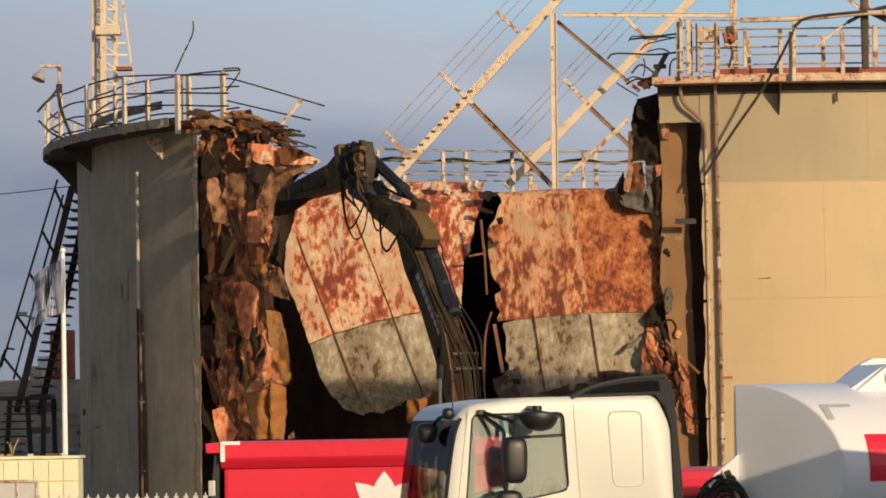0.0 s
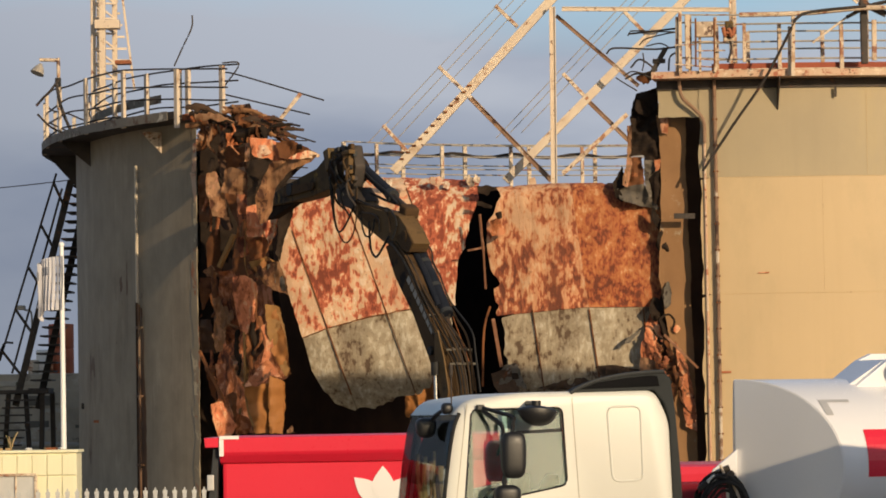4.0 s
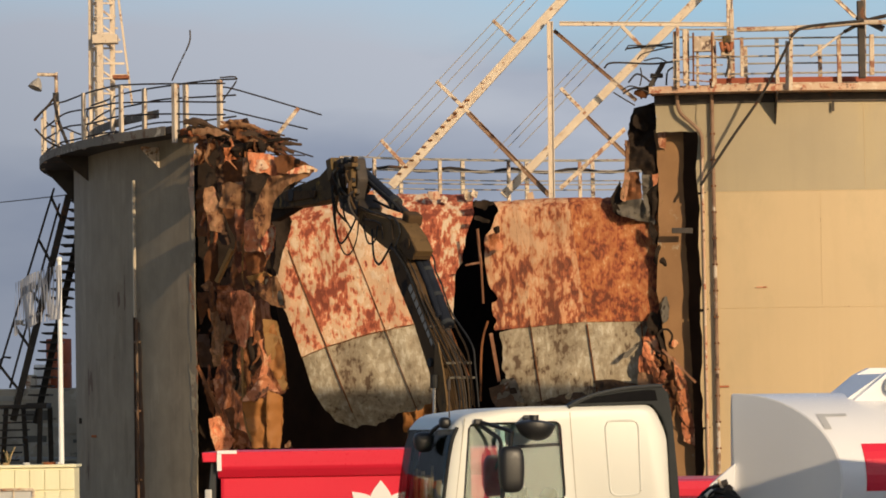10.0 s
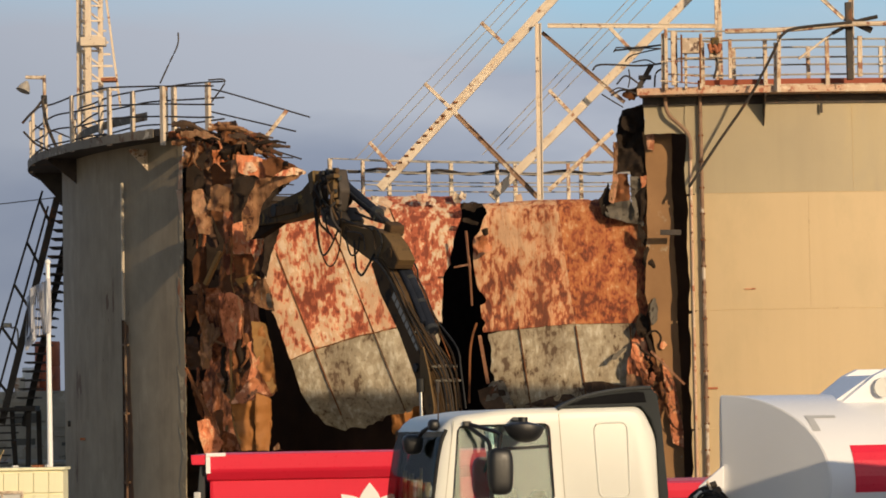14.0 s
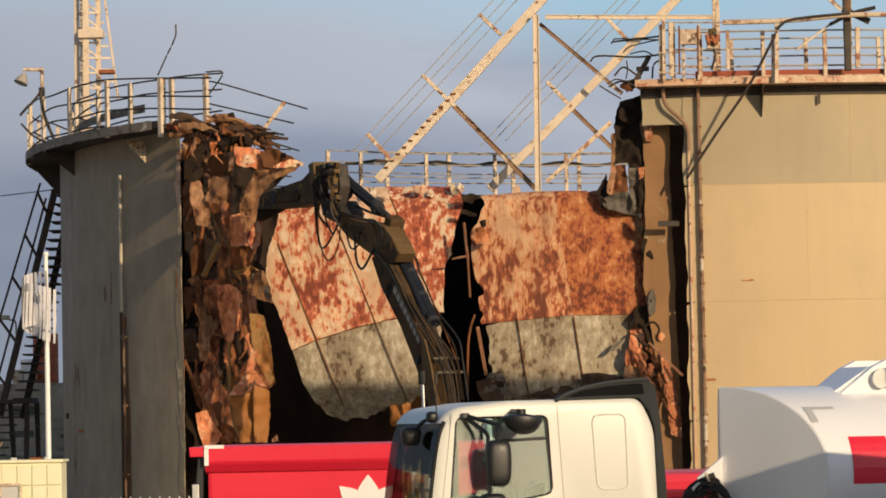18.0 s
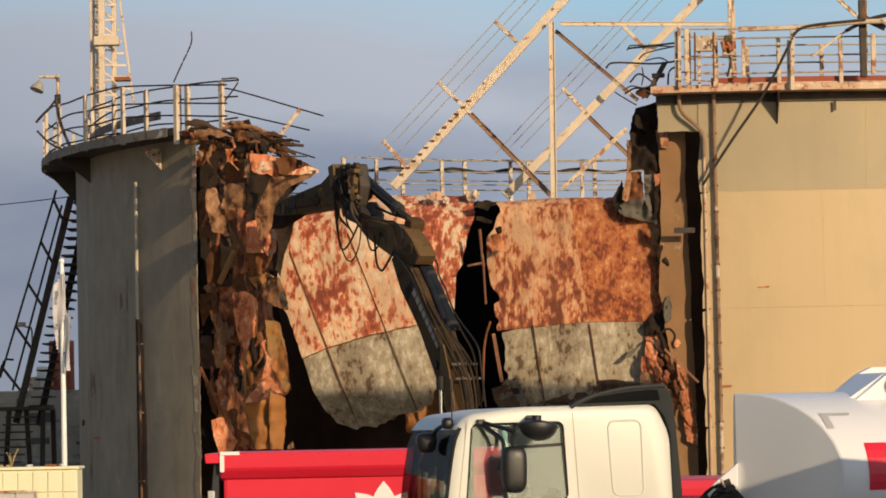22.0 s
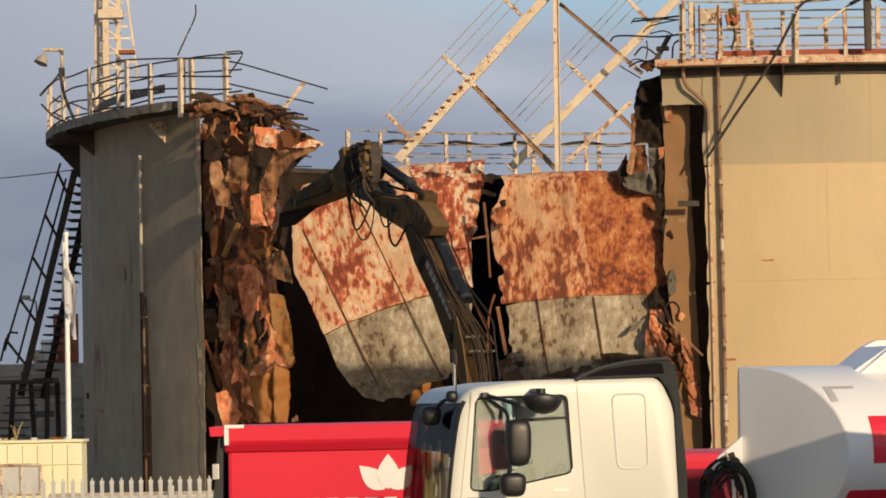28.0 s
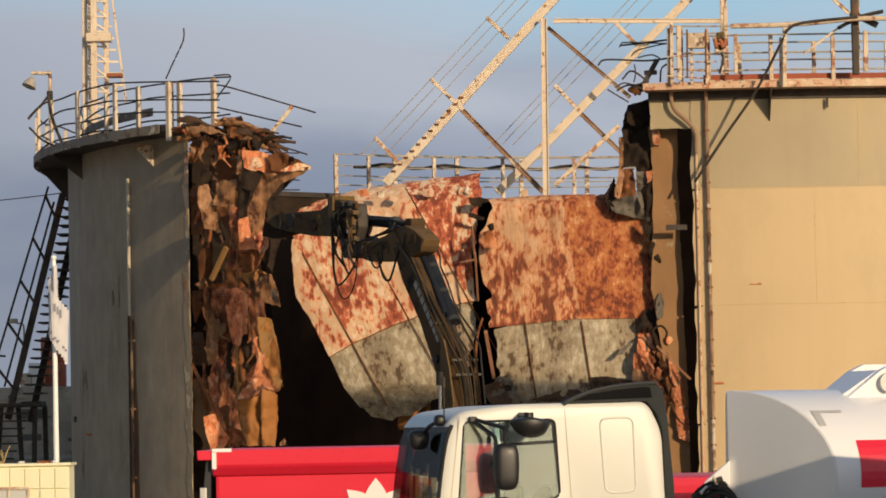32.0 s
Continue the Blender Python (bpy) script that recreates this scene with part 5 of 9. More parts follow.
tear([(4.114, 8.218), (4.351, 8.675), (4.424, 8.213), (4.273, 8.080), (4.335, 7.795), (4.190, 7.947)], 83.55, m_soot_and_shade, -0.3, 0.1, 5, edge)
tear([(4.847, 8.807), (5.293, 8.854), (5.285, 8.449), (5.067, 8.331), (5.017, 7.805), (4.888, 8.144)], 83.43, m_greyins, 0.3, 0.2, 6, edge)
tear([(5.098, 8.797), (5.274, 8.835), (5.228, 8.539), (5.120, 8.513)], 83.35, m_rust, 0.3, 0.05, 8, edge)
tear([(5.309, 9.694), (5.458, 9.678), (5.454, 9.475), (5.344, 9.396)], 83.45, m_salmon, 0.3, 0.05, 9, edge)
tear([(4.644, 10.219), (5.161, 10.414), (5.262, 10.060), (4.948, 9.835), (4.680, 9.961)], 83.45, m_soot_and_shade, 0.4, 0.2, 10, edge)
tear([(4.983, 5.176), (5.103, 5.120), (5.203, 4.782), (5.266, 4.553), (5.161, 4.044), (4.945, 3.981), (4.759, 4.051), (4.696, 4.267), (4.796, 4.588), (4.857, 4.923)], 83.66, m_salmon, 0.25, 0.10, 1, edge)
tear([(5.051, 5.521), (5.158, 5.492), (5.236, 5.356), (5.258, 5.114), (5.093, 4.916), (4.947, 5.012), (4.925, 5.254)], 83.62, m_soot_and_shade, 0.00, 0.14, 2, edge)
tear([(5.097, 5.117), (5.255, 4.953), (5.437, 4.682), (5.326, 4.523), (5.196, 4.713)], 83.50, m_soot_and_shade, 0.20, 0.06, 3, edge)
tear([(4.837, 4.747), (4.687, 4.642), (4.441, 4.432), (4.320, 4.434), (4.390, 4.567), (4.607, 4.684)], 83.55, m_greyins, 0.30, 0.06, 4, edge)
tear([(5.249, 4.552), (5.381, 4.415), (5.483, 4.145), (5.590, 3.499), (5.458, 2.965), (5.276, 3.236), (5.181, 3.842), (5.346, 4.040)], 83.25, m_brown, -0.50, 0.16, 5, edge)
tear([(5.493, 4.548), (5.674, 4.196), (5.828, 3.871), (5.945, 3.064), (6.009, 2.285), (5.744, 2.424), (5.653, 3.230), (5.557, 3.768)], 83.28, m_rust, 0.35, 0.12, 6, edge)
tear([(5.579, 4.087), (5.710, 3.964), (5.812, 3.708), (5.676, 3.603), (5.587, 3.833)], 83.10, m_salmon, 0.40, 0.06, 7, edge)
tear([(5.245, 4.043), (5.511, 3.904), (5.580, 3.366), (5.357, 2.967), (5.067, 3.241), (5.022, 3.671)], 83.35, m_dark, 0.00, 0.12, 9, edge)
tear([(5.449, 4.819), (5.585, 4.871), (5.690, 4.761), (5.607, 4.628), (5.473, 4.658)], 83.35, m_salmon, 0.20, 0.05, 10, edge)
tear([(5.395, 5.925), (5.470, 5.655), (5.436, 5.305), (5.300, 5.227), (5.224, 5.457), (5.283, 5.725)], 83.40, m_greyins, 0.20, 0.08, 11, edge)
# shaded lower end of the salmon piece, painted in a duller brown
tear([(4.705, 4.052), (5.187, 3.976), (5.235, 3.721), (4.938, 3.645), (4.672, 3.757)], 83.30, m_tornpale, 0.20, 0.08, 12, edge)
tear([(4.245, 3.391), (3.738, 3.642), (3.608, 3.873), (4.081, 3.932), (4.684, 3.786), (4.810, 3.381)], 83.50, m_insul, 0.10, 0.16, 13, edge)
tear([(5.175, 7.031), (5.305, 7.108), (5.440, 6.997), (5.450, 6.693), (5.373, 6.561), (5.203, 6.622), (5.129, 6.766)], 83.46, m_soot_and_shade, 0.10, 0.14, 14, edge)
tear([(5.024, 7.682), (5.154, 7.478), (5.365, 7.218), (5.520, 6.945), (5.384, 6.840), (5.201, 7.113), (5.018, 7.413)], 83.48, m_soot_and_shade, 0.10, 0.08, 15, edge)
Shape().tube([(5.141, 83.10, 4.953), (5.250, 83.10, 5.058), (5.385, 83.10, 5.069), (5.489, 83.10, 4.920), (5.431, 83.10, 4.706)], 0.03, 6).make("bent_bar", m_soot_and_shade, edge, smooth=True)
Shape().beam((5.232, 82.95, 4.599), (6.010, 82.85, 3.795), 0.05, 0.06).make("bent_bar", m_rustbrown, edge)

tear([(1.259, 3.634), (1.469, 3.981), (1.740, 4.016), (1.855, 3.703), (2.010, 3.363), (1.649, 3.505), (1.337, 3.457)], 83.8, m_greyins, 0.2, 0.15, 40, edge)
# black disc drawn in place of the dark hole in the grey piece
tear([(1.609, 3.746), (1.758, 3.757), (1.782, 3.622), (1.633, 3.611)], 83.6, m_soot_and_shade, 0, 0.05, 41, edge)
tear([(2.164, 3.374), (2.982, 3.602), (3.705, 3.831), (4.663, 3.691), (4.740, 3.486), (3.058, 3.343)], 84.0, m_insul, 0.2, 0.2, 43, edge)

def hang_r(x, y, z, w, h, mt, turn=0, tilt=0, lean=0, bend=0.35, seed=1):
    scrap(x, y, z, w, h, mt, turn, tilt, lean, bend, seed, edge)


hang_r(1.571, 83.600, 3.495, 0.6, 0.7, m_insul, 20, 12, 0, 0.3, 49)
hang_r(5.383, 83.300, 9.593, 0.18, 0.4, m_rust, 10, 0, 0, 0.2, 50)
# added plate; its black and its slant keep the crack looking unlit
plate([(0.0, 2.6), (2.1, 2.6), (2.1, 8.30), (0.2, 8.30)], 0.25, lambda a, b, d: (a, 84.75 + (2.1 - a) * 2.3 + d + 0.05 * noise.noise((a, b, 1)), b), 0.03, 0.06, R2).make("inner_plate", m_crack_shade, edge, "near-black plate added to stand in for the dark void behind the crack", smooth=True)
tear([(-0.986, 4.348), (-0.841, 4.628), (-0.471, 4.764), (-0.165, 4.448), (-0.153, 3.432), (-0.191, 2.756), (-0.953, 2.767), (-0.997, 3.614)], 87.6, m_lit, 0.30, 0.08, 80, edge)
RE = random.Random(5)
for i in range(12):
    o = Vector((RE.uniform(4.95, 5.75), 83.25, 0))
    o.z = 4.6 - (o.x - 4.9) * 1.6 + RE.uniform(-0.3, 0.3)
    ln = RE.uniform(0.25, 0.7)
    ribbon([o, o + Vector((0.05, -0.05, -ln * 0.4)), o + Vector((RE.uniform(0, 0.2), -0.06, -ln * 0.8)), o + Vector((RE.uniform(0, 0.35), 0, -ln))], RE.uniform(0.06, 0.14), RE.choice((m_brown, m_rust, m_torn, m_soot_and_shade)), edge, 600 + i)
Shape().beam((5.521, 83.000, 7.414), (6.017, 83.000, 7.405), 0.06, 0.13).make("bracket", m_steel, edge)
# bars and folded strips in the crack between the two sheets
Shape().beam((0.923, 84.200, 7.600), (1.002, 84.300, 6.714), 0.05, 0.055).make("bent_bar", m_rustbrown, edge)
Shape().beam((1.002, 84.300, 6.714), (1.042, 84.400, 5.800), 0.04, 0.045).make("bent_bar", m_rustbrown, edge)
Shape().beam((0.622, 84.400, 6.734), (1.004, 84.280, 6.796), 0.04, 0.05).make("bent_bar", m_rustbrown, edge)
Shape().tube([(1.141, 84.200, 5.378), (1.025, 84.200, 5.014), (0.963, 84.200, 4.539), (0.929, 84.300, 3.454)], 0.03, 6).make("bent_bar", m_brown, edge, smooth=True)
Shape().beam((1.203, 84.100, 5.078), (1.385, 84.100, 3.908), 0.04, 0.085).make("bent_bar", m_rustbrown, edge)
# two pieces blackened to paint the shade at the top of the crack
tear([(0.850, 8.300), (1.150, 8.340), (1.300, 8.230), (1.120, 8.060), (0.900, 8.130)], 84.35, m_soot_and_shade, 0.2, 0.10, 44, edge)
tear([(0.850, 7.930), (1.050, 7.900), (1.240, 7.790), (1.200, 7.740), (1.000, 7.800), (0.850, 7.840)], 84.3, m_soot_and_shade, 0.2, 0.06, 45, edge)
tear([(1.180, 7.420), (1.330, 7.480), (1.560, 7.180), (1.500, 7.060), (1.200, 7.020), (1.140, 7.200)], 83.78, m_torn, 0.25, 0.10, 46, edge)
tear([(1.300, 7.600), (1.450, 7.640), (1.480, 7.480), (1.350, 7.450)], 83.80, m_soot_and_shade, 0.2, 0.06, 47, edge)

RT = random.Random(9)
for u in range(9):
    x = 0.433 + RT.uniform(-2.6, 3.6)
    z = 8.435 + RT.uniform(-0.02, 0.04)
    scrap(x, 84.9, z, RT.uniform(0.12, 0.32), RT.uniform(0.1, 0.22), RT.choice((m_cream, m_rim, m_torn, m_salmon)), RT.uniform(-40, 40), RT.uniform(-40, 40), RT.uniform(-30, 20), 0.3, 900 + u, edge)

# pipes and brackets on the tank wall
def wall_pipe(d, z0, z1, r=0.04, off=0.08, mt=m_cream, name="wall_pipe", label=""):
    Shape().tube([on_tank(d, z0, TR + off), on_tank(d, (z0 + z1) / 2, TR + off), on_tank(d, z1, TR + off)], r, 8).make(name, mt, tank, label, smooth=True)


wall_pipe(-59.6, 5.85, 9.45, 0.045, 0.1, m_pipe, "wall_pipe", "cream pipe down the grey wall")
wall_pipe(-59.75, 0.2, 5.9, 0.035, 0.1, m_insul, "wall_pipe", "rusty lower pipe")
wall_pipe(-59.35, 0.2, 5.8, 0.035, 0.1, m_stain, "wall_pipe", "rusty lower pipe")
plate([(rad(-59.95), 0.2), (rad(-58.7), 0.2), (rad(-58.9), 2.5), (rad(-59.0), 4.6), (rad(-59.4), 5.75), (rad(-59.95), 5.7)], 0.12, shell_fold(TR + 0.004), 0.003, 0.05, R1, step=0.1).make("rust_stain", m_stain, tank, "brown rust stain beside the pipe", smooth=True)
for z in (1.6, 3.4, 5.2):
    Shape().box(on_tank(-59.6, z, TR + 0.07), (0.2, 0.14, 0.06), 0.01, Matrix.Rotation(radians(-59.6), 4, "Z")).make("pipe_clip", m_stain, tank)
wall_pipe(-5.25, 0.3, 9.6, 0.035, 0.03, m_rim, "edge_trim", "cream edge strip")
wall_pipe(-4.45, 0.3, RIM + 0.1, 0.045, 0.12, m_rustbrace, "wall_pipe", "rust-stained pipe")
Shape().tube([(5.694, 82.750, 10.751), (5.700, 82.750, 10.401), (5.789, 82.750, 10.158), (6.051, 82.750, 9.912), (6.247, 82.750, 9.640), (6.263, 82.750, 9.129)], 0.045, 8).make("wall_pipe", m_rustbrace, tank, "bent stained pipe", smooth=True)
for z in np.arange(1.0, 10.0, 0.62):
    Shape().box(on_tank(-4.45, z, TR + 0.1), (0.12, 0.12, 0.045), 0.01).make("pipe_clip", m_brown, tank)
for dd, gw, gh in ((-130, 0.8, 0.95), (-108, 0.8, 0.95), (-88, 0.8, 0.95), (-72, 0.8, 0.7), (-55.6, 0.55, 0.55), (0.2, 0.60, 0.74), (22, 0.60, 0.74), (45, 0.60, 0.74)):
    x0, z0 = TR + 0.01, RIM + (0.076 if dd > -20 else -0.32 if dd == -55.6 else -0.14)
    a = radians(dd)
    s = Shape().prism([(0, 0), (gw, 0), (gw, -0.06), (0, -gh)], -0.015, 0.015)
    s.v = [(TX + (x0 + p[0]) * math.sin(a) + p[1] * math.cos(a), TY - (x0 + p[0]) * math.cos(a) + p[1] * math.sin(a), z0 + p[2]) for p in s.v]
    s.make("gusset", m_cream if dd == -55.6 else m_steel, tank)
Shape().tube([(10.023, 81.600, 12.182), (8.764, 81.600, 12.072), (8.391, 81.600, 11.919), (8.198, 81.600, 11.577), (7.634, 81.900, 10.528), (6.916, 82.300, 9.510), (6.197, 82.600, 8.450)], 0.035, 8).make("stay_pipe", m_steel, tank, "dark bent pipe", smooth=True)
Shape().box((7.603, 82.783, 6.027), (0.26, 0.03, 0.035), 0.01).make("lug", m_rust, tank)
Shape().box((6.661, 82.825, 3.693), (0.26, 0.03, 0.05), 0.01).make("lug", m_rust, tank)
Shape().box((-9.406, 95.031, 2.753), (0.2, 0.12, 0.07), 0.01).make("lug", m_rust, tank)
Shape().box((-9.988, 97.013, 3.180), (0.1, 0.06, 0.16), 0.01).make("lug", m_steel, tank)

Shape().beam((9.385, 82.750, 10.400), (9.386, 82.750, 10.171), 0.03, 0.06).make("lug", m_steel, tank)

# ---- steelwork on and behind the tank ----
TD = 112.0
frame_thing = thing("stair_truss", (2.134, 112.000, 10.226), "rust-stained cream steel truss carrying a steep stair", "steel truss")
for name, p, q, w, mt in (
        ("chord", (-1.481, 112.000, 10.543), (5.212, 112.000, 17.633), 0.22, m_truss), ("chord", (2.128, 113.600, 10.295), (9.761, 113.600, 17.766), 0.20, m_truss),
        ("upright", (3.657, 111.600, 15.753), (3.618, 111.600, 9.902), 0.2, m_truss), ("top_beam", (3.970, 111.800, 15.698), (9.384, 111.800, 15.585), 0.14, m_truss),
        ("brace", (0.971, 112.200, 12.952), (3.552, 112.200, 10.214), 0.16, m_rustbrace), ("brace", (3.805, 112.400, 15.551), (6.417, 112.400, 13.240), 0.12, m_rustbrace),
        ("brace", (6.068, 113.000, 12.385), (3.947, 113.000, 10.480), 0.14, m_cream), ("brace", (4.786, 113.600, 12.938), (6.192, 113.600, 11.513), 0.14, m_rustbrace),
        ("brace", (12.066, 112.000, 17.148), (13.487, 112.000, 15.773), 0.12, m_cream), ("upright", (13.754, 112.000, 17.118), (13.710, 112.000, 13.657), 0.16, m_cream), ("upright", (9.457, 112.000, 17.376), (9.433, 112.000, 13.732), 0.2, m_cream)):
    if name == "chord":
        Shape().beam(p, q, 0.26, w).make(name, mt, frame_thing)
        up = Vector((-0.72, 0, 0.69)) * (w * 0.5 + 0.03)
        Shape().beam(Vector(p) + up, Vector(q) + up, 0.3, 0.08).make("top_flange", m_truss, frame_thing)
    else:
        Shape().beam(p, q, w * 0.7, w, w * 0.16).make(name, mt, frame_thing)
for p, q in (((-0.010, 111.900, 13.924), (1.023, 111.900, 12.888)), ((-1.816, 111.900, 12.066), (-1.070, 111.900, 11.218)), ((1.837, 111.900, 15.856), (2.549, 111.900, 15.152)),
             ((4.027, 113.500, 13.790), (4.819, 113.500, 12.928)), ((6.051, 113.500, 15.784), (6.843, 113.500, 14.921))):
    Shape().beam(p, q, 0.08, 0.12).make("rail_post", m_cream, frame_thing)
for p, q in (((-2.277, 111.900, 11.530), (3.389, 111.900, 17.397)), ((-1.916, 111.900, 11.523), (3.752, 111.900, 17.390)), ((-1.463, 111.900, 11.515), (4.133, 111.900, 17.383)),
             ((2.283, 113.500, 11.886), (7.761, 113.500, 17.529)), ((2.650, 113.500, 11.880), (8.257, 113.500, 17.520)), ((1.821, 113.500, 11.710), (7.485, 113.500, 17.534))):
    Shape().tube([p, q], 0.014, 5).make("handrail", m_railing, frame_thing)
pa, pb = Vector((-1.255, 111.850, 10.964)), Vector((3.783, 111.850, 16.254))
for i in range(12):
    p = pa.lerp(pb, i / 25)
    Shape().box(p + Vector((0.02, 0.1, 0.0)), (0.13, 0.3, 0.06), 0.006).make("tread", m_brown, frame_thing)
mast = thing("lattice_mast", (-10.688, 112.000, 12.629), "pale yellow lattice mast with a caged ladder", "mast")
for p, q, w in (((-11.053, 112.000, 18.192), (-11.094, 112.000, 12.091), 0.16), ((-10.724, 111.600, 18.133), (-10.765, 111.600, 12.053), 0.2), ((-10.400, 112.400, 18.235), (-10.443, 112.400, 12.112), 0.16), ((-10.968, 113.000, 18.326), (-11.010, 113.000, 12.170), 0.14), ((-10.400, 112.600, 18.262), (-9.825, 112.600, 13.397), 0.07)):
    Shape().beam(p, q, w, w).make("leg", m_truss, mast)
for i in range(12):
    p, q = Vector((-11.008, 111.900, 18.087)), Vector((-11.082, 111.900, 12.264))
    a, b = p.lerp(q, i / 12), p.lerp(q, (i + 1) / 12)
    wd = Vector((0.66, 0.3, 0))
    Shape().beam(a, b + wd, 0.06, 0.06).make("lacing", m_truss, mast)
    Shape().beam(a, a + wd, 0.06, 0.06).make("lacing", m_truss, mast)
    r0 = Vector((-10.365, 112.400, 18.143)).lerp(Vector((-10.424, 112.400, 13.571)), i / 12)
    r1 = Vector((-10.675, 112.600, 18.175)).lerp(Vector((-9.859, 112.600, 13.580)), i / 12)
    Shape().beam(r0, r1, 0.04, 0.07).make("rung", m_truss, mast)
Shape().box((-10.578, 111.600, 15.404), (0.8, 0.5, 0.28), 0.03).make("junction_box", m_truss, mast)
Shape().box((-10.088, 111.600, 14.179), (0.5, 0.5, 0.12), 0.02).make("step_plate", m_rust, mast)

lamp = thing("floodlight", (-10.378, 95.000, 11.939), "grey dish floodlight on a cream bracket", "floodlight")
Shape().tube([(-10.356, 95.000, 11.245), (-10.356, 95.000, 12.525), (-10.417, 95.000, 12.588), (-10.862, 95.000, 12.611)], 0.05, 8).make("bracket", m_cream, lamp, smooth=True)
s = Shape()
hd = Vector((-10.833, 95.000, 12.472))
ax = Vector((-0.35, -0.25, -0.9)).normalized()
s.tube([hd + ax * k for k in (-0.03, 0.03, 0.08, 0.14, 0.25, 0.27)], [0.04, 0.08, 0.12, 0.15, 0.19, 0.2], 14)
s.make("shade", m_railing, lamp, "dull grey metal shade", smooth=True)
Shape().tube([(-10.387, 94.800, 11.920), (-10.250, 94.600, 11.285), (-9.933, 94.400, 10.496)], 0.045, 8).make("conduit", m_steel, lamp, smooth=True)

Shape().tube([(-10.30, 94.9, 12.10), (-10.55, 94.8, 11.75), (-10.75, 94.8, 11.55), (-10.95, 94.9, 11.35)], 0.035, 6).make("conduit", m_steel, lamp, smooth=True)
Shape().tube([(-10.90, 94.7, 11.10), (-10.55, 94.6, 10.75), (-10.10, 94.5, 10.55), (-9.70, 94.4, 10.60)], 0.03, 6).make("conduit", m_steel, lamp, smooth=True)
Shape().box((-10.36, 94.95, 11.98), (0.16, 0.14, 0.24), 0.02).make("clamp", m_black, lamp)

# bent rails and rods at the torn walkway
for i, pts in enumerate((((-6.825, 90.000, 11.876), (-6.600, 90.000, 12.355), (-6.360, 90.000, 12.863), (-6.341, 90.000, 13.184)), ((-5.558, 89.500, 11.659), (-5.024, 89.000, 11.499), (-2.913, 88.000, 10.752)), ((-5.494, 89.500, 11.076), (-3.274, 88.000, 10.401)),
                         ((-5.555, 89.500, 11.891), (-5.120, 89.500, 11.855), (-5.520, 89.500, 11.266)), ((-4.134, 88.000, 10.031), (-3.128, 87.600, 9.668)))):
    tagged(Shape().tube(pts, 0.022, 6).make("bent_rod", m_steel, None, smooth=True), "thin dark bent rod sticking out of the torn walkway", "metal rod", "bent rods")
tagged(Shape().beam((-4.219, 88.000, 10.032), (-3.494, 88.000, 10.933), 0.05, 0.1).make("bent_post", m_cream), "cream rail post bent over beside the torn walkway", "rail post")

# gear on the rim of the standing part
gear = thing("rim_platform", (6.002, 82.200, 10.719), "small cream platform with cabinet and pipes on the tank rim", "platform")
for p, q, w in (((5.700, 82.200, 12.194), (5.683, 82.200, 10.725), 0.08), ((5.947, 82.500, 12.157), (5.932, 82.500, 10.776), 0.08), ((6.523, 82.200, 12.046), (6.508, 82.200, 10.737), 0.07), ((7.042, 83.000, 12.668), (7.046, 83.000, 10.981), 0.1), ((6.155, 82.200, 11.651), (6.149, 82.200, 10.743), 0.06)):
    Shape().beam(p, q, w, w).make("post", m_spotted, gear)
for p, q in (((5.668, 82.200, 11.927), (6.960, 82.200, 11.932)), ((5.659, 82.200, 11.460), (6.949, 82.200, 11.424)), ((5.651, 82.200, 11.099), (6.808, 82.200, 11.052)), ((5.699, 82.200, 12.114), (7.096, 82.200, 12.090))):
    Shape().tube([p, q], 0.022, 6).make("rail", m_railing, gear)
Shape().box((6.269, 82.100, 11.745), (0.42, 0.2, 0.36), 0.02).make("cabinet", m_cream, gear, "cream switch cabinet")
Shape().box((6.841, 82.100, 11.735), (0.2, 0.2, 0.4), 0.04).make("valve", m_machine, gear, "yellowish rusty valve")
Shape().tube([(6.837, 82.100, 11.562), (6.885, 82.100, 11.294), (6.798, 82.100, 10.962)], 0.03, 6).make("hose", m_steel, gear, smooth=True)
for p, q, w, mt in (((5.645, 82.300, 12.077), (5.628, 82.300, 10.767), 0.10, m_spotted), ((5.858, 82.100, 12.103), (5.855, 82.100, 10.823), 0.11, m_spotted), ((6.048, 82.000, 12.008), (6.035, 82.000, 10.862), 0.04, m_brown), ((6.486, 82.000, 11.999), (6.473, 82.000, 10.854), 0.04, m_brown), ((7.222, 82.400, 11.923), (7.213, 82.400, 10.986), 0.08, m_spotted), ((8.267, 82.200, 11.799), (8.252, 82.200, 10.651), 0.07, m_spotted), ((8.345, 82.000, 12.015), (8.311, 82.000, 10.604), 0.09, m_spotted), ((10.078, 82.400, 11.946), (10.067, 82.400, 10.982), 0.10, m_spotted), ((10.279, 82.300, 11.930), (10.268, 82.300, 10.968), 0.11, m_spotted)):
    Shape().beam(p, q, w, w).make("post", mt, gear)
for p, q in (((5.973, 82.050, 11.455), (6.610, 82.050, 11.456)), ((6.021, 82.050, 11.241), (6.738, 82.050, 11.240)), ((6.017, 82.050, 11.054), (6.600, 82.050, 11.016)), ((5.546, 82.050, 11.384), (6.077, 82.050, 11.386)), ((5.536, 82.050, 10.931), (6.490, 82.050, 10.845)), ((6.619, 82.050, 11.815), (7.178, 82.050, 11.858))):
    Shape().tube([p, q], 0.018, 6).make("rail", m_spotted, gear)
Shape().tube([(6.689, 81.950, 11.776), (6.738, 81.950, 11.589), (6.821, 81.950, 11.720), (6.897, 81.950, 11.559), (6.955, 81.950, 11.771)], 0.05, 8).make("valve", m_rust, gear, "rusty pipe bend beside the cabinet", smooth=True)
Shape().box((6.818, 82.100, 11.630), (0.24, 0.14, 0.34), 0.03).make("valve", m_spotted, gear, "rust-spotted valve body")
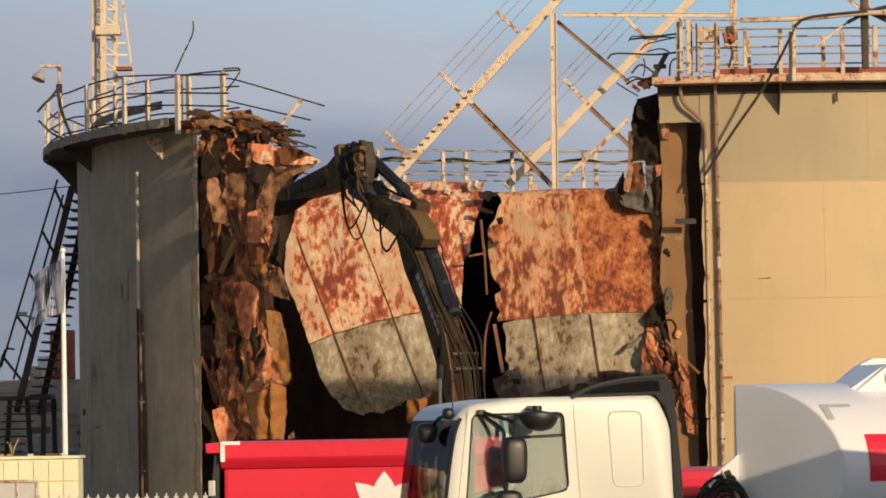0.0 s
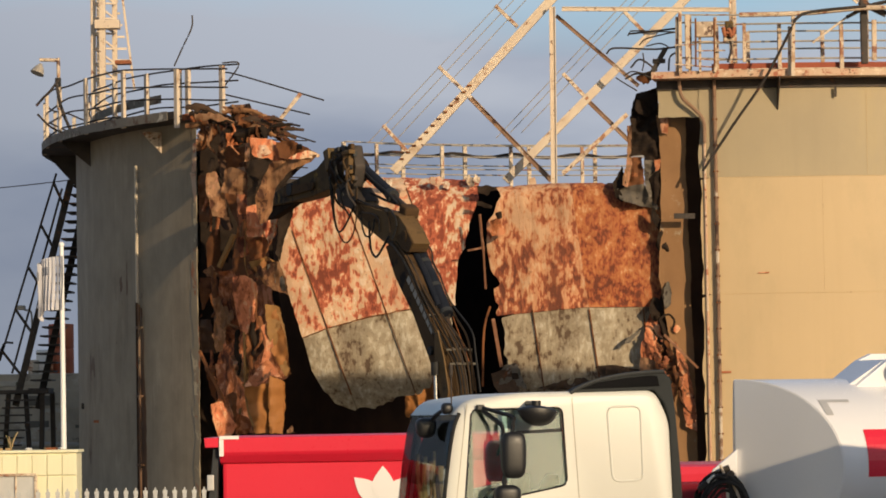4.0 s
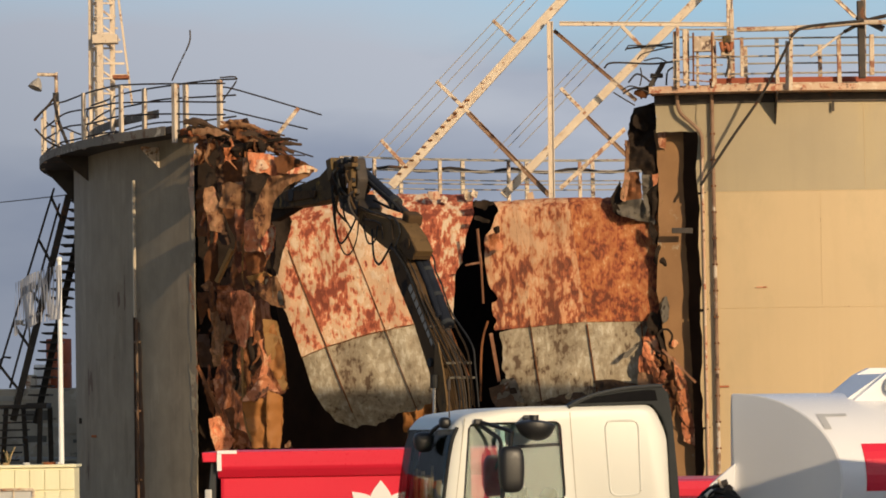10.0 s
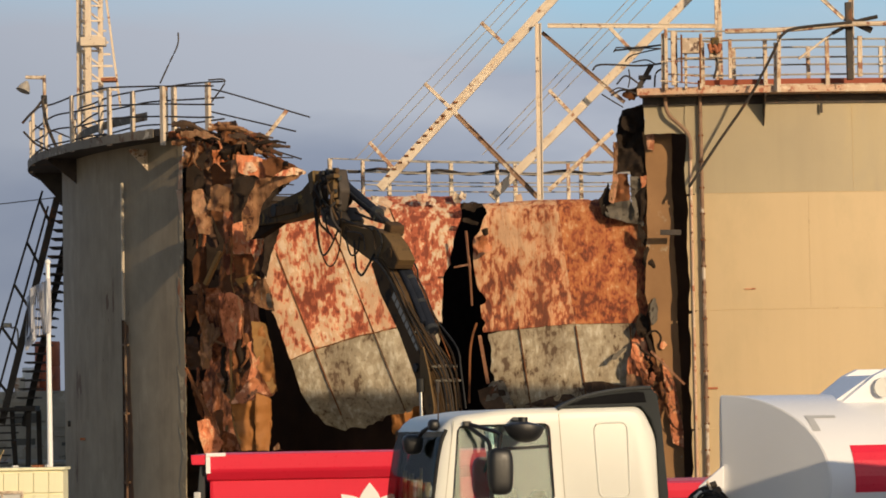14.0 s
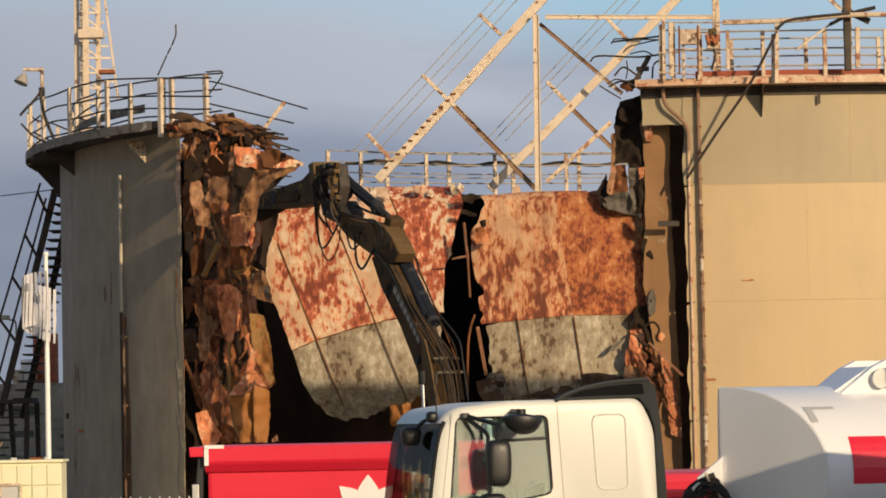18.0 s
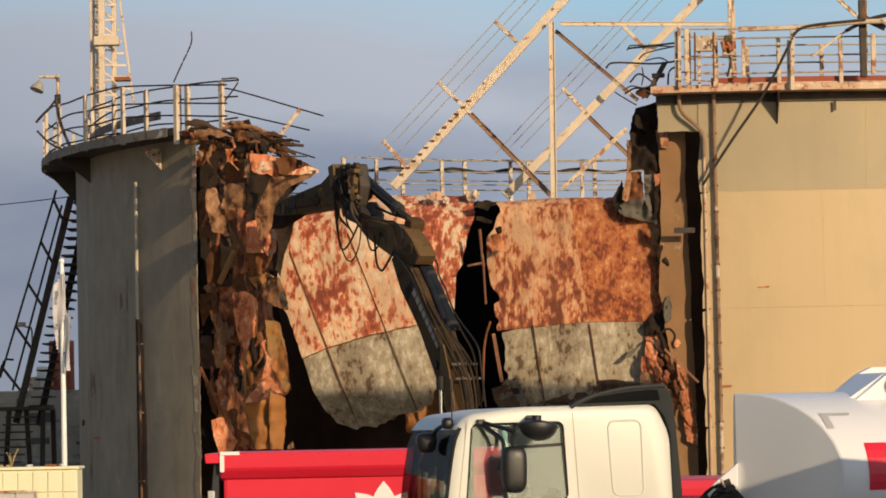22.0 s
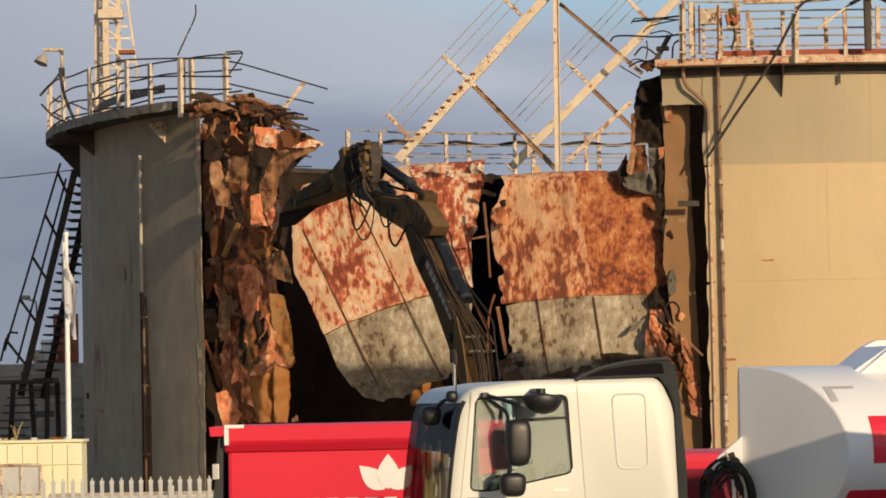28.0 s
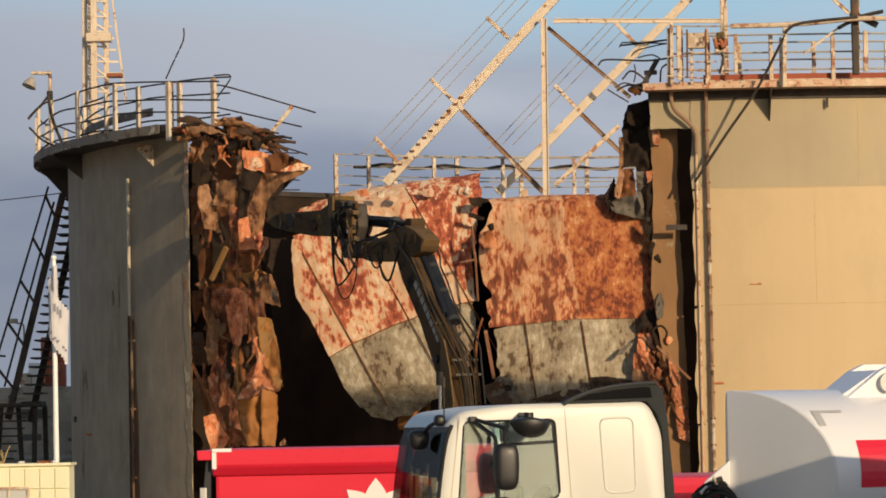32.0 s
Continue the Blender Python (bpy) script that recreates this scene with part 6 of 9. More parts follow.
Shape().tube([(7.079, 82.000, 12.067), (8.541, 82.000, 12.082), (9.871, 82.000, 12.178), (10.934, 82.000, 12.186)], 0.06, 8).make("top_pipe", m_spotted, gear, "rust-stained top pipe", smooth=True)
Shape().beam((10.026, 82.300, 12.733), (10.037, 82.300, 10.899), 0.16, 0.16).make("mast_post", m_steel, gear, "dark rusty post")
Shape().tube([(9.624, 82.200, 11.992), (10.163, 82.200, 12.250), (10.699, 82.200, 12.374)], 0.05, 6).make("hose", m_steel, gear, smooth=True)
Shape().beam((9.938, 82.300, 12.373), (10.570, 82.300, 12.053), 0.12, 0.14).make("arm", m_steel, gear)
Shape().beam((8.823, 82.300, 11.415), (9.636, 82.300, 12.003), 0.05, 0.05).make("brace", m_cream, gear)
# snapped cables and brackets at the corner
for i, pts in enumerate((((4.420, 83.000, 10.689), (4.718, 83.000, 10.819), (5.118, 83.000, 10.677)), ((3.988, 83.000, 11.304), (4.193, 83.000, 11.435), (5.133, 83.000, 11.392), (5.739, 83.000, 11.449)), ((4.559, 83.000, 10.957), (4.792, 83.000, 11.155), (5.189, 83.000, 10.878)),
                         ((5.458, 83.000, 10.874), (5.505, 83.000, 11.210), (5.736, 83.000, 11.341)), ((4.535, 83.000, 11.767), (5.007, 83.000, 11.812), (5.680, 83.000, 11.882)))):
    tagged(Shape().tube(pts, 0.025, 6).make("snapped_cable", m_steel, None, smooth=True), "dark snapped cable curling at the torn rim", "cable", "snapped cables")
for pts in (((4.495, 82.900, 11.710), (4.550, 82.900, 11.789), (4.672, 82.900, 11.827), (5.678, 82.900, 11.780)),
            ((4.772, 82.900, 11.489), (4.936, 82.900, 11.634), (5.476, 82.900, 11.757), (5.772, 82.900, 11.792)),
            ((4.380, 82.900, 10.756), (4.583, 82.900, 10.860), (4.851, 82.900, 10.814), (5.053, 82.900, 10.864)),
            ((4.191, 82.900, 10.719), (4.403, 82.900, 10.581), (4.694, 82.900, 10.400)),
            ((4.848, 82.900, 11.299), (4.870, 82.900, 11.083), (4.825, 82.900, 10.868)),
            ((4.932, 82.900, 11.459), (5.269, 82.900, 11.519), (5.495, 82.900, 11.407))):
    tagged(Shape().tube(pts, 0.018, 6).make("snapped_cable", m_steel, None, smooth=True), "dark snapped cable curling at the torn rim", "cable", "snapped cables")
torn_corner = thing("torn_bracket", (4.984, 83.000, 10.680), "twisted rusty bracket at the torn rim corner", "bracket")
scrap(4.984, 83.000, 10.707, 0.34, 0.22, m_insul, 10, 20, 10, 0.4, 61, torn_corner, name="plate")
scrap(4.849, 83.000, 10.682, 0.3, 0.16, m_brown, -10, -20, 10, 0.4, 62, torn_corner, name="plate")
Shape().beam((5.054, 83.000, 10.813), (5.402, 83.000, 11.414), 0.08, 0.12).make("bar", m_steel, torn_corner)
Shape().box((5.234, 83.000, 11.107), (0.3, 0.2, 0.1), 0.02).make("block", m_steel, torn_corner)

# ---- excavator ----
# It stands before the opening and reaches into it; its own x runs back along the arm.
digger = thing("excavator", (0.464, 75.000, 0), "muddy excavator with a long boom tearing at the tank", "excavator")
digger.rotation_euler = (0, 0, radians(-63.4))
for sy in (-1.3, 1.3):
    tr = Shape().prism([(-2.3, 0.25), (-1.95, 0.0), (1.95, 0.0), (2.3, 0.25), (2.35, 0.6), (2.1, 0.95), (-2.1, 0.95), (-2.35, 0.6)], sy - 0.3, sy + 0.3, 0.05).make("track", m_black, digger, "muddy black crawler track", local=True)
    for k in range(-8, 9):
        Shape().box((0.25 * k, sy, 0.965), (0.1, 0.62, 0.05), 0.01).make("track_shoe", m_steel, tr, local=True)
Shape().box((0.4, 0, 0.95), (2.2, 2.2, 0.35), 0.05).make("undercarriage", m_boom, digger, local=True)
Shape().box((1.9, 0, 1.75), (3.4, 2.7, 1.2), 0.12).make("house", m_boom, digger, "brown engine house", local=True)
Shape().box((3.8, 0, 1.7), (0.7, 2.6, 1.3), 0.2).make("counterweight", m_steel, digger, local=True)
cabx = Shape().box((0.7, -0.9, 2.1), (1.5, 0.85, 1.5), 0.1).make("operator_cab", m_boom, digger, local=True)
Shape().box((-0.07, -0.9, 2.3), (0.03, 0.7, 0.9), 0.01).make("cab_window", m_screen, cabx, local=True)

FOOT, ELB, HEADP = Vector((-0.000, 0, 2.600)), Vector((-2.189, 0, 6.930)), Vector((-5.173, 0, 8.255))


def strip(points, halves):
    """An outline round a line of (x, z) points with half widths."""
    left, right = [], []
    for k, (p, h) in enumerate(zip(points, halves)):
        a, b = Vector(points[max(k - 1, 0)]), Vector(points[min(k + 1, len(points) - 1)])
        n = Vector((-(b - a).y, (b - a).x)).normalized()
        left.append(tuple(Vector(p) + n * h))
        right.append(tuple(Vector(p) - n * h))
    return left + right[::-1]


def limb(shape, name, material, origin, label):
    shape.v = [(x - origin.x, y - origin.y, z - origin.z) for x, y, z in shape.v]
    ob = shape.make(name, material, digger, label, local=True)
    ob.location = origin
    return ob


def slab(outline, y0, y1, bevel=0.03):
    return Shape().prism(outline, y0, y1, bevel)


boom = limb(slab([(-3.110, 6.627), (-2.677, 5.931), (-1.806, 5.028), (-1.070, 4.020), (-0.690, 3.400), (-0.300, 2.560), (0.090, 2.552), (-0.360, 3.395), (-0.710, 4.270),
                  (-0.990, 4.820), (-1.330, 5.370), (-1.680, 5.870), (-2.250, 6.450), (-2.640, 6.720)], -0.28, 0.24, 0.015), "boom", m_boom, FOOT, "muddy brown boom")
stick = limb(slab([(-5.647, 7.921), (-5.471, 7.703), (-4.992, 7.545), (-4.406, 7.178), (-3.248, 6.710), (-2.640, 6.520), (-2.000, 6.420), (-1.741, 6.607), (-2.093, 6.960),
                   (-2.500, 7.250), (-2.900, 7.360), (-3.500, 7.440), (-4.300, 7.600), (-5.099, 7.886)], -0.24, 0.16, 0.015), "stick", m_knuckle, ELB, "muddy tan-brown stick")
tool = limb(slab([(-9.900, 8.080), (-9.469, 8.270), (-8.802, 8.380), (-6.864, 8.600), (-6.420, 8.780), (-6.250, 8.900), (-5.750, 8.900), (-5.700, 7.980), (-5.947, 8.060), (-7.204, 7.968), (-8.656, 7.960), (-9.400, 7.980)], -0.22, 0.22),
            "shear", m_shear, HEADP, "dark worn steel shear")


def under(shape, name, material, parent, label="", smooth=False):
    """A sub-part given in the machine's space at its first stance."""
    origin = {"boom": FOOT, "stick": ELB, "shear": HEADP}[parent.name]
    shape.v = [(x - origin.x, y - origin.y, z - origin.z) for x, y, z in shape.v]
    return shape.make(name, material, parent, label, smooth, local=True)


# boom: cylinders, pipes and hoses along its back
under(Shape().tube([(-2.350, 0.130, 6.520), (-1.760, 0.130, 5.930), (-0.960, 0.130, 4.980)], 0.135, 14), "cylinder", m_cyl, boom, "blue-black hydraulic cylinder", True)
under(Shape().tube([(-2.350, 0.000, 6.560), (-1.760, 0.000, 5.990), (-1.100, 0.000, 5.180)], 0.075, 12), "cylinder", m_cyl, boom, "blue-black hydraulic cylinder", True)
under(Shape().tube([(-1.068, 0.150, 4.960), (-0.600, 0.150, 4.250), (-0.300, 0.150, 3.400)], 0.06, 12), "cylinder_rod", m_steel, boom, "", True)
for q, r in (((-2.00, 0.13, 6.17), 0.155), ((-1.50, 0.13, 5.62), 0.15), ((-1.00, 0.13, 5.03), 0.16)):
    d = Vector((0.62, 0, -0.74)) * 0.05
    under(Shape().tube([Vector(q) - d, Vector(q) + d], r, 14), "cylinder_band", m_trim, boom, "", True)
under(Shape().box((-2.36, 0.05, 6.52), (0.34, 0.46, 0.22), 0.04, Matrix.Rotation(0.87, 4, "Y")), "cylinder_mount", m_boom, boom)
RH = random.Random(8)
for k in range(9):
    f = k / 8
    w = lambda a: RH.uniform(-a, a)
    pts = [(-2.80 + 0.15 * f + w(0.04), -0.30 + 0.12 * f, 6.70 + w(0.03)), (-2.10 + 0.08 * f + w(0.05), -0.30 + 0.16 * f, 6.19 + w(0.05)), (-1.27 + 0.08 * f + w(0.06), -0.30 + 0.22 * f, 5.30 + w(0.06)),
           (-0.60 + 0.12 * f + w(0.07), -0.24 + 0.46 * f, 4.44 + w(0.08)), (-0.22 + 0.06 * f + w(0.05), -0.10 + 0.40 * f, 3.78 + w(0.05)), (0.02 + w(0.05), -0.08 + 0.38 * f, 2.60)]
    under(Shape().tube(pts, RH.choice((0.014, 0.018, 0.024)), 6), "hose", (m_hose, m_black, m_boom, m_black, m_hose, m_steel)[k % 6], boom, "", True)
for r, pts in ((0.022, [(-2.547, 0.300, 6.865), (-2.001, 0.300, 6.462), (-1.928, 0.300, 6.210), (-1.607, 0.300, 5.886), (-1.477, 0.300, 5.695), (-1.084, 0.300, 5.248), (-0.165, 0.300, 4.608), (0.002, 0.300, 4.118), (0.180, 0.300, 3.269)]),
               (0.026, [(-2.40, 0.260, 6.760), (-1.95, 0.280, 6.080), (-1.50, 0.280, 5.580), (-0.80, 0.280, 4.900), (-0.260, 0.280, 4.350), (-0.060, 0.280, 3.300)]),
               (0.024, [(-2.97, -0.290, 6.740), (-2.55, -0.330, 6.560), (-2.077, -0.300, 6.150), (-1.500, -0.295, 5.480), (-0.760, -0.295, 4.560), (-0.420, -0.295, 3.800)])):
    under(Shape().tube(pts, r, 6), "hose", m_black if r < 0.026 else m_hose, boom, "", True)
for a in ((-0.24, 0.10, 3.89), (-0.40, 0.10, 4.20), (-1.02, 0.02, 4.98)):
    under(Shape().box(a, (0.07, 0.62, 0.05), 0.01), "pipe_clamp", m_clamp, boom, "dusty steel pipe clamp")
    for yy in (-0.16, 0.0, 0.16):
        under(Shape().tube([Vector(a) + Vector((0.02, yy, 0.02)), Vector(a) + Vector((0.07, yy, 0.02))], 0.03, 8), "clamp_bolt", m_steel, boom)
under(slab([(-0.700, 4.560), (-0.560, 4.640), (-0.300, 4.050), (-0.100, 3.300), (-0.250, 2.900), (-0.560, 3.350), (-0.720, 3.980)], -0.325, -0.285, 0.008), "side_guard", m_knuckle, boom, "rusty brown guard plate")
under(Shape().tube([(-0.938, -0.34, 4.206), (-0.938, -0.27, 4.206)], 0.10, 14), "pivot_pin", m_black, boom, "", True)
under(Shape().tube([(-0.62, -0.36, 3.68), (-0.62, -0.36, 2.70)], 0.045, 10), "lift_rod", m_chrome, boom, "bright cylinder rod", True)
under(Shape().tube([(-0.62, -0.36, 3.95), (-0.62, -0.36, 3.66)], 0.10, 12), "rod_eye", m_black, boom, "", True)
# lettering on the boom's side: plain bars
la, lb = Vector((-2.044, -0.284, 5.879)), Vector((-0.850, -0.284, 4.600))
ang = math.atan2(lb.z - la.z, lb.x - la.x)
for i in range(8):
    q = la.lerp(lb, (i + 0.5) / 8)
    under(Shape().box(q, (0.17, 0.006, 0.15), 0.0, Matrix.Rotation(-ang, 4, "Y")), "letter_bar", m_letter, boom)
# stick: cylinder, knuckle, hanging hoses
under(Shape().tube([(-5.30, 0.150, 8.560), (-5.00, 0.150, 8.440), (-3.637, 0.150, 7.800)], 0.125, 14), "cylinder", m_cyl, stick, "blue-black hydraulic cylinder", True)
under(Shape().tube([(-3.70, 0.150, 7.830), (-3.54, 0.150, 7.755)], 0.15, 14), "cylinder_band", m_trim, stick, "", True)
under(Shape().tube([(-3.637, 0.150, 7.800), (-2.703, 0.150, 7.380)], 0.065, 12), "cylinder_rod", m_steel, stick, "", True)
under(Shape().tube([(-4.90, 0.02, 8.44), (-4.20, 0.00, 8.12), (-3.50, 0.02, 7.80), (-3.10, 0.05, 7.55)], 0.03, 8), "feed_pipe", m_black, stick, "", True)
under(Shape().box((-2.70, 0.12, 7.37), (0.36, 0.36, 0.26), 0.06, Matrix.Rotation(0.4, 4, "Y")), "rod_eye", m_boom, stick)
under(slab([(-2.093, 6.950), (-1.780, 6.620), (-1.95, 6.43), (-2.35, 6.52), (-2.62, 6.80)], -0.262, 0.17, 0.012), "knuckle", m_boom, stick, "worn dark brown knuckle cheek")
for sy in (-0.25, 0.17):
    under(Shape().tube([ELB + Vector((0, sy - 0.03, -0.14)), ELB + Vector((0, sy + 0.03, -0.14))], 0.13, 16), "pin", m_boom, stick, "", True)
under(slab([(-5.70, 8.05), (-5.60, 7.76), (-5.20, 7.62), (-4.70, 7.50), (-4.55, 7.72), (-4.95, 8.05)], -0.29, 0.29, 0.03), "yoke", m_steel, stick)
under(slab([(-4.50, 7.42), (-4.10, 7.22), (-3.55, 7.16), (-3.50, 7.28), (-4.05, 7.40), (-4.42, 7.58)], -0.262, -0.24, 0.006), "stiffener", m_boom, stick)
for k, pts in enumerate((((-4.70, -0.27, 7.78), (-4.20, -0.29, 7.66), (-3.55, -0.29, 7.50), (-2.90, -0.27, 7.42), (-2.55, -0.26, 7.10), (-2.70, -0.30, 6.75)), ((-4.65, -0.26, 7.70), (-4.00, -0.30, 7.58), (-3.30, -0.30, 7.46), (-2.95, -0.28, 7.30), (-2.80, -0.30, 6.90)),
                         ((-4.62, 0.10, 7.90), (-3.90, 0.10, 7.70), (-3.10, 0.12, 7.52), (-2.60, 0.12, 7.34)), ((-4.30, -0.27, 7.44), (-3.70, -0.28, 7.36), (-3.45, -0.28, 7.24), (-3.40, -0.28, 6.95)))):
    under(Shape().tube(pts, (0.024, 0.02, 0.03, 0.02)[k], 6), "hose", (m_black, m_hose, m_black, m_steel)[k], stick, "", True)
under(Shape().box((-3.02, -0.27, 7.40), (0.20, 0.05, 0.07), 0.012), "hose_clamp", m_clamp, stick)
under(Shape().tube([(-4.337, -0.300, 7.300), (-4.111, -0.300, 6.907), (-3.757, -0.300, 6.926), (-3.60, -0.300, 7.250)], 0.022, 6), "hose", m_black, stick, "", True)
under(Shape().tube([(-3.90, -0.300, 7.200), (-3.828, -0.300, 6.613), (-3.630, -0.300, 6.414), (-3.424, -0.300, 6.442), (-2.888, -0.300, 6.816)], 0.028, 6), "hose", m_black, stick, "", True)
# head of the tool: rotator, collar, valve block, hoses that hang from it
under(Shape().tube([(-5.86, -0.05, 8.44), (-5.72, -0.05, 8.43), (-5.50, -0.05, 8.40), (-5.10, -0.05, 8.36)], [0.34, 0.42, 0.42, 0.36], 20), "rotator", m_soot_and_shade, tool, "dark rotator head", True)
under(slab([(-5.55, 8.88), (-4.75, 8.90), (-4.60, 8.40), (-4.75, 7.95), (-5.20, 7.80), (-5.62, 7.98)], -0.29, -0.02, 0.05), "mounting_bracket", m_steel, tool)
under(slab([(-6.36, 8.93), (-6.08, 8.99), (-6.02, 8.52), (-6.22, 8.44)], -0.285, 0.285, 0.02), "collar", m_machine, tool, "yellow collar")
under(Shape().box((-4.85, -0.36, 8.46), (0.34, 0.12, 0.46), 0.04), "valve_block", m_knuckle, tool, "dusty tan valve block")
under(Shape().box((-4.72, -0.40, 8.72), (0.42, 0.16, 0.10), 0.03), "valve_cover", m_knuckle, tool)
under(Shape().tube([(-4.85, -0.44, 8.27), (-4.85, -0.40, 8.27)], 0.05, 12), "coupling", m_chrome, tool, "bright hose coupling", True)
for dx, dz in ((-0.30, 0.30), (-0.45, 0.05), (-0.35, -0.25), (0.18, 0.28), (0.22, 0.0), (0.05, -0.42), (-0.62, 0.30), (-0.70, -0.05), (0.30, -0.25)):
    q = Vector((-4.90 + dx, -0.34, 8.38 + dz))
    under(Shape().tube([q, q + Vector((0, -0.07, 0.0))], RH.uniform(0.04, 0.07), 10), "coupling", RH.choice((m_black, m_machine, m_steel, m_knuckle)), tool, "", True)
    under(Shape().tube([q + Vector((0, -0.06, 0)), q + Vector((RH.uniform(-0.1, 0.1), -0.16, -0.12)), q + Vector((RH.uniform(-0.15, 0.2), -0.12, -0.40)), q + Vector((RH.uniform(-0.1, 0.3), -0.02, -0.66))], RH.choice((0.022, 0.03)), 6), "hose", RH.choice((m_black, m_black, m_steel, m_boom)), tool, "", True)
for i in range(12):
    q = Vector((-4.95, -0.33, 8.42)) + Vector((RH.uniform(-0.7, 0.4), RH.uniform(-0.06, 0.04), RH.uniform(-0.45, 0.5)))
    under(Shape().box(q, (RH.uniform(0.08, 0.22), 0.10, RH.uniform(0.06, 0.14)), 0.02, Matrix.Rotation(RH.uniform(-0.4, 0.4), 4, "Y")), "fitting", RH.choice((m_black, m_trim, m_boom, m_steel)), tool)
under(Shape().tube([(-5.973, -0.300, 8.084), (-5.860, -0.300, 7.500), (-5.640, -0.300, 7.023), (-5.250, -0.300, 7.090), (-4.687, -0.300, 7.560), (-4.60, -0.280, 7.95)], 0.024, 6), "hose", m_black, tool, "", True)
under(Shape().tube([(-5.880, -0.280, 8.050), (-5.760, -0.300, 7.300), (-5.400, -0.300, 6.780), (-4.980, -0.300, 6.760), (-4.640, -0.300, 7.162), (-4.58, -0.280, 7.90)], 0.018, 6), "hose", m_hose, tool, "", True)
under(slab([(-10.20, 8.06), (-9.400, 8.050), (-8.656, 8.000), (-8.300, 7.960), (-9.000, 7.820), (-9.700, 7.700), (-10.30, 7.720)], -0.13, 0.08, 0.02), "jaw", m_soot_and_shade, tool, "worn lower jaw")
under(Shape().tube([(-8.30, -0.30, 8.25), (-8.30, -0.20, 8.25)], 0.15, 16), "pivot_pin", m_black, tool, "", True)
under(slab([(-8.7, 8.10), (-7.0, 8.12), (-6.9, 8.28), (-8.6, 8.36)], -0.285, -0.26, 0.006), "side_rib", m_boom, tool)


# ---- lorries ----
def carve(shape, cutters):
    """The shape with the cutters taken out of it."""
    me = bpy.data.meshes.new("carved")
    me.from_pydata(shape.v, [], shape.f)
    ob = new("carved", me)
    tools = []
    for c in cutters:
        cm = bpy.data.meshes.new("cutter")
        cm.from_pydata(c.v, [], c.f)
        co = new("cutter", cm)
        md = ob.modifiers.new("cut", "BOOLEAN")
        md.operation, md.object, md.solver = "DIFFERENCE", co, "EXACT"
        tools.append(co)
    bpy.context.view_layer.update()
    done = ob.evaluated_get(bpy.context.evaluated_depsgraph_get()).to_mesh()
    out = Shape()
    out.v, out.f = [v.co[:] for v in done.vertices], [tuple(p.vertices) for p in done.polygons]
    for o in [ob] + tools:
        d = o.data
        bpy.data.objects.remove(o)
        bpy.data.meshes.remove(d)
    return out


lorry = thing("tanker_tractor", (0.053, 30.000, 2.412), "white lorry tractor unit with a dark roof fairing", "lorry")
lorry.location.z = 0
lorry.rotation_euler = (0, 0, radians(11))
to_cab = (Matrix.Translation(lorry.location) @ Matrix.Rotation(radians(11), 4, "Z")).inverted()


def rounded(pts, r, n=4):
    """The outline with every corner rounded by about r."""
    out = []
    for i, p in enumerate(pts):
        p, a, b = Vector(p), Vector(pts[i - 1]), Vector(pts[(i + 1) % len(pts)])
        q0 = p + (a - p).normalized() * min(r, (a - p).length * 0.45)
        q1 = p + (b - p).normalized() * min(r, (b - p).length * 0.45)
        for k in range(n + 1):
            t = k / n
            out.append(tuple(q0 * (1 - t) ** 2 + p * 2 * t * (1 - t) + q1 * t * t))
    return out


CW, RN, RF = 2.3, 0.13, 0.32        # width of the cab, rounding of its front corners
side = rounded([(-0.138, 1.933), (-0.055, 2.606), (0.003, 2.817), (0.130, 2.960), (0.616, 3.014), (1.807, 3.021), (1.932, 2.759), (1.962, 1.880), (1.95, 1.0), (-0.16, 1.0)], 0.10)
win = rounded([(0.177, 2.872), (0.976, 2.880), (1.012, 2.214), (0.289, 2.072), (0.111, 2.076)], 0.06)


def front_set(y):
    """How far the front stands back at y, from its rounded corners."""
    back = 0.0
    if y < RN:
        back = RN - math.sqrt(max(0.0, RN * RN - (RN - y) ** 2))
    if y > CW - RF:
        back = RF - math.sqrt(max(0.0, RF * RF - (y - CW + RF) ** 2))
    return back


def edge_set(y, r=0.06):
    q = min(y, CW - y)
    return r - math.sqrt(r * r - (r - q) ** 2) if q < r else 0.0


body = Shape()
ys = [0, 0.006, 0.018, 0.035, 0.06, 0.09, 0.13, 0.6, 1.2, 1.7, 1.98, 2.06, 2.14, 2.2, 2.24, 2.265, 2.282, 2.294, CW]
ns, zmid, xmid = len(side), 2.0, 1.0
for y in ys:
    for x, z in side:
        k = max(0.0, min(1.0, (0.5 - x) / 0.4))
        e = edge_set(y)
        body.v.append((x + front_set(y) * k - e * (0 if x < 0.5 else 1), y, z - e * (1 if z > 2.5 else 0)))
for i in range(len(ys) - 1):
    body.f += [(i * ns + j, (i + 1) * ns + j, (i + 1) * ns + (j + 1) % ns, i * ns + (j + 1) % ns) for j in range(ns)]
body.f += [tuple(reversed(range(ns))), tuple((len(ys) - 1) * ns + j for j in range(ns))]
bb = bmesh.new()
vv = [bb.verts.new(p) for p in body.v]
for f in body.f:
    bb.faces.new([vv[i] for i in f])
bmesh.ops.recalc_face_normals(bb, faces=bb.faces[:])
body = Shape().bm(bb)
room = Shape().prism([(0.10, 1.35), (1.0, 1.35), (1.02, 2.90), (0.26, 2.90), (0.14, 2.5)], 0.08, CW - 0.08)
hole = Shape().prism(win, -0.5, 3.0)
front = Shape().prism([(-0.6, 1.86), (0.22, 1.86), (0.28, 2.83), (-0.6, 2.83)], 0.035, CW - 0.06)
cab = carve(body, [room, hole, front]).make("cab", m_white, lorry, "white painted cab", smooth=True, local=True)
zc = sum(z for x, z in win) / len(win)
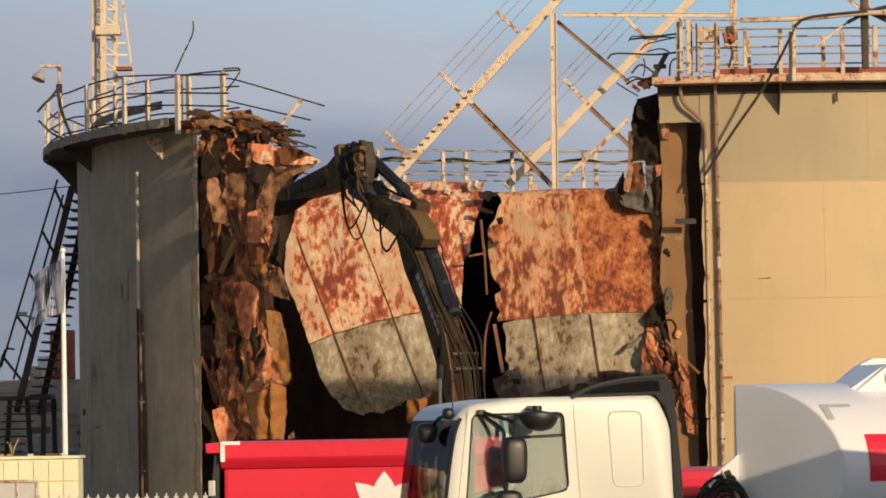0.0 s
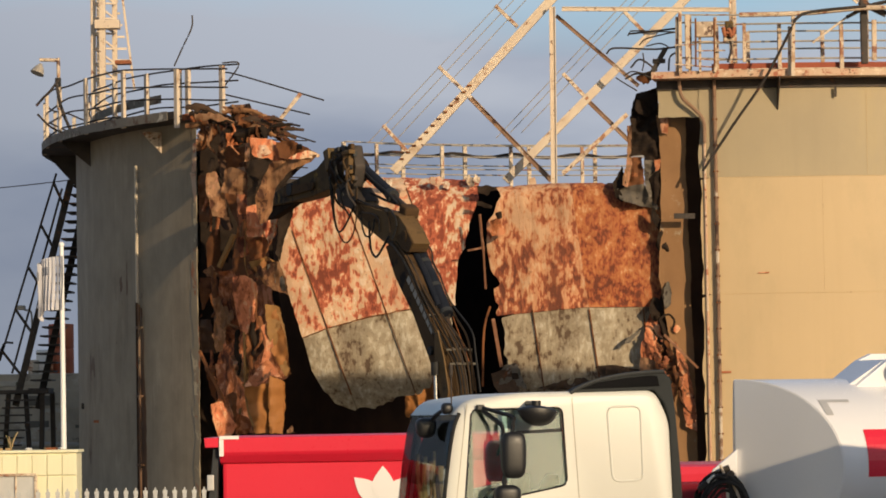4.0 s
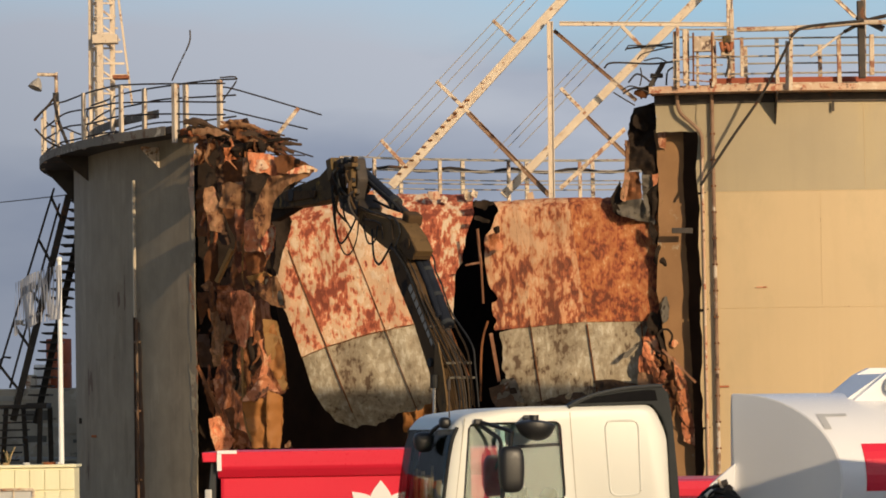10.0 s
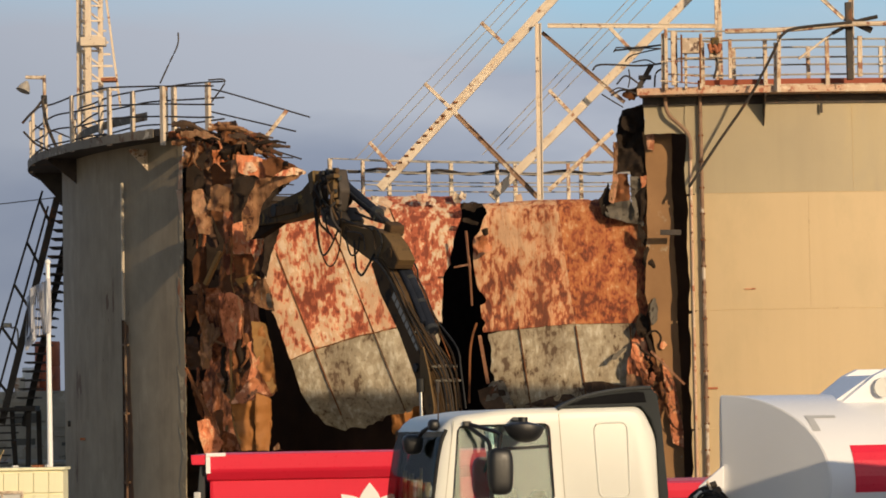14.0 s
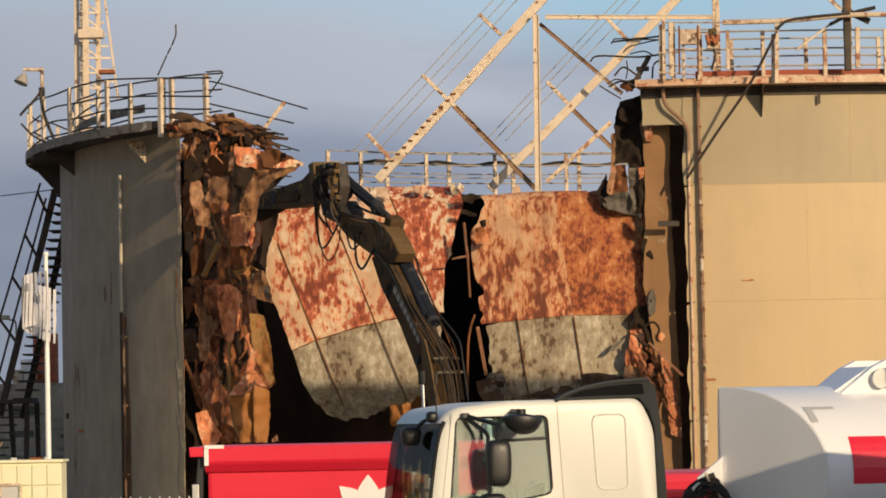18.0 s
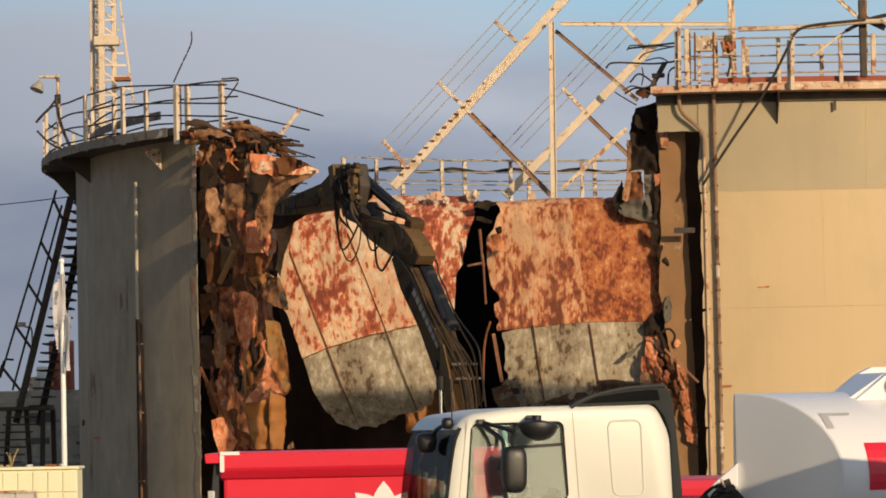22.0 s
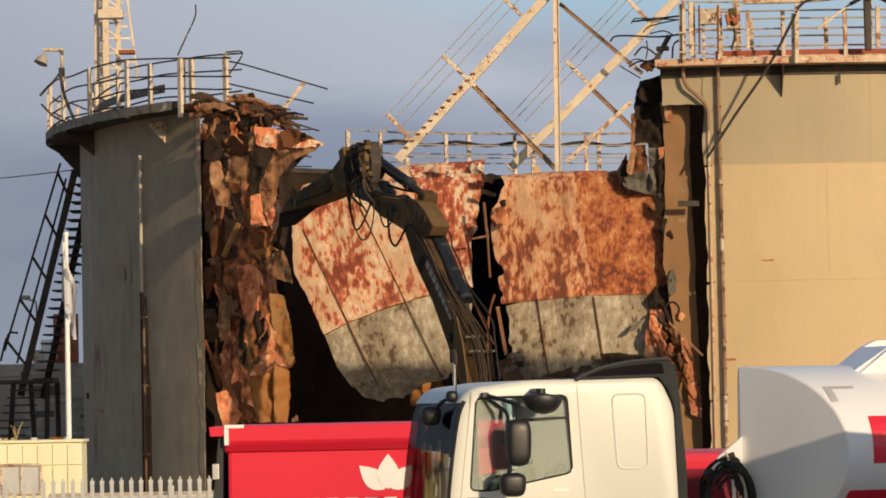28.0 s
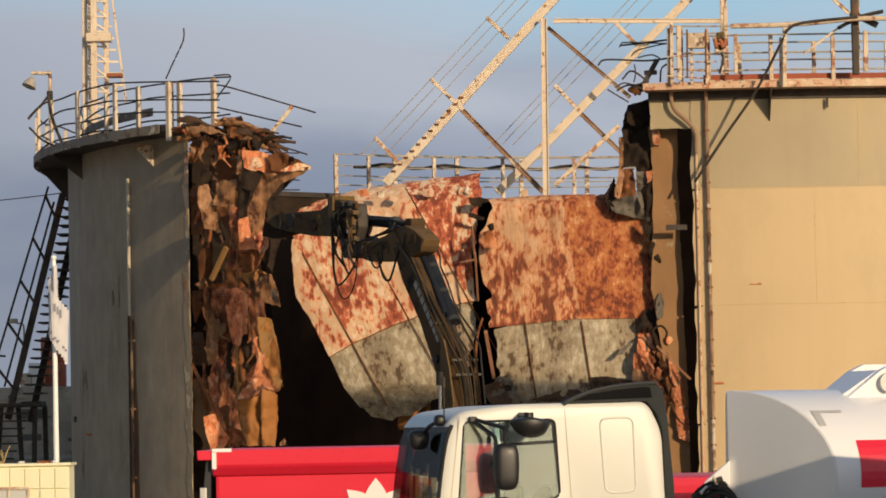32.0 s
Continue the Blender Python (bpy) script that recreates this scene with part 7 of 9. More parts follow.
for yy, sg in ((0.012, 1), (CW - 0.02, -1)):
    sh = Shape().prism([(x * 0.998 + 0.001, z) for x, z in win], yy, yy + 0.008)
    sh.v = [(x, y + sg * 0.055 * (z - zc + 0.33), z) for x, y, z in sh.v]
    p = sh.make("side_window", m_glass, cab, "greenish side window", local=True)
    p.visible_shadow = False
    loop = [(x, yy - 0.008 * sg, z) for x, z in win]
    Shape().tube(loop + [loop[0]], 0.009, 8).make("window_seal", m_black, cab, local=True, smooth=True)
Shape().beam((0.579, 2.670)[:1] + (0.045,) + (0.579, 2.670)[1:], (0.977, 2.686)[:1] + (0.045,) + (0.977, 2.686)[1:], 0.02, 0.028).make("window_bar", m_trim, cab, local=True)


FRONT = sorted([(z, x) for x, z in ((-0.138, 1.933), (-0.055, 2.606), (0.003, 2.817), (0.069, 2.903))])


def screen_x(z):
    return float(np.interp(z, [p[0] for p in FRONT], [p[1] for p in FRONT])) + 0.012


sh = Shape()
gy = [0.03, 0.05, 0.08, 0.11, 0.14, 0.3, 0.8, 1.3, 1.8, 1.98, 2.06, 2.14, 2.2, 2.24]
for y in gy:
    for z in (1.86, 2.1, 2.4, 2.7, 2.84):
        sh.v.append((screen_x(z) + front_set(y), y, z))
sh.f = [(i * 5 + j, i * 5 + j + 1, i * 5 + j + 6, i * 5 + j + 5) for i in range(len(gy) - 1) for j in range(4)]
k = len(sh.v)
sh.v += [(x + 0.006, y, z) for x, y, z in sh.v]
sh.f += [tuple(reversed([i + k for i in f])) for f in sh.f]
w = sh.make("windscreen", m_screen, cab, "dark sloping windscreen", smooth=True, local=True)
w.visible_shadow = False
for y in (0.03, 2.24):
    Shape().tube([(screen_x(z) + front_set(y) - 0.005, y, z) for z in (1.84, 2.1, 2.4, 2.7, 2.845)], 0.018, 8).make("screen_seal", m_black, cab, smooth=True, local=True)
for yy in (0.45, 1.15):
    Shape().tube([(-0.13, yy, 1.86), (-0.125, yy + 0.35, 1.92), (-0.11, yy + 0.75, 1.97)], 0.010, 6).make("wiper", m_black, cab, smooth=True, local=True)
Shape().box((-0.13, 1.15, 1.74), (0.14, 2.0, 0.26), 0.05).make("scuttle", m_trim, cab, local=True)
pan = rounded([(1.371, 2.878), (1.668, 2.882), (1.683, 2.238), (1.412, 2.234)], 0.07)
Shape().tube([(x, 0.0, z) for x, z in pan + pan[:1]], 0.0095, 8).make("side_panel", m_white, cab, "raised rim of a side panel", smooth=True, local=True)
for a, b in (((1.063, 2.961), (1.124, 1.901)), ((0.139, 2.921), (0.015, 1.929))):
    Shape().beam((a[0], -0.001, a[1]), (b[0], -0.001, b[1]), 0.006, 0.005).make("door_gap", m_gap, cab, local=True)
Shape().box((0.909, 2.066)[:1] + (-0.003,) + (0.909, 2.066)[1:], (0.13, 0.008, 0.02), 0.003).make("badge_bar", m_logo, cab, local=True)
Shape().box((0.159, 2.003)[:1] + (-0.01,) + (0.159, 2.003)[1:], (0.16, 0.05, 0.03), 0.01).make("door_handle", m_black, cab, local=True)
Shape().prism([(-0.03, 1.62), (0.56, 1.62), (0.56, 2.78), (0.16, 2.78), (0.06, 2.50), (-0.02, 1.95)], 1.85, 1.88).make("curtain", m_black, cab, "dark cab curtain", local=True)
RC = random.Random(6)
for i in range(9):
    x = 0.011 + 0.0292 * i
    zt_ = RC.uniform(2.32, 2.52)
    Shape().tube([(x, 1.62 - 0.02 * (i % 2), zt_), (x - 0.01, 1.60, 2.25), (x + RC.uniform(-0.03, 0.03), 1.62, 2.05), (x - 0.03, 1.60, 1.82)], RC.choice((0.014, 0.02, 0.026)), 8).make("curtain_fold", (m_curtain, m_knuckle, m_curtain, m_flag, m_tornpale)[i % 5], cab, "brown curtain fold", smooth=True, local=True)
Shape().box((0.42, 1.15, 1.78), (0.5, 1.9, 0.14), 0.03).make("dashboard", m_black, cab, local=True)
for yy in (0.55, 1.75):
    Shape().box((0.96, yy, 2.03), (0.2, 0.5, 0.56), 0.09, Matrix.Rotation(radians(24), 4, "Y")).make("seat", m_black, cab, "dark cab seat", local=True)
wheel_pts = [(0.62 + 0.21 * math.cos(a) * 0.5, 1.7 + 0.22 * math.cos(a + 1.57), 1.95 + 0.22 * math.sin(a + 1.57)) for a in np.linspace(0, 6.28, 20)]
Shape().tube(wheel_pts, 0.018, 6).make("steering_wheel", m_black, cab, smooth=True, local=True)
# roof fairing and side deflector
arch = [(1.054, 3.001), (1.145, 3.052), (1.296, 3.108), (1.528, 3.153), (1.770, 3.173), (1.891, 3.176), (1.950, 3.111), (1.985, 2.856), (2.032, 2.269), (2.038, 1.878)]
inner = [(1.957, 1.880), (1.932, 2.759), (1.885, 2.907), (1.797, 3.016), (1.465, 3.008)]
Shape().prism(arch + inner, 0.02, 0.34, 0.015).make("roof_fairing", m_fairing, lorry, "dark grey roof fairing and side deflector", local=True)
Shape().tube([(x, 0.02, z) for x, z in arch[:6]], 0.018, 8).make("fairing_rim", m_trim, lorry, smooth=True, local=True)
Shape().prism([(1.145, 3.033), (1.296, 3.089), (1.528, 3.124), (1.770, 3.144), (1.830, 3.138), (1.848, 3.050)], 0.012, 0.05, 0.004).make("fairing_inset", m_inset, lorry, local=True)
# mirrors
def at_cab(p, y):
    return (p[0], y, p[1])


Shape().tube([at_cab((0.247, 2.894), -0.01), at_cab((0.374, 2.848), -0.16), at_cab((0.477, 2.803), -0.3), at_cab((0.477, 2.759), -0.31), at_cab((0.465, 2.667), -0.31)], 0.018, 8).make("mirror_arm", m_mirror, lorry, smooth=True, local=True)
Shape().tube([at_cab((0.256, 2.875), -0.01), at_cab((0.324, 2.811), -0.12), at_cab((0.392, 2.732), -0.24), at_cab((0.394, 2.616), -0.28)], 0.018, 8).make("mirror_arm", m_mirror, lorry, smooth=True, local=True)
Shape().tube([at_cab((0.398, 2.330), -0.31), at_cab((0.390, 2.185), -0.31)], 0.022, 8).make("mirror_arm", m_mirror, lorry, smooth=True, local=True)
Shape().box(at_cab((0.252, 2.890), -0.02), (0.07, 0.06, 0.05), 0.012).make("mirror_bracket", m_mirror, lorry, local=True)


def pod(u, wx, wy, wz, shape_pow=0.7, taper=0.0):
    """A rounded mirror housing about the point u."""
    b = bmesh.new()
    bmesh.ops.create_uvsphere(b, u_segments=24, v_segments=14, radius=1.0)
    for v in b.verts:
        c = [math.copysign(abs(q) ** shape_pow, q) for q in v.co]
        f = 1 + taper * c[2]
        v.co = (u[0] + c[0] * f * wx / 2, u[1] + c[1] * f * wy / 2, u[2] + c[2] * wz / 2)
    return Shape().bm(b)


pod(at_cab((0.471, 2.483), -0.32), 0.215, 0.16, 0.40, 0.55, 0.04).make("main_mirror", m_mirror, lorry, "black rounded mirror housing", smooth=True, local=True)
pod(at_cab((0.414, 2.127), -0.32), 0.225, 0.16, 0.205, 0.6, 0.06).make("wide_mirror", m_mirror, lorry, "black rounded mirror housing", smooth=True, local=True)
kx, kz = 0.677, 2.852
b = bmesh.new()
bmesh.ops.create_uvsphere(b, u_segments=28, v_segments=14, radius=1.0)
for v in b.verts:
    c = v.co
    lift = 0.018 * (1 - c.x * c.x) if c.z > 0 else 0.0
    v.co = (kx + c.x * 0.178 * (1 if c.z > -0.05 else 0.93), -0.36 + c.y * 0.12, kz + (c.z * 0.03 + lift if c.z > 0 else c.z * 0.13) - 0.04 * c.x * 0.3)
Shape().bm(b).make("kerb_mirror", m_mirror, lorry, "black bowl-shaped kerb mirror", smooth=True, local=True)
Shape().tube([at_cab((0.669, 2.940), -0.35), at_cab((0.667, 2.867), -0.35)], 0.042, 14).make("mirror_bracket", m_mirror, lorry, smooth=True, local=True)
Shape().tube([at_cab((0.668, 2.911), -0.35), at_cab((0.669, 2.920), 0.05)], 0.025, 8).make("mirror_arm", m_mirror, lorry, smooth=True, local=True)
fm = to_cab @ Vector((-0.166, 30.550, 2.722))
pod(fm, 0.175, 0.15, 0.175, 0.65, 0.12).make("front_mirror", m_mirror, lorry, "black rounded mirror housing", smooth=True, local=True)
lamp_at = to_cab @ Vector((0.019, 30.200, 2.886))
pod(lamp_at, 0.10, 0.12, 0.10, 0.7).make("marker_lamp", m_mirror, lorry, smooth=True, local=True)
Shape().tube([lamp_at, (lamp_at + fm) / 2 + Vector((0, 0, 0.03)), fm + Vector((0.05, 0, 0.05))], 0.018, 8).make("mirror_arm", m_mirror, lorry, smooth=True, local=True)
fa = to_cab @ Vector((0.469, 32.700, 2.385))
pod(fa, 0.2, 0.14, 0.40, 0.6).make("main_mirror", m_red, lorry, "red far mirror housing", smooth=True, local=True)
fb = to_cab @ Vector((0.414, 32.700, 2.039))
pod(fb, 0.18, 0.14, 0.2, 0.6).make("wide_mirror", m_red, lorry, "red far mirror housing", smooth=True, local=True)
Shape().tube([fa + Vector((0, -0.3, 0.2)), fa, fb], 0.015, 6).make("mirror_arm", m_mirror, lorry, smooth=True, local=True)
ae = to_cab @ Vector((0.059, 30.300, 2.914))
Shape().tube([ae, ae + Vector((0, 0, 0.24)), ae + Vector((0, 0, 0.26)), ae + Vector((0, 0, 0.35))], [0.006, 0.006, 0.016, 0.016], 8).make("aerial", m_steel, lorry, local=True)
# chassis and wheels below
Shape().box((1.9, 1.2, 0.85), (4.2, 0.9, 0.3), 0.03).make("chassis", m_black, lorry, local=True)
for wx, yy in ((0.35, 0.17), (0.35, 2.25), (3.6, 0.17), (3.6, 2.25)):
    Shape().tube([(wx, yy - 0.16, 0.52), (wx, yy + 0.16, 0.52)], 0.52, 24).make("tyre", m_black, lorry, smooth=True, local=True)
trailer = thing("tank_trailer", (3.030, 31.200, 2.334), "white tank trailer with red lower stripe", "tank trailer")
trailer.rotation_euler = (0, 0, radians(20))
TCZ = trailer.location.z
trailer.location.z = 0
HW, HH, NP, NOSE = 1.13, 0.765, 72, 0.50


def section(k=1.0):
    return [(k * HW * math.cos(2 * math.pi * i / NP), k * HH * math.sin(2 * math.pi * i / NP)) for i in range(NP)]


def prow(y):
    return -NOSE * (1 - abs(y) / HW)


s = Shape()
sec = section()
vs = [(prow(y) + 0.02, y, TCZ + z) for y, z in sec] + [(x, y * k, TCZ + z * k) for x, k in ((8.0, 1.0), (8.15, 0.9), (8.2, 0.5)) for y, z in sec]
fs = [(i * NP + j, i * NP + (j + 1) % NP, (i + 1) * NP + (j + 1) % NP, (i + 1) * NP + j) for i in range(3) for j in range(NP)]
fs.append(tuple(3 * NP + j for j in range(NP)))
s.add(vs, fs).make("barrel", m_tankwhite, trailer, "glossy white tank barrel", smooth=True, local=True)
for sg in (-1, 1):
    out = [(y, z) for y, z in section(1.006) if y * sg >= -1e-6]
    out.sort(key=lambda p: p[1])
    b = bmesh.new()
    f = b.faces.new([b.verts.new((prow(y), y, TCZ + z)) for y, z in out])
    ext = bmesh.ops.extrude_face_region(b, geom=[f])
    for v in ext["geom"]:
        if isinstance(v, bmesh.types.BMVert):
            v.co.x += 0.03
    bmesh.ops.recalc_face_normals(b, faces=b.faces[:])
    bmesh.ops.bevel(b, geom=b.edges[:], offset=0.008, segments=2, affect="EDGES")
    Shape().bm(b).make("front_plate", m_tankwhite, trailer, "slanting flat front plate", local=True)
s = Shape()
pts = [p for p in section(1.004) if p[1] < -0.28 and p[0] < 0]
n = len(pts)
s.add([(x if x > 0.5 else prow(y) + 0.1, y, TCZ + z) for x in (0.0, 8.0) for y, z in pts], [(j, j + 1, n + j + 1, n + j) for j in range(n - 1)])
s.make("lower_stripe", m_red, trailer, "red lower stripe", local=True)
# red lettering on the barrel as plain shapes
def on_barrel(x, ang, off=0.006):
    c, s_ = math.cos(ang), math.sin(ang)
    e = 1.0
    return (x, (HW + off) * math.copysign(abs(c) ** e, c), TCZ + (HH + off) * math.copysign(abs(s_) ** e, s_))


def barrel_bar(x0, x1, a0, a1, mt, name):
    s = Shape()
    k = 6
    vs = [on_barrel(x, a0 + (a1 - a0) * i / k) for i in range(k + 1) for x in (x0, x1)]
    s.add(vs, [(2 * i, 2 * i + 1, 2 * i + 3, 2 * i + 2) for i in range(k)])
    s.make(name, mt, trailer, local=True)


A0, A1 = radians(180 - 24), radians(180 + 7)
for i in range(4):
    barrel_bar(0.24 + 0.5 * i, 0.60 + 0.5 * i, A0, A1, m_red, "letter_bar")
barrel_bar(-0.05, 0.24, radians(180 - 46), radians(180 - 48.5), m_tape, "reflector")
barrel_bar(-0.05, 0.02, radians(180 - 35), radians(180 - 46), m_tape, "reflector")
top = TCZ + HH
Shape().prism([(0.42, top - 0.1), (0.78, top + 0.16), (0.92, top + 0.22), (5.2, top + 0.22), (5.6, top - 0.1)], -0.50, -0.42, 0.01).make("coaming", m_tankwhite, trailer, "white walkway coaming", local=True)
Shape().prism([(0.42, top - 0.1), (0.78, top + 0.16), (0.92, top + 0.22), (5.2, top + 0.22), (5.6, top - 0.1)], 0.10, 0.18, 0.01).make("coaming", m_tankwhite, trailer, "white walkway coaming", local=True)
Shape().prism([(0.42, top - 0.06), (0.78, top + 0.16), (0.80, top + 0.14), (0.45, top - 0.1)], -0.42, 0.10).make("coaming_front", m_tankwhite, trailer, local=True)
Shape().box((0.93, -0.60, top + 0.08), (0.12, 0.10, 0.17), 0.03).make("port", m_tankwhite, trailer, "white vent housing", local=True)
Shape().tube([(0.82, -0.57, top + 0.05), (0.82, -0.54, top + 0.05)], 0.085, 18).make("vent_plate", m_tape, trailer, smooth=True, local=True)
Shape().box((0.1, -0.15, 1.25), (0.5, 0.9, 0.5), 0.05).make("pump_box", m_railing, trailer, local=True)
for wx in (5.0, 6.3, 7.4):
    for yy in (-1.05, 1.05):
        Shape().tube([(wx, yy - 0.17, 0.52), (wx, yy + 0.17, 0.52)], 0.52, 20).make("tyre", m_black, trailer, smooth=True, local=True)
Shape().box((4.2, 0, 1.0), (7.6, 0.9, 0.3), 0.04).make("chassis", m_black, trailer, local=True)

rack = thing("hose_rack", (2.453, 31.000, 2.050), "pale bracket with coiled black hoses between tractor and trailer", "hose rack")
Shape().prism([(2.573, 2.487), (2.567, 2.238), (2.456, 2.190), (2.317, 2.223), (2.359, 2.311)], 30.95, 31.05, 0.01).make("bracket", m_tankwhite, rack, "pale angled bracket")
Shape().tube([(2.421, 30.900, 2.292), (2.501, 30.900, 2.320)], 0.035, 8).make("pin", m_steel, rack)
RB = random.Random(3)
for i in range(6):
    cu = Vector((2.418, 30.900, 1.984)) + Vector((0.006 * i, -0.035 * i, -0.01 * i))
    rx, rz = 0.225 - 0.016 * (i % 4), 0.31 - 0.02 * (i % 3)
    Shape().tube([cu + Vector((rx * math.cos(a) * (1 + 0.05 * math.sin(3 * a + i)), 0.03 * math.sin(2 * a + i), rz * math.sin(a))) for a in np.linspace(-0.6, 3.75, 18)], 0.016, 8).make("hose", m_black, rack, smooth=True)
for i in range(4):
    a = Vector((2.281, 30.800, 2.148)) + Vector((0.02 * i, 0.02 * i, -0.04 * i))
    Shape().tube([a, a + Vector((0.09, -0.05, 0.10)), a + Vector((0.2, -0.02, 0.05)), a + Vector((0.22, 0, -0.1))], 0.014, 8).make("hose", m_black, rack, smooth=True)
for i, (a, b, mt) in enumerate((((2.384, 30.850, 2.145), (2.438, 30.850, 1.906), m_red), ((2.524, 30.850, 2.201), (2.537, 30.850, 1.904), m_rim), ((2.475, 30.850, 2.212), (2.487, 30.850, 1.905), m_tape))):
    Shape().beam(a, b, 0.03, 0.035).make("strut", mt, rack)
for u in (0, 1, 2):
    Shape().box(((2.491, 30.800, 2.262), (2.332, 30.800, 2.226), (2.251, 30.800, 2.168))[u], (0.09, 0.07, 0.05), 0.012, Matrix.Rotation(-0.7, 4, "Y")).make("coupling", (m_steel, m_tape, m_black)[u], rack)
Shape().tube([(2.409, 30.800, 2.353), (2.442, 30.800, 2.278), (2.475, 30.800, 2.203)], 0.012, 6).make("chain", m_cream, rack, smooth=True)

RD = 36.0
red = thing("tipper_lorry", (-0.911, 36.000, 2.343), "bright red tipper lorry with a white flower emblem", "lorry")
red.location.z = 0
x0, zt = -2.314, 2.649
x1 = 0.556
tb = Shape()
tb.prism([(RD + 0.06, zt), (RD - 0.03, zt - 0.02), (RD - 0.03, zt - 0.17), (RD - 0.015, zt - 0.20), (RD + 0.05, zt - 0.275), (RD + 0.12, zt - 0.30), (RD + 0.12, zt)], x0, x1, 0.006)
tb.v = [(y, x, z) for x, y, z in tb.v]
tb.f = [f[::-1] for f in tb.f]
tb.make("top_rail", m_red, red, "red top rail of the body")
Shape().box(((x0 + x1) / 2, RD + 1.25, zt - 0.95), (x1 - x0 - 0.04, 2.3, 1.4), 0.04).make("tipper_body", m_red, red, "red tipper body")
Shape().prism([(x0 - 0.16, zt - 0.02), (x0, zt - 0.02), (x0 - 0.01, zt - 0.12), (x0 - 0.15, zt - 0.12)], RD - 0.02, RD + 2.3, 0.01).make("tail_hinge", m_red, red)
Shape().prism([(x0 - 0.02, zt - 0.12), (x0 - 0.07, zt - 0.12), (x0 - 0.2, zt - 1.4), (x0 - 0.05, zt - 1.4)], RD + 0.05, RD + 2.2, 0.01).make("tailgate", m_trim, red, "dark tailgate frame")
Shape().box((x0 - 0.1, RD + 0.03, zt - 0.48), (0.07, 0.03, 0.16), 0.01).make("lamp", m_tape, red)
Shape().box((x0 + 0.1, RD - 0.035, zt - 0.02), (0.2, 0.008, 0.035)).make("corner_tape", m_logo, red)
Shape().box((x0 + 0.02, RD - 0.035, zt - 0.1255), (0.045, 0.008, 0.17)).make("corner_tape", m_logo, red)
Shape().box((x0 + 3.6, RD + 1.2, 0.9), (6.2, 0.9, 0.3), 0.04).make("chassis", m_black, red)
for wx in (x0 + 0.7, x0 + 1.9, x0 + 5.6):
    Shape().tube([(wx, RD + 0.1, 0.52), (wx, RD + 0.45, 0.52)], 0.52, 20).make("tyre", m_black, red, smooth=True)


def petal(cx, cz, ln, wd, ang):
    out = []
    for i in range(17):
        t = i / 16
        out.append((wd * math.sin(math.pi * t ** 0.8), ln * t))
    pts = [(a, b) for a, b in out] + [(-a, b) for a, b in reversed(out[1:-1])]
    c, s_ = math.cos(ang), math.sin(ang)
    dep = 0.082 if ang == 0 else 0.088
    return Shape().prism([(cx + a * c - b * s_, cz + a * s_ + b * c) for a, b in pts], RD + dep, RD + 0.11)


ex, ez = -0.645, 1.956
petal(ex, ez, 0.36, 0.115, 0).make("emblem", m_logo, red, "white petal emblem")
petal(ex - 0.035, ez, 0.36, 0.10, 0.82).make("emblem", m_logo, red, "white petal emblem")
petal(ex + 0.035, ez, 0.36, 0.10, -0.82).make("emblem", m_logo, red, "white petal emblem")
for i in range(9):
    Shape().box((ex - 0.78 + 0.2 * i, RD + 0.072, ez - 0.16), (0.13, 0.012, 0.16), 0.0).make("letter_bar", m_logo, red)
grey_x = x1 + 0.75
Shape().box((grey_x, RD + 1.2, 1.55), (1.45, 2.2, 2.9), 0.04).make("headboard", m_headboard, red, "pale grey-green headboard and locker")
rc0, rcz = 1.958, 2.275
Shape().box((rc0 + 0.55, RD + 1.2, rcz - 0.75), (1.3, 2.2, 1.5), 0.1).make("cab", m_red, red, "red cab")
Shape().box((rc0 + 0.72, RD + 0.095, rcz - 0.45), (0.7, 0.02, 0.55), 0.02).make("cab_window", m_screen, red)

# ---- fence, cabin, flag ----
FD = 55.0
fence = thing("palisade_fence", (-5.300, 55.000, 1.428), "galvanised steel palisade fence with pointed pales", "fence")
fence.location.z = 0
fz = 1.755
fx0, fx1 = -9.6, 3.5
pale = Shape().prism([(-0.030, 0.05), (-0.030, fz - 0.11), (-0.037, fz - 0.085), (-0.035, fz - 0.05), (-0.014, fz - 0.052), (-0.009, fz - 0.01), (0, fz), (0.009, fz - 0.01), (0.014, fz - 0.052), (0.035, fz - 0.05), (0.037, fz - 0.085), (0.030, fz - 0.11), (0.030, 0.05)], -0.012, 0.012)
pale_ob = pale.make("pale", m_fence, fence, local=True)
pale_ob.location = (fx0 - fence.location.x, 0, 0)
k = int((fx1 - fx0) / 0.153)
for i in range(1, k):
    o = new("pale", pale_ob.data)
    o.parent = fence
    o.location = (fx0 + 0.153 * i - fence.location.x, 0, 0)
for zz in (0.35, fz - 0.32):
    Shape().box(((fx0 + fx1) / 2, FD + 0.04, zz), (fx1 - fx0, 0.05, 0.05), 0.006).make("rail", m_fence, fence)
for i in range(6):
    Shape().box((fx0 + 2.6 * i, FD + 0.1, fz / 2 - 0.1), (0.1, 0.08, fz - 0.1), 0.008).make("post", m_fence, fence)

low_wall = Shape().box((-3.1, 58.5, 0.716), (7.2, 0.25, 1.432), 0.02)
tagged(low_wall.make("wall_low", m_oldwall), "low pale mottled wall behind the fence", "wall", kind="structure")

cabin = thing("site_cabin", (-7.371, 62.000, 1.275), "cream panelled site cabin with a small window", "cabin")
cabin.location.z = 0
cx0, cz1 = -6.508, 2.255
Shape().box((cx0 - 3.0, 62.46, cz1 / 2), (5.98, 0.9, cz1 - 0.01), 0.02).make("wall", m_cabin, cabin, "cream wall")
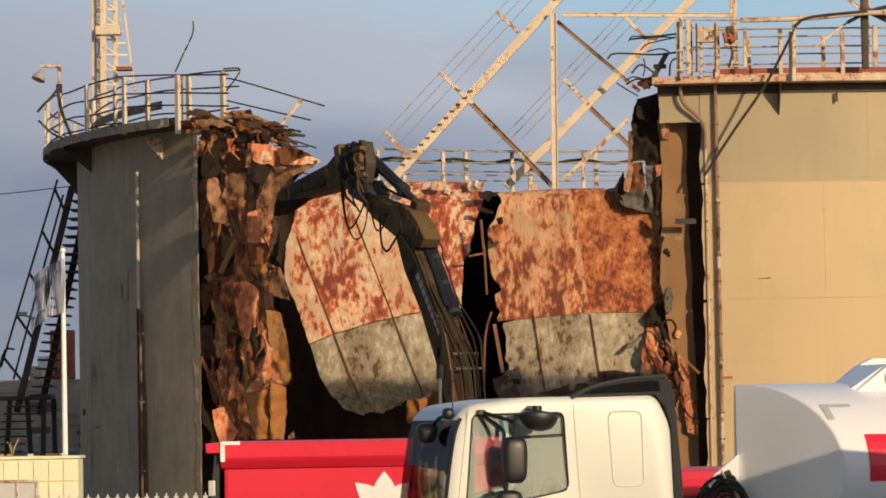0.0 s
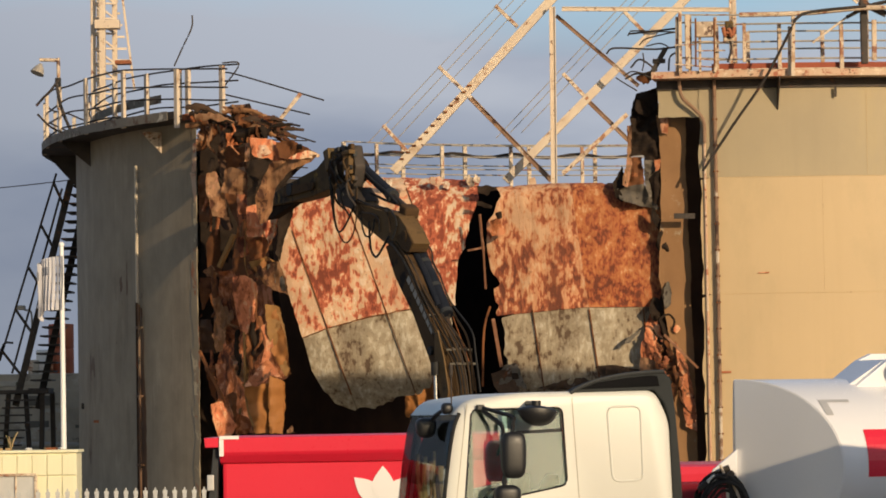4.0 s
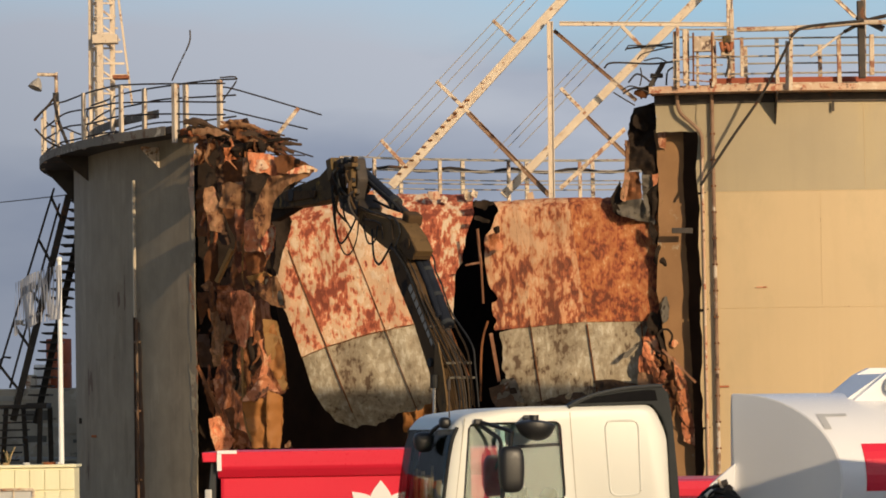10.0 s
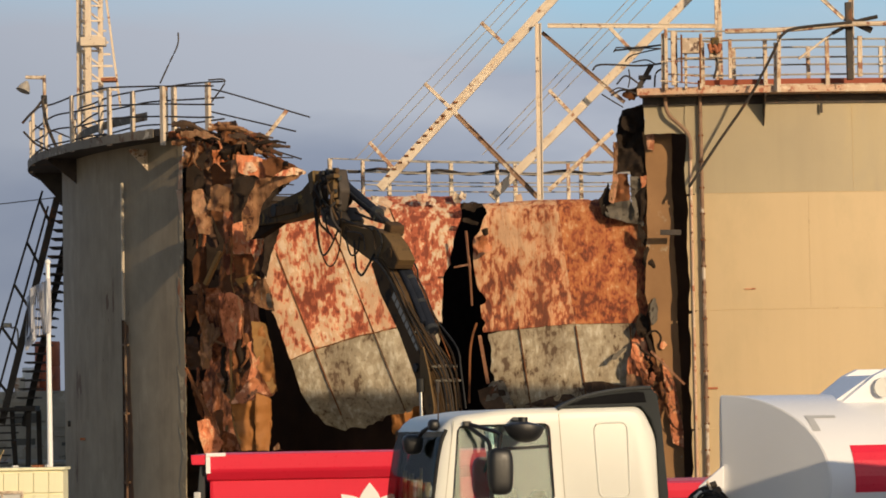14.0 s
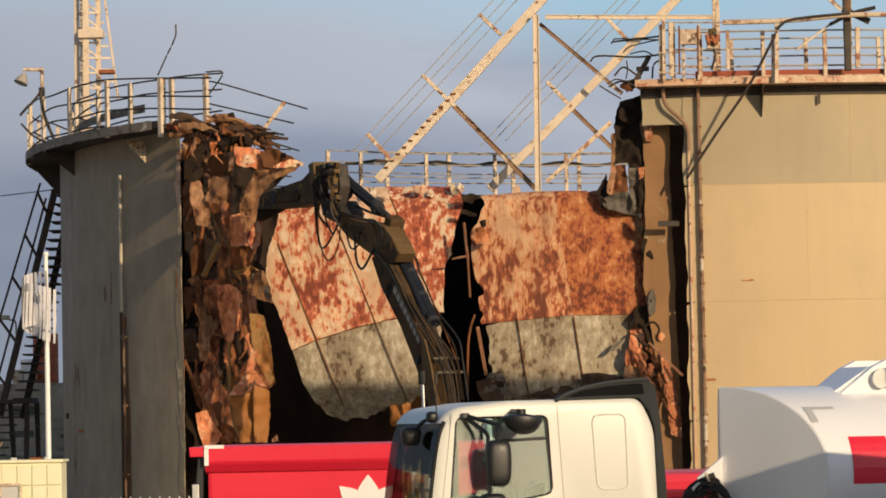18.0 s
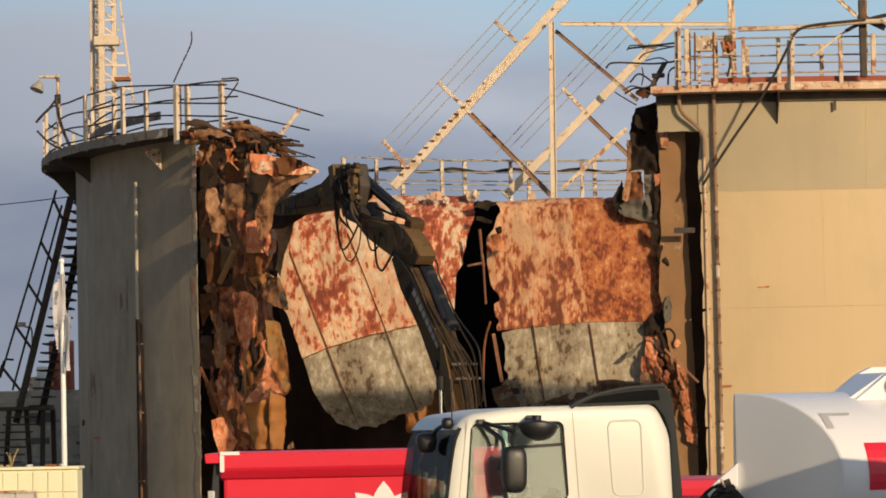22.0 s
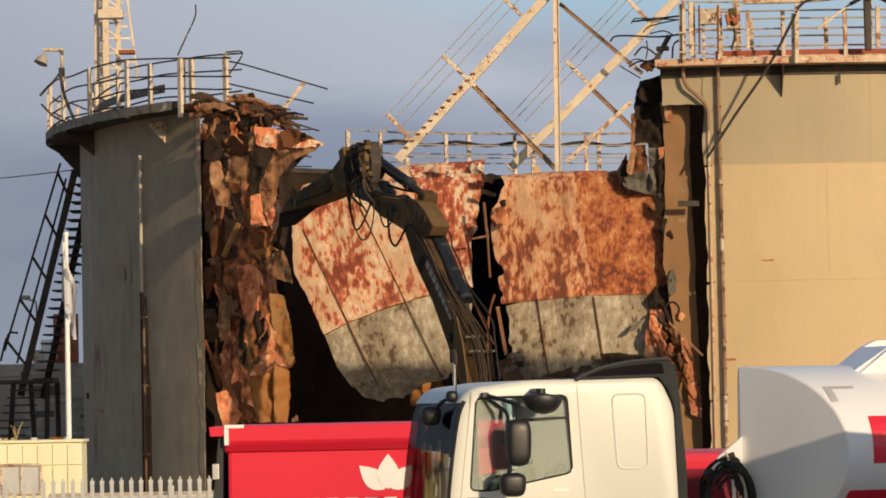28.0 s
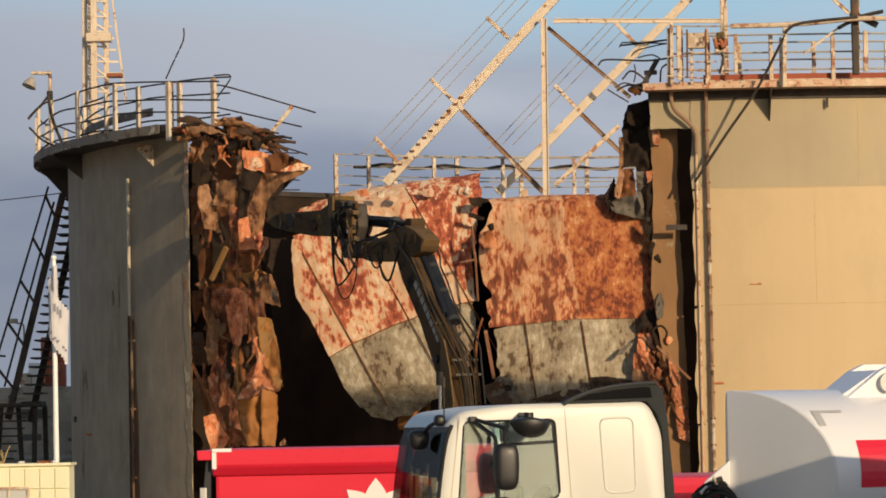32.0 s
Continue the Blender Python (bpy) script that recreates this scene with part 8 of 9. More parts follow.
for i in range(12):
    Shape().box((cx0 - 0.13 - 0.265 * i, 61.99, cz1 - 0.22), (0.255, 0.03, 0.36), 0.008).make("panel", m_cabin, cabin)
    if not 2 <= i <= 4:
        Shape().box((cx0 - 0.13 - 0.265 * i, 61.99, cz1 - 0.95), (0.255, 0.03, 1.05), 0.008).make("panel", m_cabin, cabin)
Shape().box((cx0 - 3.0, 62.45, cz1 + 0.02), (6.06, 1.0, 0.05), 0.01).make("roof", m_cabin, cabin)
RG = random.Random(12)
weed = thing("dry_weed", (-7.719, 62.4, cz1 + 0.045), "small dry weed growing on the cabin roof", "plant")
for i in range(16):
    a, h = RG.uniform(0, 6.28), RG.uniform(0.12, 0.34)
    b = Vector((-7.719 + RG.uniform(-0.04, 0.04), 62.4 + RG.uniform(-0.03, 0.03), cz1 + 0.045))
    tip = b + Vector((0.4 * h * math.cos(a), 0.2 * h * math.sin(a), h))
    Shape().tube([b, b.lerp(tip, 0.55) + Vector((0, 0, 0.03)), tip], 0.007, 5).make("stem" if i % 2 else "leaf", (m_curtain, m_leaf)[i % 2], weed)
for i in range(9):
    x = cx0 - RG.uniform(0.1, 1.5)
    chip = Shape().box((x, 62.2 + RG.uniform(-0.1, 0.3), cz1 + 0.065), (RG.uniform(0.05, 0.16), RG.uniform(0.05, 0.1), 0.045), 0.012, Matrix.Rotation(RG.uniform(0, 3), 4, "Z"))
    tagged(chip.make("roof_rubble", (m_torn, m_tape, m_curtain)[i % 3]), "bit of rubble lying on the cabin roof", "rubble", "rubble on the cabin roof")
wf = Shape()
wx, wz = -7.586, 1.618
for dx, dz, sx, sz in ((0, 0.25, 0.72, 0.05), (0, -0.25, 0.72, 0.05), (-0.35, 0, 0.05, 0.5), (0.35, 0, 0.05, 0.5), (0, 0, 0.03, 0.5)):
    wf.box((wx + dx, 61.96, wz + dz), (sx, 0.06, sz), 0.006)
win_ob = wf.make("window", m_cream, cabin, "cream framed window")
Shape().box((wx, 61.975, wz), (0.68, 0.015, 0.48)).make("pane", m_tape, win_ob, "pale blind behind the pane")

flagpole = thing("flagpole", (-7.172, 66.000, 2.242), "white flagpole with a limp white flag", "flagpole")
px, pz = -7.172, 2.242
pz = 0.0
ptop = 6.096
flagpole.location = (px, 66.0, 0)
Shape().tube([(px, 66, 0), (px, 66, 2.0), (px, 66, ptop)], [0.06, 0.055, 0.04], 12).make("pole", m_pole, flagpole, smooth=True)
pod((px, 66, ptop + 0.03), 0.11, 0.11, 0.11, 1.0).make("finial", m_pole, flagpole, smooth=True)
HOIST, NST = 1.02, 18
strips = []
for i in range(NST):
    s = Shape()
    f = i / (NST - 1)
    ln, wd, rows_n, cols = HOIST * (1 - 0.04 * math.sin(3.1 * f)), 0.062, 12, 4
    vs, fs = [], []
    for r in range(rows_n):
        t = r / (rows_n - 1)
        for c in range(cols):
            vs.append((wd * (c / (cols - 1) - 0.5) + 0.018 * math.sin(2.6 * t + 0.5 * i), 0.022 * math.sin(4.2 * t + 0.8 * i + 0.5 * c) * (0.3 + t), -t * ln))
    n = len(vs)
    vs += [(x, y + 0.004, z) for x, y, z in vs]
    for r in range(rows_n - 1):
        for c in range(cols - 1):
            q = (r * cols + c, r * cols + c + 1, (r + 1) * cols + c + 1, (r + 1) * cols + c)
            fs += [q, tuple(n + w for w in reversed(q))]
    st = s.add(vs, fs).make("flag_strip", m_flag, flagpole, "white cloth", smooth=True, local=True)
    st.location = (0.04, 0, ptop - 0.2)
    for zz, hh in ([(0.24, 0.15)] if i % 4 != 3 and 3 < i < 16 else []) + ([(0.80, 0.045)] if i % 3 != 2 and i > 4 else []):
        Shape().box((0, -0.030, -HOIST * zz), (0.045, 0.006, hh), 0.0).make("print_bar", m_flagmark, st, "grey printed mark", local=True)
    strips.append(st)

# ---- stairs and yard behind the tank ----
stair = thing("outside_stair", (-12.108, 103.000, 2.397), "dark steel outside stair with handrails", "stair")
for p, q, w in (((-12.596, 103.000, 3.235), (-10.887, 103.000, 9.858), 0.2), ((-12.095, 104.400, 3.144), (-10.675, 104.400, 9.102), 0.2)):
    Shape().beam(p, q, 0.08, w).make("stringer", m_steel, stair)
sa_, sb_ = Vector((-12.225, 103.000, 3.726)), Vector((-10.856, 103.000, 9.691))
for i in range(24):
    p = sa_.lerp(sb_, i / 23)
    Shape().box(p + Vector((0.32, 0.6, 0)), (0.62, 1.2, 0.05), 0.008).make("tread", m_steel, stair)
for p, q in (((-13.033, 102.900, 4.568), (-11.307, 102.900, 10.059)), ((-12.672, 102.900, 4.197), (-11.146, 102.900, 9.606))):
    Shape().tube([p, q], 0.035, 6).make("handrail", m_steel, stair)
for t in np.linspace(0.05, 0.95, 5):
    a, b = Vector((-13.033, 102.900, 4.568)).lerp(Vector((-11.307, 102.900, 10.059)), t), Vector((-12.379, 102.900, 3.728)).lerp(Vector((-11.016, 102.900, 9.354)), t)
    Shape().beam(a, b, 0.06, 0.08).make("rail_post", m_steel, stair)
Shape().box((-12.390, 103.400, 3.648), (1.6, 1.4, 0.12), 0.02).make("landing", m_steel, stair)
for u in (0, 1, 2, 3):
    base = ((-12.790, 103.000, 3.653), (-11.794, 103.000, 3.635), (-11.668, 104.400, 3.641), (-12.459, 104.400, 3.655))[u]
    Shape().beam(base, (base[0] - 0.25 + 0.15 * u, base[1], 0.0), 0.14, 0.14).make("leg", m_steel, stair)
for i in range(7):
    Shape().box(Vector((-12.677, 102.600, 3.401)).lerp(Vector((-13.155, 102.600, 2.088)), i / 6) + Vector((0.3, 0, 0)), (0.9, 0.6, 0.05), 0.008).make("tread", m_steel, stair)
Shape().tube([(-13.139, 102.800, 4.270), (-12.915, 102.800, 5.029), (-12.616, 102.800, 5.090)], 0.035, 6).make("handrail", m_steel, stair)
yl = thing("yard_lamp", (-12.517, 104.000, 6.085), "small grey lamp on a bracket beside the stair", "lamp")
Shape().box((-12.516, 104.000, 6.152), (0.25, 0.2, 0.14), 0.04).make("head", m_railing, yl)
Shape().tube([(-12.416, 104.000, 6.083), (-12.216, 104.000, 5.979), (-12.227, 104.000, 5.073)], 0.03, 6).make("arm", m_railing, yl, smooth=True)

bz = 4.469
bund = Shape()
bund.box((-22, 131, bz / 2), (40, 10, bz), 0.05)
tagged(bund.make("boundary_wall", m_oldwall), "old stained concrete loading bank behind the stair", "wall", kind="structure")
RW = random.Random(2)
for i in range(2):
    x, y, z = -13.849, 127.000, 4.516
    d = Shape().tube([(x, 127, bz + 0.9 * i), (x, 127, bz + 0.9 * i + 0.03), (x, 127, bz + 0.9 * i + 0.86), (x, 127, bz + 0.9 * i + 0.895)], [0.44, 0.46, 0.46, 0.44], 24).make("red_drum", m_reddrum, None, smooth=True)
    tagged(d, "rust-red drum stacked on the bank behind the stair", "drum", "rust-red drums")
x, y, z = -14.494, 126.600, 4.849
pb_ = Shape().box((x, 126.6, bz + 0.62), (0.42, 0.4, 0.5), 0.06)
pb_.box((x, 126.6, bz + 0.2), (0.3, 0.3, 0.4), 0.02)
tagged(pb_.make("pale_box", m_logo), "white cabinet on the bank behind the stair", "cabinet")
for i, u in enumerate(((-14.869, 126.300, 4.649), (-14.686, 126.300, 4.645), (-14.178, 126.300, 4.636))):
    tagged(Shape().box((u[0], 126.3, bz + 0.25), (0.2, 0.2, 0.5), 0.02).make("bollard", (m_cream, m_railing, m_rust)[i]), "short stained post on the bank", "bollard", "bollards on the bank")
for i in range(9):
    x = (-15.110, 125.900, 4.243)[0] + RW.uniform(-0.6, 2.2)
    z = bz - RW.uniform(0.3, 2.0)
    Shape().box((x, 125.985, z), (RW.uniform(0.4, 1.3), 0.06, RW.uniform(0.1, 0.35)), 0.01).make("mortar_patch", (m_concrete, m_oldwall, m_railing)[i % 3], bpy.data.objects["boundary_wall"])
pipe_run = Shape().tube([(-14.438, 108.000, 2.093), (-11.134, 108.000, 2.001)], 0.1, 10)
tagged(pipe_run.make("pipe_run", m_railing, None, smooth=True), "grey pipe running along the yard", "pipe")
cable = Shape().tube([(-17.696, 130.000, 11.343), (-14.033, 117.000, 10.650), (-10.942, 103.050, 9.862)], 0.018, 5)
tagged(cable.make("overhead_cable", m_steel, None), "thin dark overhead cable beside the tank", "cable")

# unseen wall added to shade the trailer; pale so its reflection stays light
trailer_wall = Shape().box((7.95, 27.2, (TCZ + 1.10) / 2), (7.4, 0.3, TCZ + 1.10), 0.04)
tagged(trailer_wall.make("wall_gate", m_whitewall), "unseen plain white rendered wall added to shade the trailer", "wall", kind="structure")
# unseen plain wall added beside the yard to shade the sheets' lower bands
side_wall = Shape().box((15.1, 60.0, 5.84), (8.4, 0.5, 11.68), 0.05, Matrix.Rotation(radians(-15), 4, "Z"))
tagged(side_wall.make("wall_east", m_concrete), "tall unseen plain concrete wall added to shade the hanging sheets", "wall", kind="structure")
# plain wall that closes the yard behind the eye
back = Shape().box((0, -160, 1.5), (300, 0.4, 3.0), 0.05)
tagged(back.make("wall_south", m_concrete), "plain concrete wall across the road", "wall", kind="structure")


def motions():
    """All that moves: the machine, the loose sheet and the flag."""
    walk(flap, [
        (0, pose(-0.424, 87.884, 8.562, 0, -0.34, 0)),
        (0.5, pose(-0.624, 87.884, 8.453, 0, 3.07, 0)),
        (1, pose(-0.600, 87.884, 8.471, 0, 2.70, 0)),
        (1.5, pose(-0.431, 87.884, 8.564, 0, 0.97, 0)),
        (2, pose(-0.391, 87.884, 8.579, 0, -0.05, 0)),
        (2.5, pose(-0.529, 87.884, 8.509, 0, 0.43, 0)),
        (3, pose(-0.569, 87.884, 8.478, 0, 1.77, 0)),
        (3.5, pose(-0.557, 87.884, 8.480, 0, 1.62, 0)),
        (5.5, pose(-0.250, 87.884, 8.656, 0, -1.87, 0)),
        (6, pose(-0.390, 87.884, 8.571, 0, -1.18, 0)),
        (6.5, pose(-0.488, 87.884, 8.521, 0, 0.12, 0)),
        (7, pose(-0.537, 87.884, 8.503, 0, 0.39, 0)),
        (7.5, pose(-0.468, 87.884, 8.531, 0, -0.29, 0)),
        (8, pose(-0.487, 87.884, 8.508, 0, -2.04, 0)),
        (8.5, pose(-0.695, 87.884, 8.395, 0, 0.57, 0)),
        (9, pose(-0.754, 87.884, 8.402, 0, 1.82, 0)),
        (9.5, pose(-0.525, 87.884, 8.496, 0, -0.97, 0)),
        (10, pose(-0.561, 87.884, 8.481, 0, -0.82, 0)),
        (10.5, pose(-0.678, 87.884, 8.442, 0, 0.85, 0)),
        (11, pose(-0.656, 87.884, 8.437, 0, 0.02, 0)),
        (11.5, pose(-0.554, 87.884, 8.480, 0, -1.09, 0)),
        (12, pose(-0.545, 87.884, 8.486, 0, -0.35, 0)),
        (12.5, pose(-0.555, 87.884, 8.501, 0, -0.29, 0)),
        (13, pose(-0.578, 87.884, 8.492, 0, 0.05, 0)),
        (13.5, pose(-0.602, 87.884, 8.455, 0, -0.04, 0)),
        (14, pose(-0.578, 87.884, 8.482, 0, -1.02, 0)),
        (14.5, pose(-0.537, 87.884, 8.516, 0, -1.62, 0)),
        (16.5, pose(-0.602, 87.884, 8.484, 0, 0.07, 0)),
        (17, pose(-0.573, 87.884, 8.490, 0, -0.39, 0)),
        (17.5, pose(-0.506, 87.884, 8.515, 0, -1.42, 0)),
        (18, pose(-0.499, 87.884, 8.516, 0, -1.15, 0)),
        (18.5, pose(-0.566, 87.884, 8.489, 0, -0.47, 0)),
        (19, pose(-0.601, 87.884, 8.464, 0, -0.00, 0)),
        (19.5, pose(-0.575, 87.884, 8.479, 0, -0.10, 0)),
        (20, pose(-0.508, 87.884, 8.498, 0, -1.67, 0)),
        (20.5, pose(-0.525, 87.884, 8.499, 0, -0.81, 0)),
        (21, pose(-0.608, 87.884, 8.444, 0, -0.46, 0)),
        (21.5, pose(-0.635, 87.884, 8.453, 0, -0.35, 0)),
        (22, pose(-0.588, 87.884, 8.463, 0, -0.54, 0)),
        (22.5, pose(-0.537, 87.884, 8.483, 0, -0.58, 0)),
        (23, pose(-0.567, 87.884, 8.477, 0, -0.28, 0)),
        (23.5, pose(-0.583, 87.884, 8.482, 0, -0.48, 0)),
        (24, pose(-0.547, 87.884, 8.490, 0, -1.65, 0)),
        (24.5, pose(-0.512, 87.884, 8.500, 0, -2.51, 0)),
        (25, pose(-0.506, 87.884, 8.496, 0, -2.39, 0)),
        (25.5, pose(-0.525, 87.884, 8.492, 0, -2.21, 0)),
        (27.5, pose(-0.460, 87.884, 8.560, 0, -4.43, 0)),
        (28, pose(-0.463, 87.884, 8.576, 0, -4.82, 0)),
        (28.5, pose(-0.432, 87.884, 8.592, 0, -5.46, 0)),
        (29, pose(-0.387, 87.884, 8.650, 0, -6.56, 0)),
        (29.5, pose(-0.291, 87.884, 8.657, 0, -6.39, 0)),
        (30, pose(-0.304, 87.884, 8.662, 0, -6.97, 0)),
        (30.5, pose(-0.397, 87.884, 8.592, 0, -6.46, 0)),
        (31, pose(-0.485, 87.884, 8.597, 0, -6.48, 0)),
        (31.5, pose(-0.385, 87.884, 8.652, 0, -7.52, 0)),
        (32, pose(-0.268, 87.884, 8.743, 0, -8.13, 0)),
    ])
    walk(digger, [
        (0, pose(0.473, 74.982, 0, 0, 0, -63.4)),
        (0.5, pose(0.446, 75.036, 0, 0, 0, -63.4)),
        (1, pose(0.446, 75.036, 0, 0, 0, -63.4)),
        (1.5, pose(0.446, 75.036, 0, 0, 0, -63.4)),
        (2, pose(0.464, 75.000, 0, 0, 0, -63.4)),
        (2.5, pose(0.464, 75.000, 0, 0, 0, -63.4)),
        (3, pose(0.464, 75.000, 0, 0, 0, -63.4)),
        (3.5, pose(0.446, 75.036, 0, 0, 0, -63.4)),
        (5.5, pose(0.419, 75.089, 0, 0, 0, -63.4)),
        (6, pose(0.410, 75.107, 0, 0, 0, -63.4)),
        (6.5, pose(0.410, 75.107, 0, 0, 0, -63.4)),
        (7, pose(0.410, 75.107, 0, 0, 0, -63.4)),
        (7.5, pose(0.437, 75.054, 0, 0, 0, -63.4)),
        (8, pose(0.446, 75.036, 0, 0, 0, -63.4)),
        (8.5, pose(0.446, 75.036, 0, 0, 0, -63.4)),
        (9, pose(0.446, 75.036, 0, 0, 0, -63.4)),
        (9.5, pose(0.428, 75.072, 0, 0, 0, -63.4)),
        (10, pose(0.428, 75.072, 0, 0, 0, -63.4)),
        (10.5, pose(0.437, 75.054, 0, 0, 0, -63.4)),
        (11, pose(0.437, 75.054, 0, 0, 0, -63.4)),
        (11.5, pose(0.437, 75.054, 0, 0, 0, -63.4)),
        (12, pose(0.428, 75.072, 0, 0, 0, -63.4)),
        (12.5, pose(0.410, 75.107, 0, 0, 0, -63.4)),
        (13, pose(0.402, 75.125, 0, 0, 0, -63.4)),
        (13.5, pose(0.410, 75.107, 0, 0, 0, -63.4)),
        (14, pose(0.410, 75.107, 0, 0, 0, -63.4)),
        (14.5, pose(0.410, 75.107, 0, 0, 0, -63.4)),
        (16.5, pose(0.357, 75.215, 0, 0, 0, -63.4)),
        (17, pose(0.357, 75.215, 0, 0, 0, -63.4)),
        (17.5, pose(0.375, 75.179, 0, 0, 0, -63.4)),
        (18, pose(0.500, 74.928, 0, 0, 0, -63.4)),
        (18.5, pose(0.500, 74.928, 0, 0, 0, -63.4)),
        (19, pose(0.500, 74.928, 0, 0, 0, -63.4)),
        (19.5, pose(0.509, 74.911, 0, 0, 0, -63.4)),
        (20, pose(0.518, 74.893, 0, 0, 0, -63.4)),
        (20.5, pose(0.509, 74.911, 0, 0, 0, -63.4)),
        (21, pose(0.518, 74.893, 0, 0, 0, -63.4)),
        (21.5, pose(0.509, 74.911, 0, 0, 0, -63.4)),
        (22, pose(0.527, 74.875, 0, 0, 0, -63.4)),
        (22.5, pose(0.509, 74.911, 0, 0, 0, -63.4)),
        (23, pose(0.500, 74.928, 0, 0, 0, -63.4)),
        (23.5, pose(0.491, 74.946, 0, 0, 0, -63.4)),
        (24, pose(0.491, 74.946, 0, 0, 0, -63.4)),
        (24.5, pose(0.446, 75.036, 0, 0, 0, -63.4)),
        (25, pose(0.437, 75.054, 0, 0, 0, -63.4)),
        (25.5, pose(0.437, 75.054, 0, 0, 0, -63.4)),
        (27.5, pose(0.724, 74.481, 0, 0, 0, -63.4)),
        (28, pose(0.724, 74.481, 0, 0, 0, -63.4)),
        (28.5, pose(0.715, 74.499, 0, 0, 0, -63.4)),
        (29, pose(0.715, 74.499, 0, 0, 0, -63.4)),
        (29.5, pose(0.715, 74.499, 0, 0, 0, -63.4)),
        (30, pose(0.715, 74.499, 0, 0, 0, -63.4)),
        (30.5, pose(0.706, 74.517, 0, 0, 0, -63.4)),
        (31, pose(0.706, 74.517, 0, 0, 0, -63.4)),
        (31.5, pose(0.706, 74.517, 0, 0, 0, -63.4)),
        (32, pose(0.670, 74.589, 0, 0, 0, -63.4)),
    ])
    walk(boom, [
        (0, pose(0, 0, 2.600, 0, 4.18, 0)),
        (0.5, pose(0, 0, 2.600, 0, 0.36, 0)),
        (1, pose(0, 0, 2.600, 0, 0.36, 0)),
        (1.5, pose(0, 0, 2.600, 0, -0.00, 0)),
        (2, pose(0, 0, 2.600, 0, -0.00, 0)),
        (2.5, pose(0, 0, 2.600, 0, -0.50, 0)),
        (3, pose(0, 0, 2.600, 0, -0.50, 0)),
        (3.5, pose(0, 0, 2.600, 0, -1.37, 0)),
        (5.5, pose(0, 0, 2.600, 0, -1.07, 0)),
        (6, pose(0, 0, 2.600, 0, -1.07, 0)),
        (6.5, pose(0, 0, 2.600, 0, -0.50, 0)),
        (7, pose(0, 0, 2.600, 0, 0.52, 0)),
        (7.5, pose(0, 0, 2.600, 0, 0.80, 0)),
        (8, pose(0, 0, 2.600, 0, 2.04, 0)),
        (8.5, pose(0, 0, 2.600, 0, 2.18, 0)),
        (9, pose(0, 0, 2.600, 0, 2.18, 0)),
        (9.5, pose(0, 0, 2.600, 0, 2.45, 0)),
        (10, pose(0, 0, 2.600, 0, 2.45, 0)),
        (10.5, pose(0, 0, 2.600, 0, 1.60, 0)),
        (11, pose(0, 0, 2.600, 0, 0.63, 0)),
        (11.5, pose(0, 0, 2.600, 0, 0.60, 0)),
        (12, pose(0, 0, 2.600, 0, -0.05, 0)),
        (12.5, pose(0, 0, 2.600, 0, -0.48, 0)),
        (13, pose(0, 0, 2.600, 0, -0.48, 0)),
        (13.5, pose(0, 0, 2.600, 0, -1.26, 0)),
        (14, pose(0, 0, 2.600, 0, -1.38, 0)),
        (14.5, pose(0, 0, 2.600, 0, -1.44, 0)),
        (16.5, pose(0, 0, 2.600, 0, -1.68, 0)),
        (17, pose(0, 0, 2.600, 0, -1.69, 0)),
        (17.5, pose(0, 0, 2.600, 0, -2.48, 0)),
        (18, pose(0, 0, 2.600, 0, -2.48, 0)),
        (18.5, pose(0, 0, 2.600, 0, -2.21, 0)),
        (19, pose(0, 0, 2.600, 0, -1.85, 0)),
        (19.5, pose(0, 0, 2.600, 0, -1.94, 0)),
        (20, pose(0, 0, 2.600, 0, -1.02, 0)),
        (20.5, pose(0, 0, 2.600, 0, -0.19, 0)),
        (21, pose(0, 0, 2.600, 0, -0.19, 0)),
        (21.5, pose(0, 0, 2.600, 0, -0.05, 0)),
        (22, pose(0, 0, 2.600, 0, -0.24, 0)),
        (22.5, pose(0, 0, 2.600, 0, -0.05, 0)),
        (23, pose(0, 0, 2.600, 0, -0.19, 0)),
        (23.5, pose(0, 0, 2.600, 0, -0.00, 0)),
        (24, pose(0, 0, 2.600, 0, 0.96, 0)),
        (24.5, pose(0, 0, 2.600, 0, 2.77, 0)),
        (25, pose(0, 0, 2.600, 0, 3.40, 0)),
        (25.5, pose(0, 0, 2.600, 0, 3.40, 0)),
        (27.5, pose(0, 0, 2.600, 0, -0.06, 0)),
        (28, pose(0, 0, 2.600, 0, -0.06, 0)),
        (28.5, pose(0, 0, 2.600, 0, 0.61, 0)),
        (29, pose(0, 0, 2.600, 0, 0.61, 0)),
        (29.5, pose(0, 0, 2.600, 0, 0.61, 0)),
        (30, pose(0, 0, 2.600, 0, 0.04, 0)),
        (30.5, pose(0, 0, 2.600, 0, 0.65, 0)),
        (31, pose(0, 0, 2.600, 0, 1.10, 0)),
        (31.5, pose(0, 0, 2.600, 0, 1.62, 0)),
        (32, pose(0, 0, 2.600, 0, 2.36, 0)),
    ])
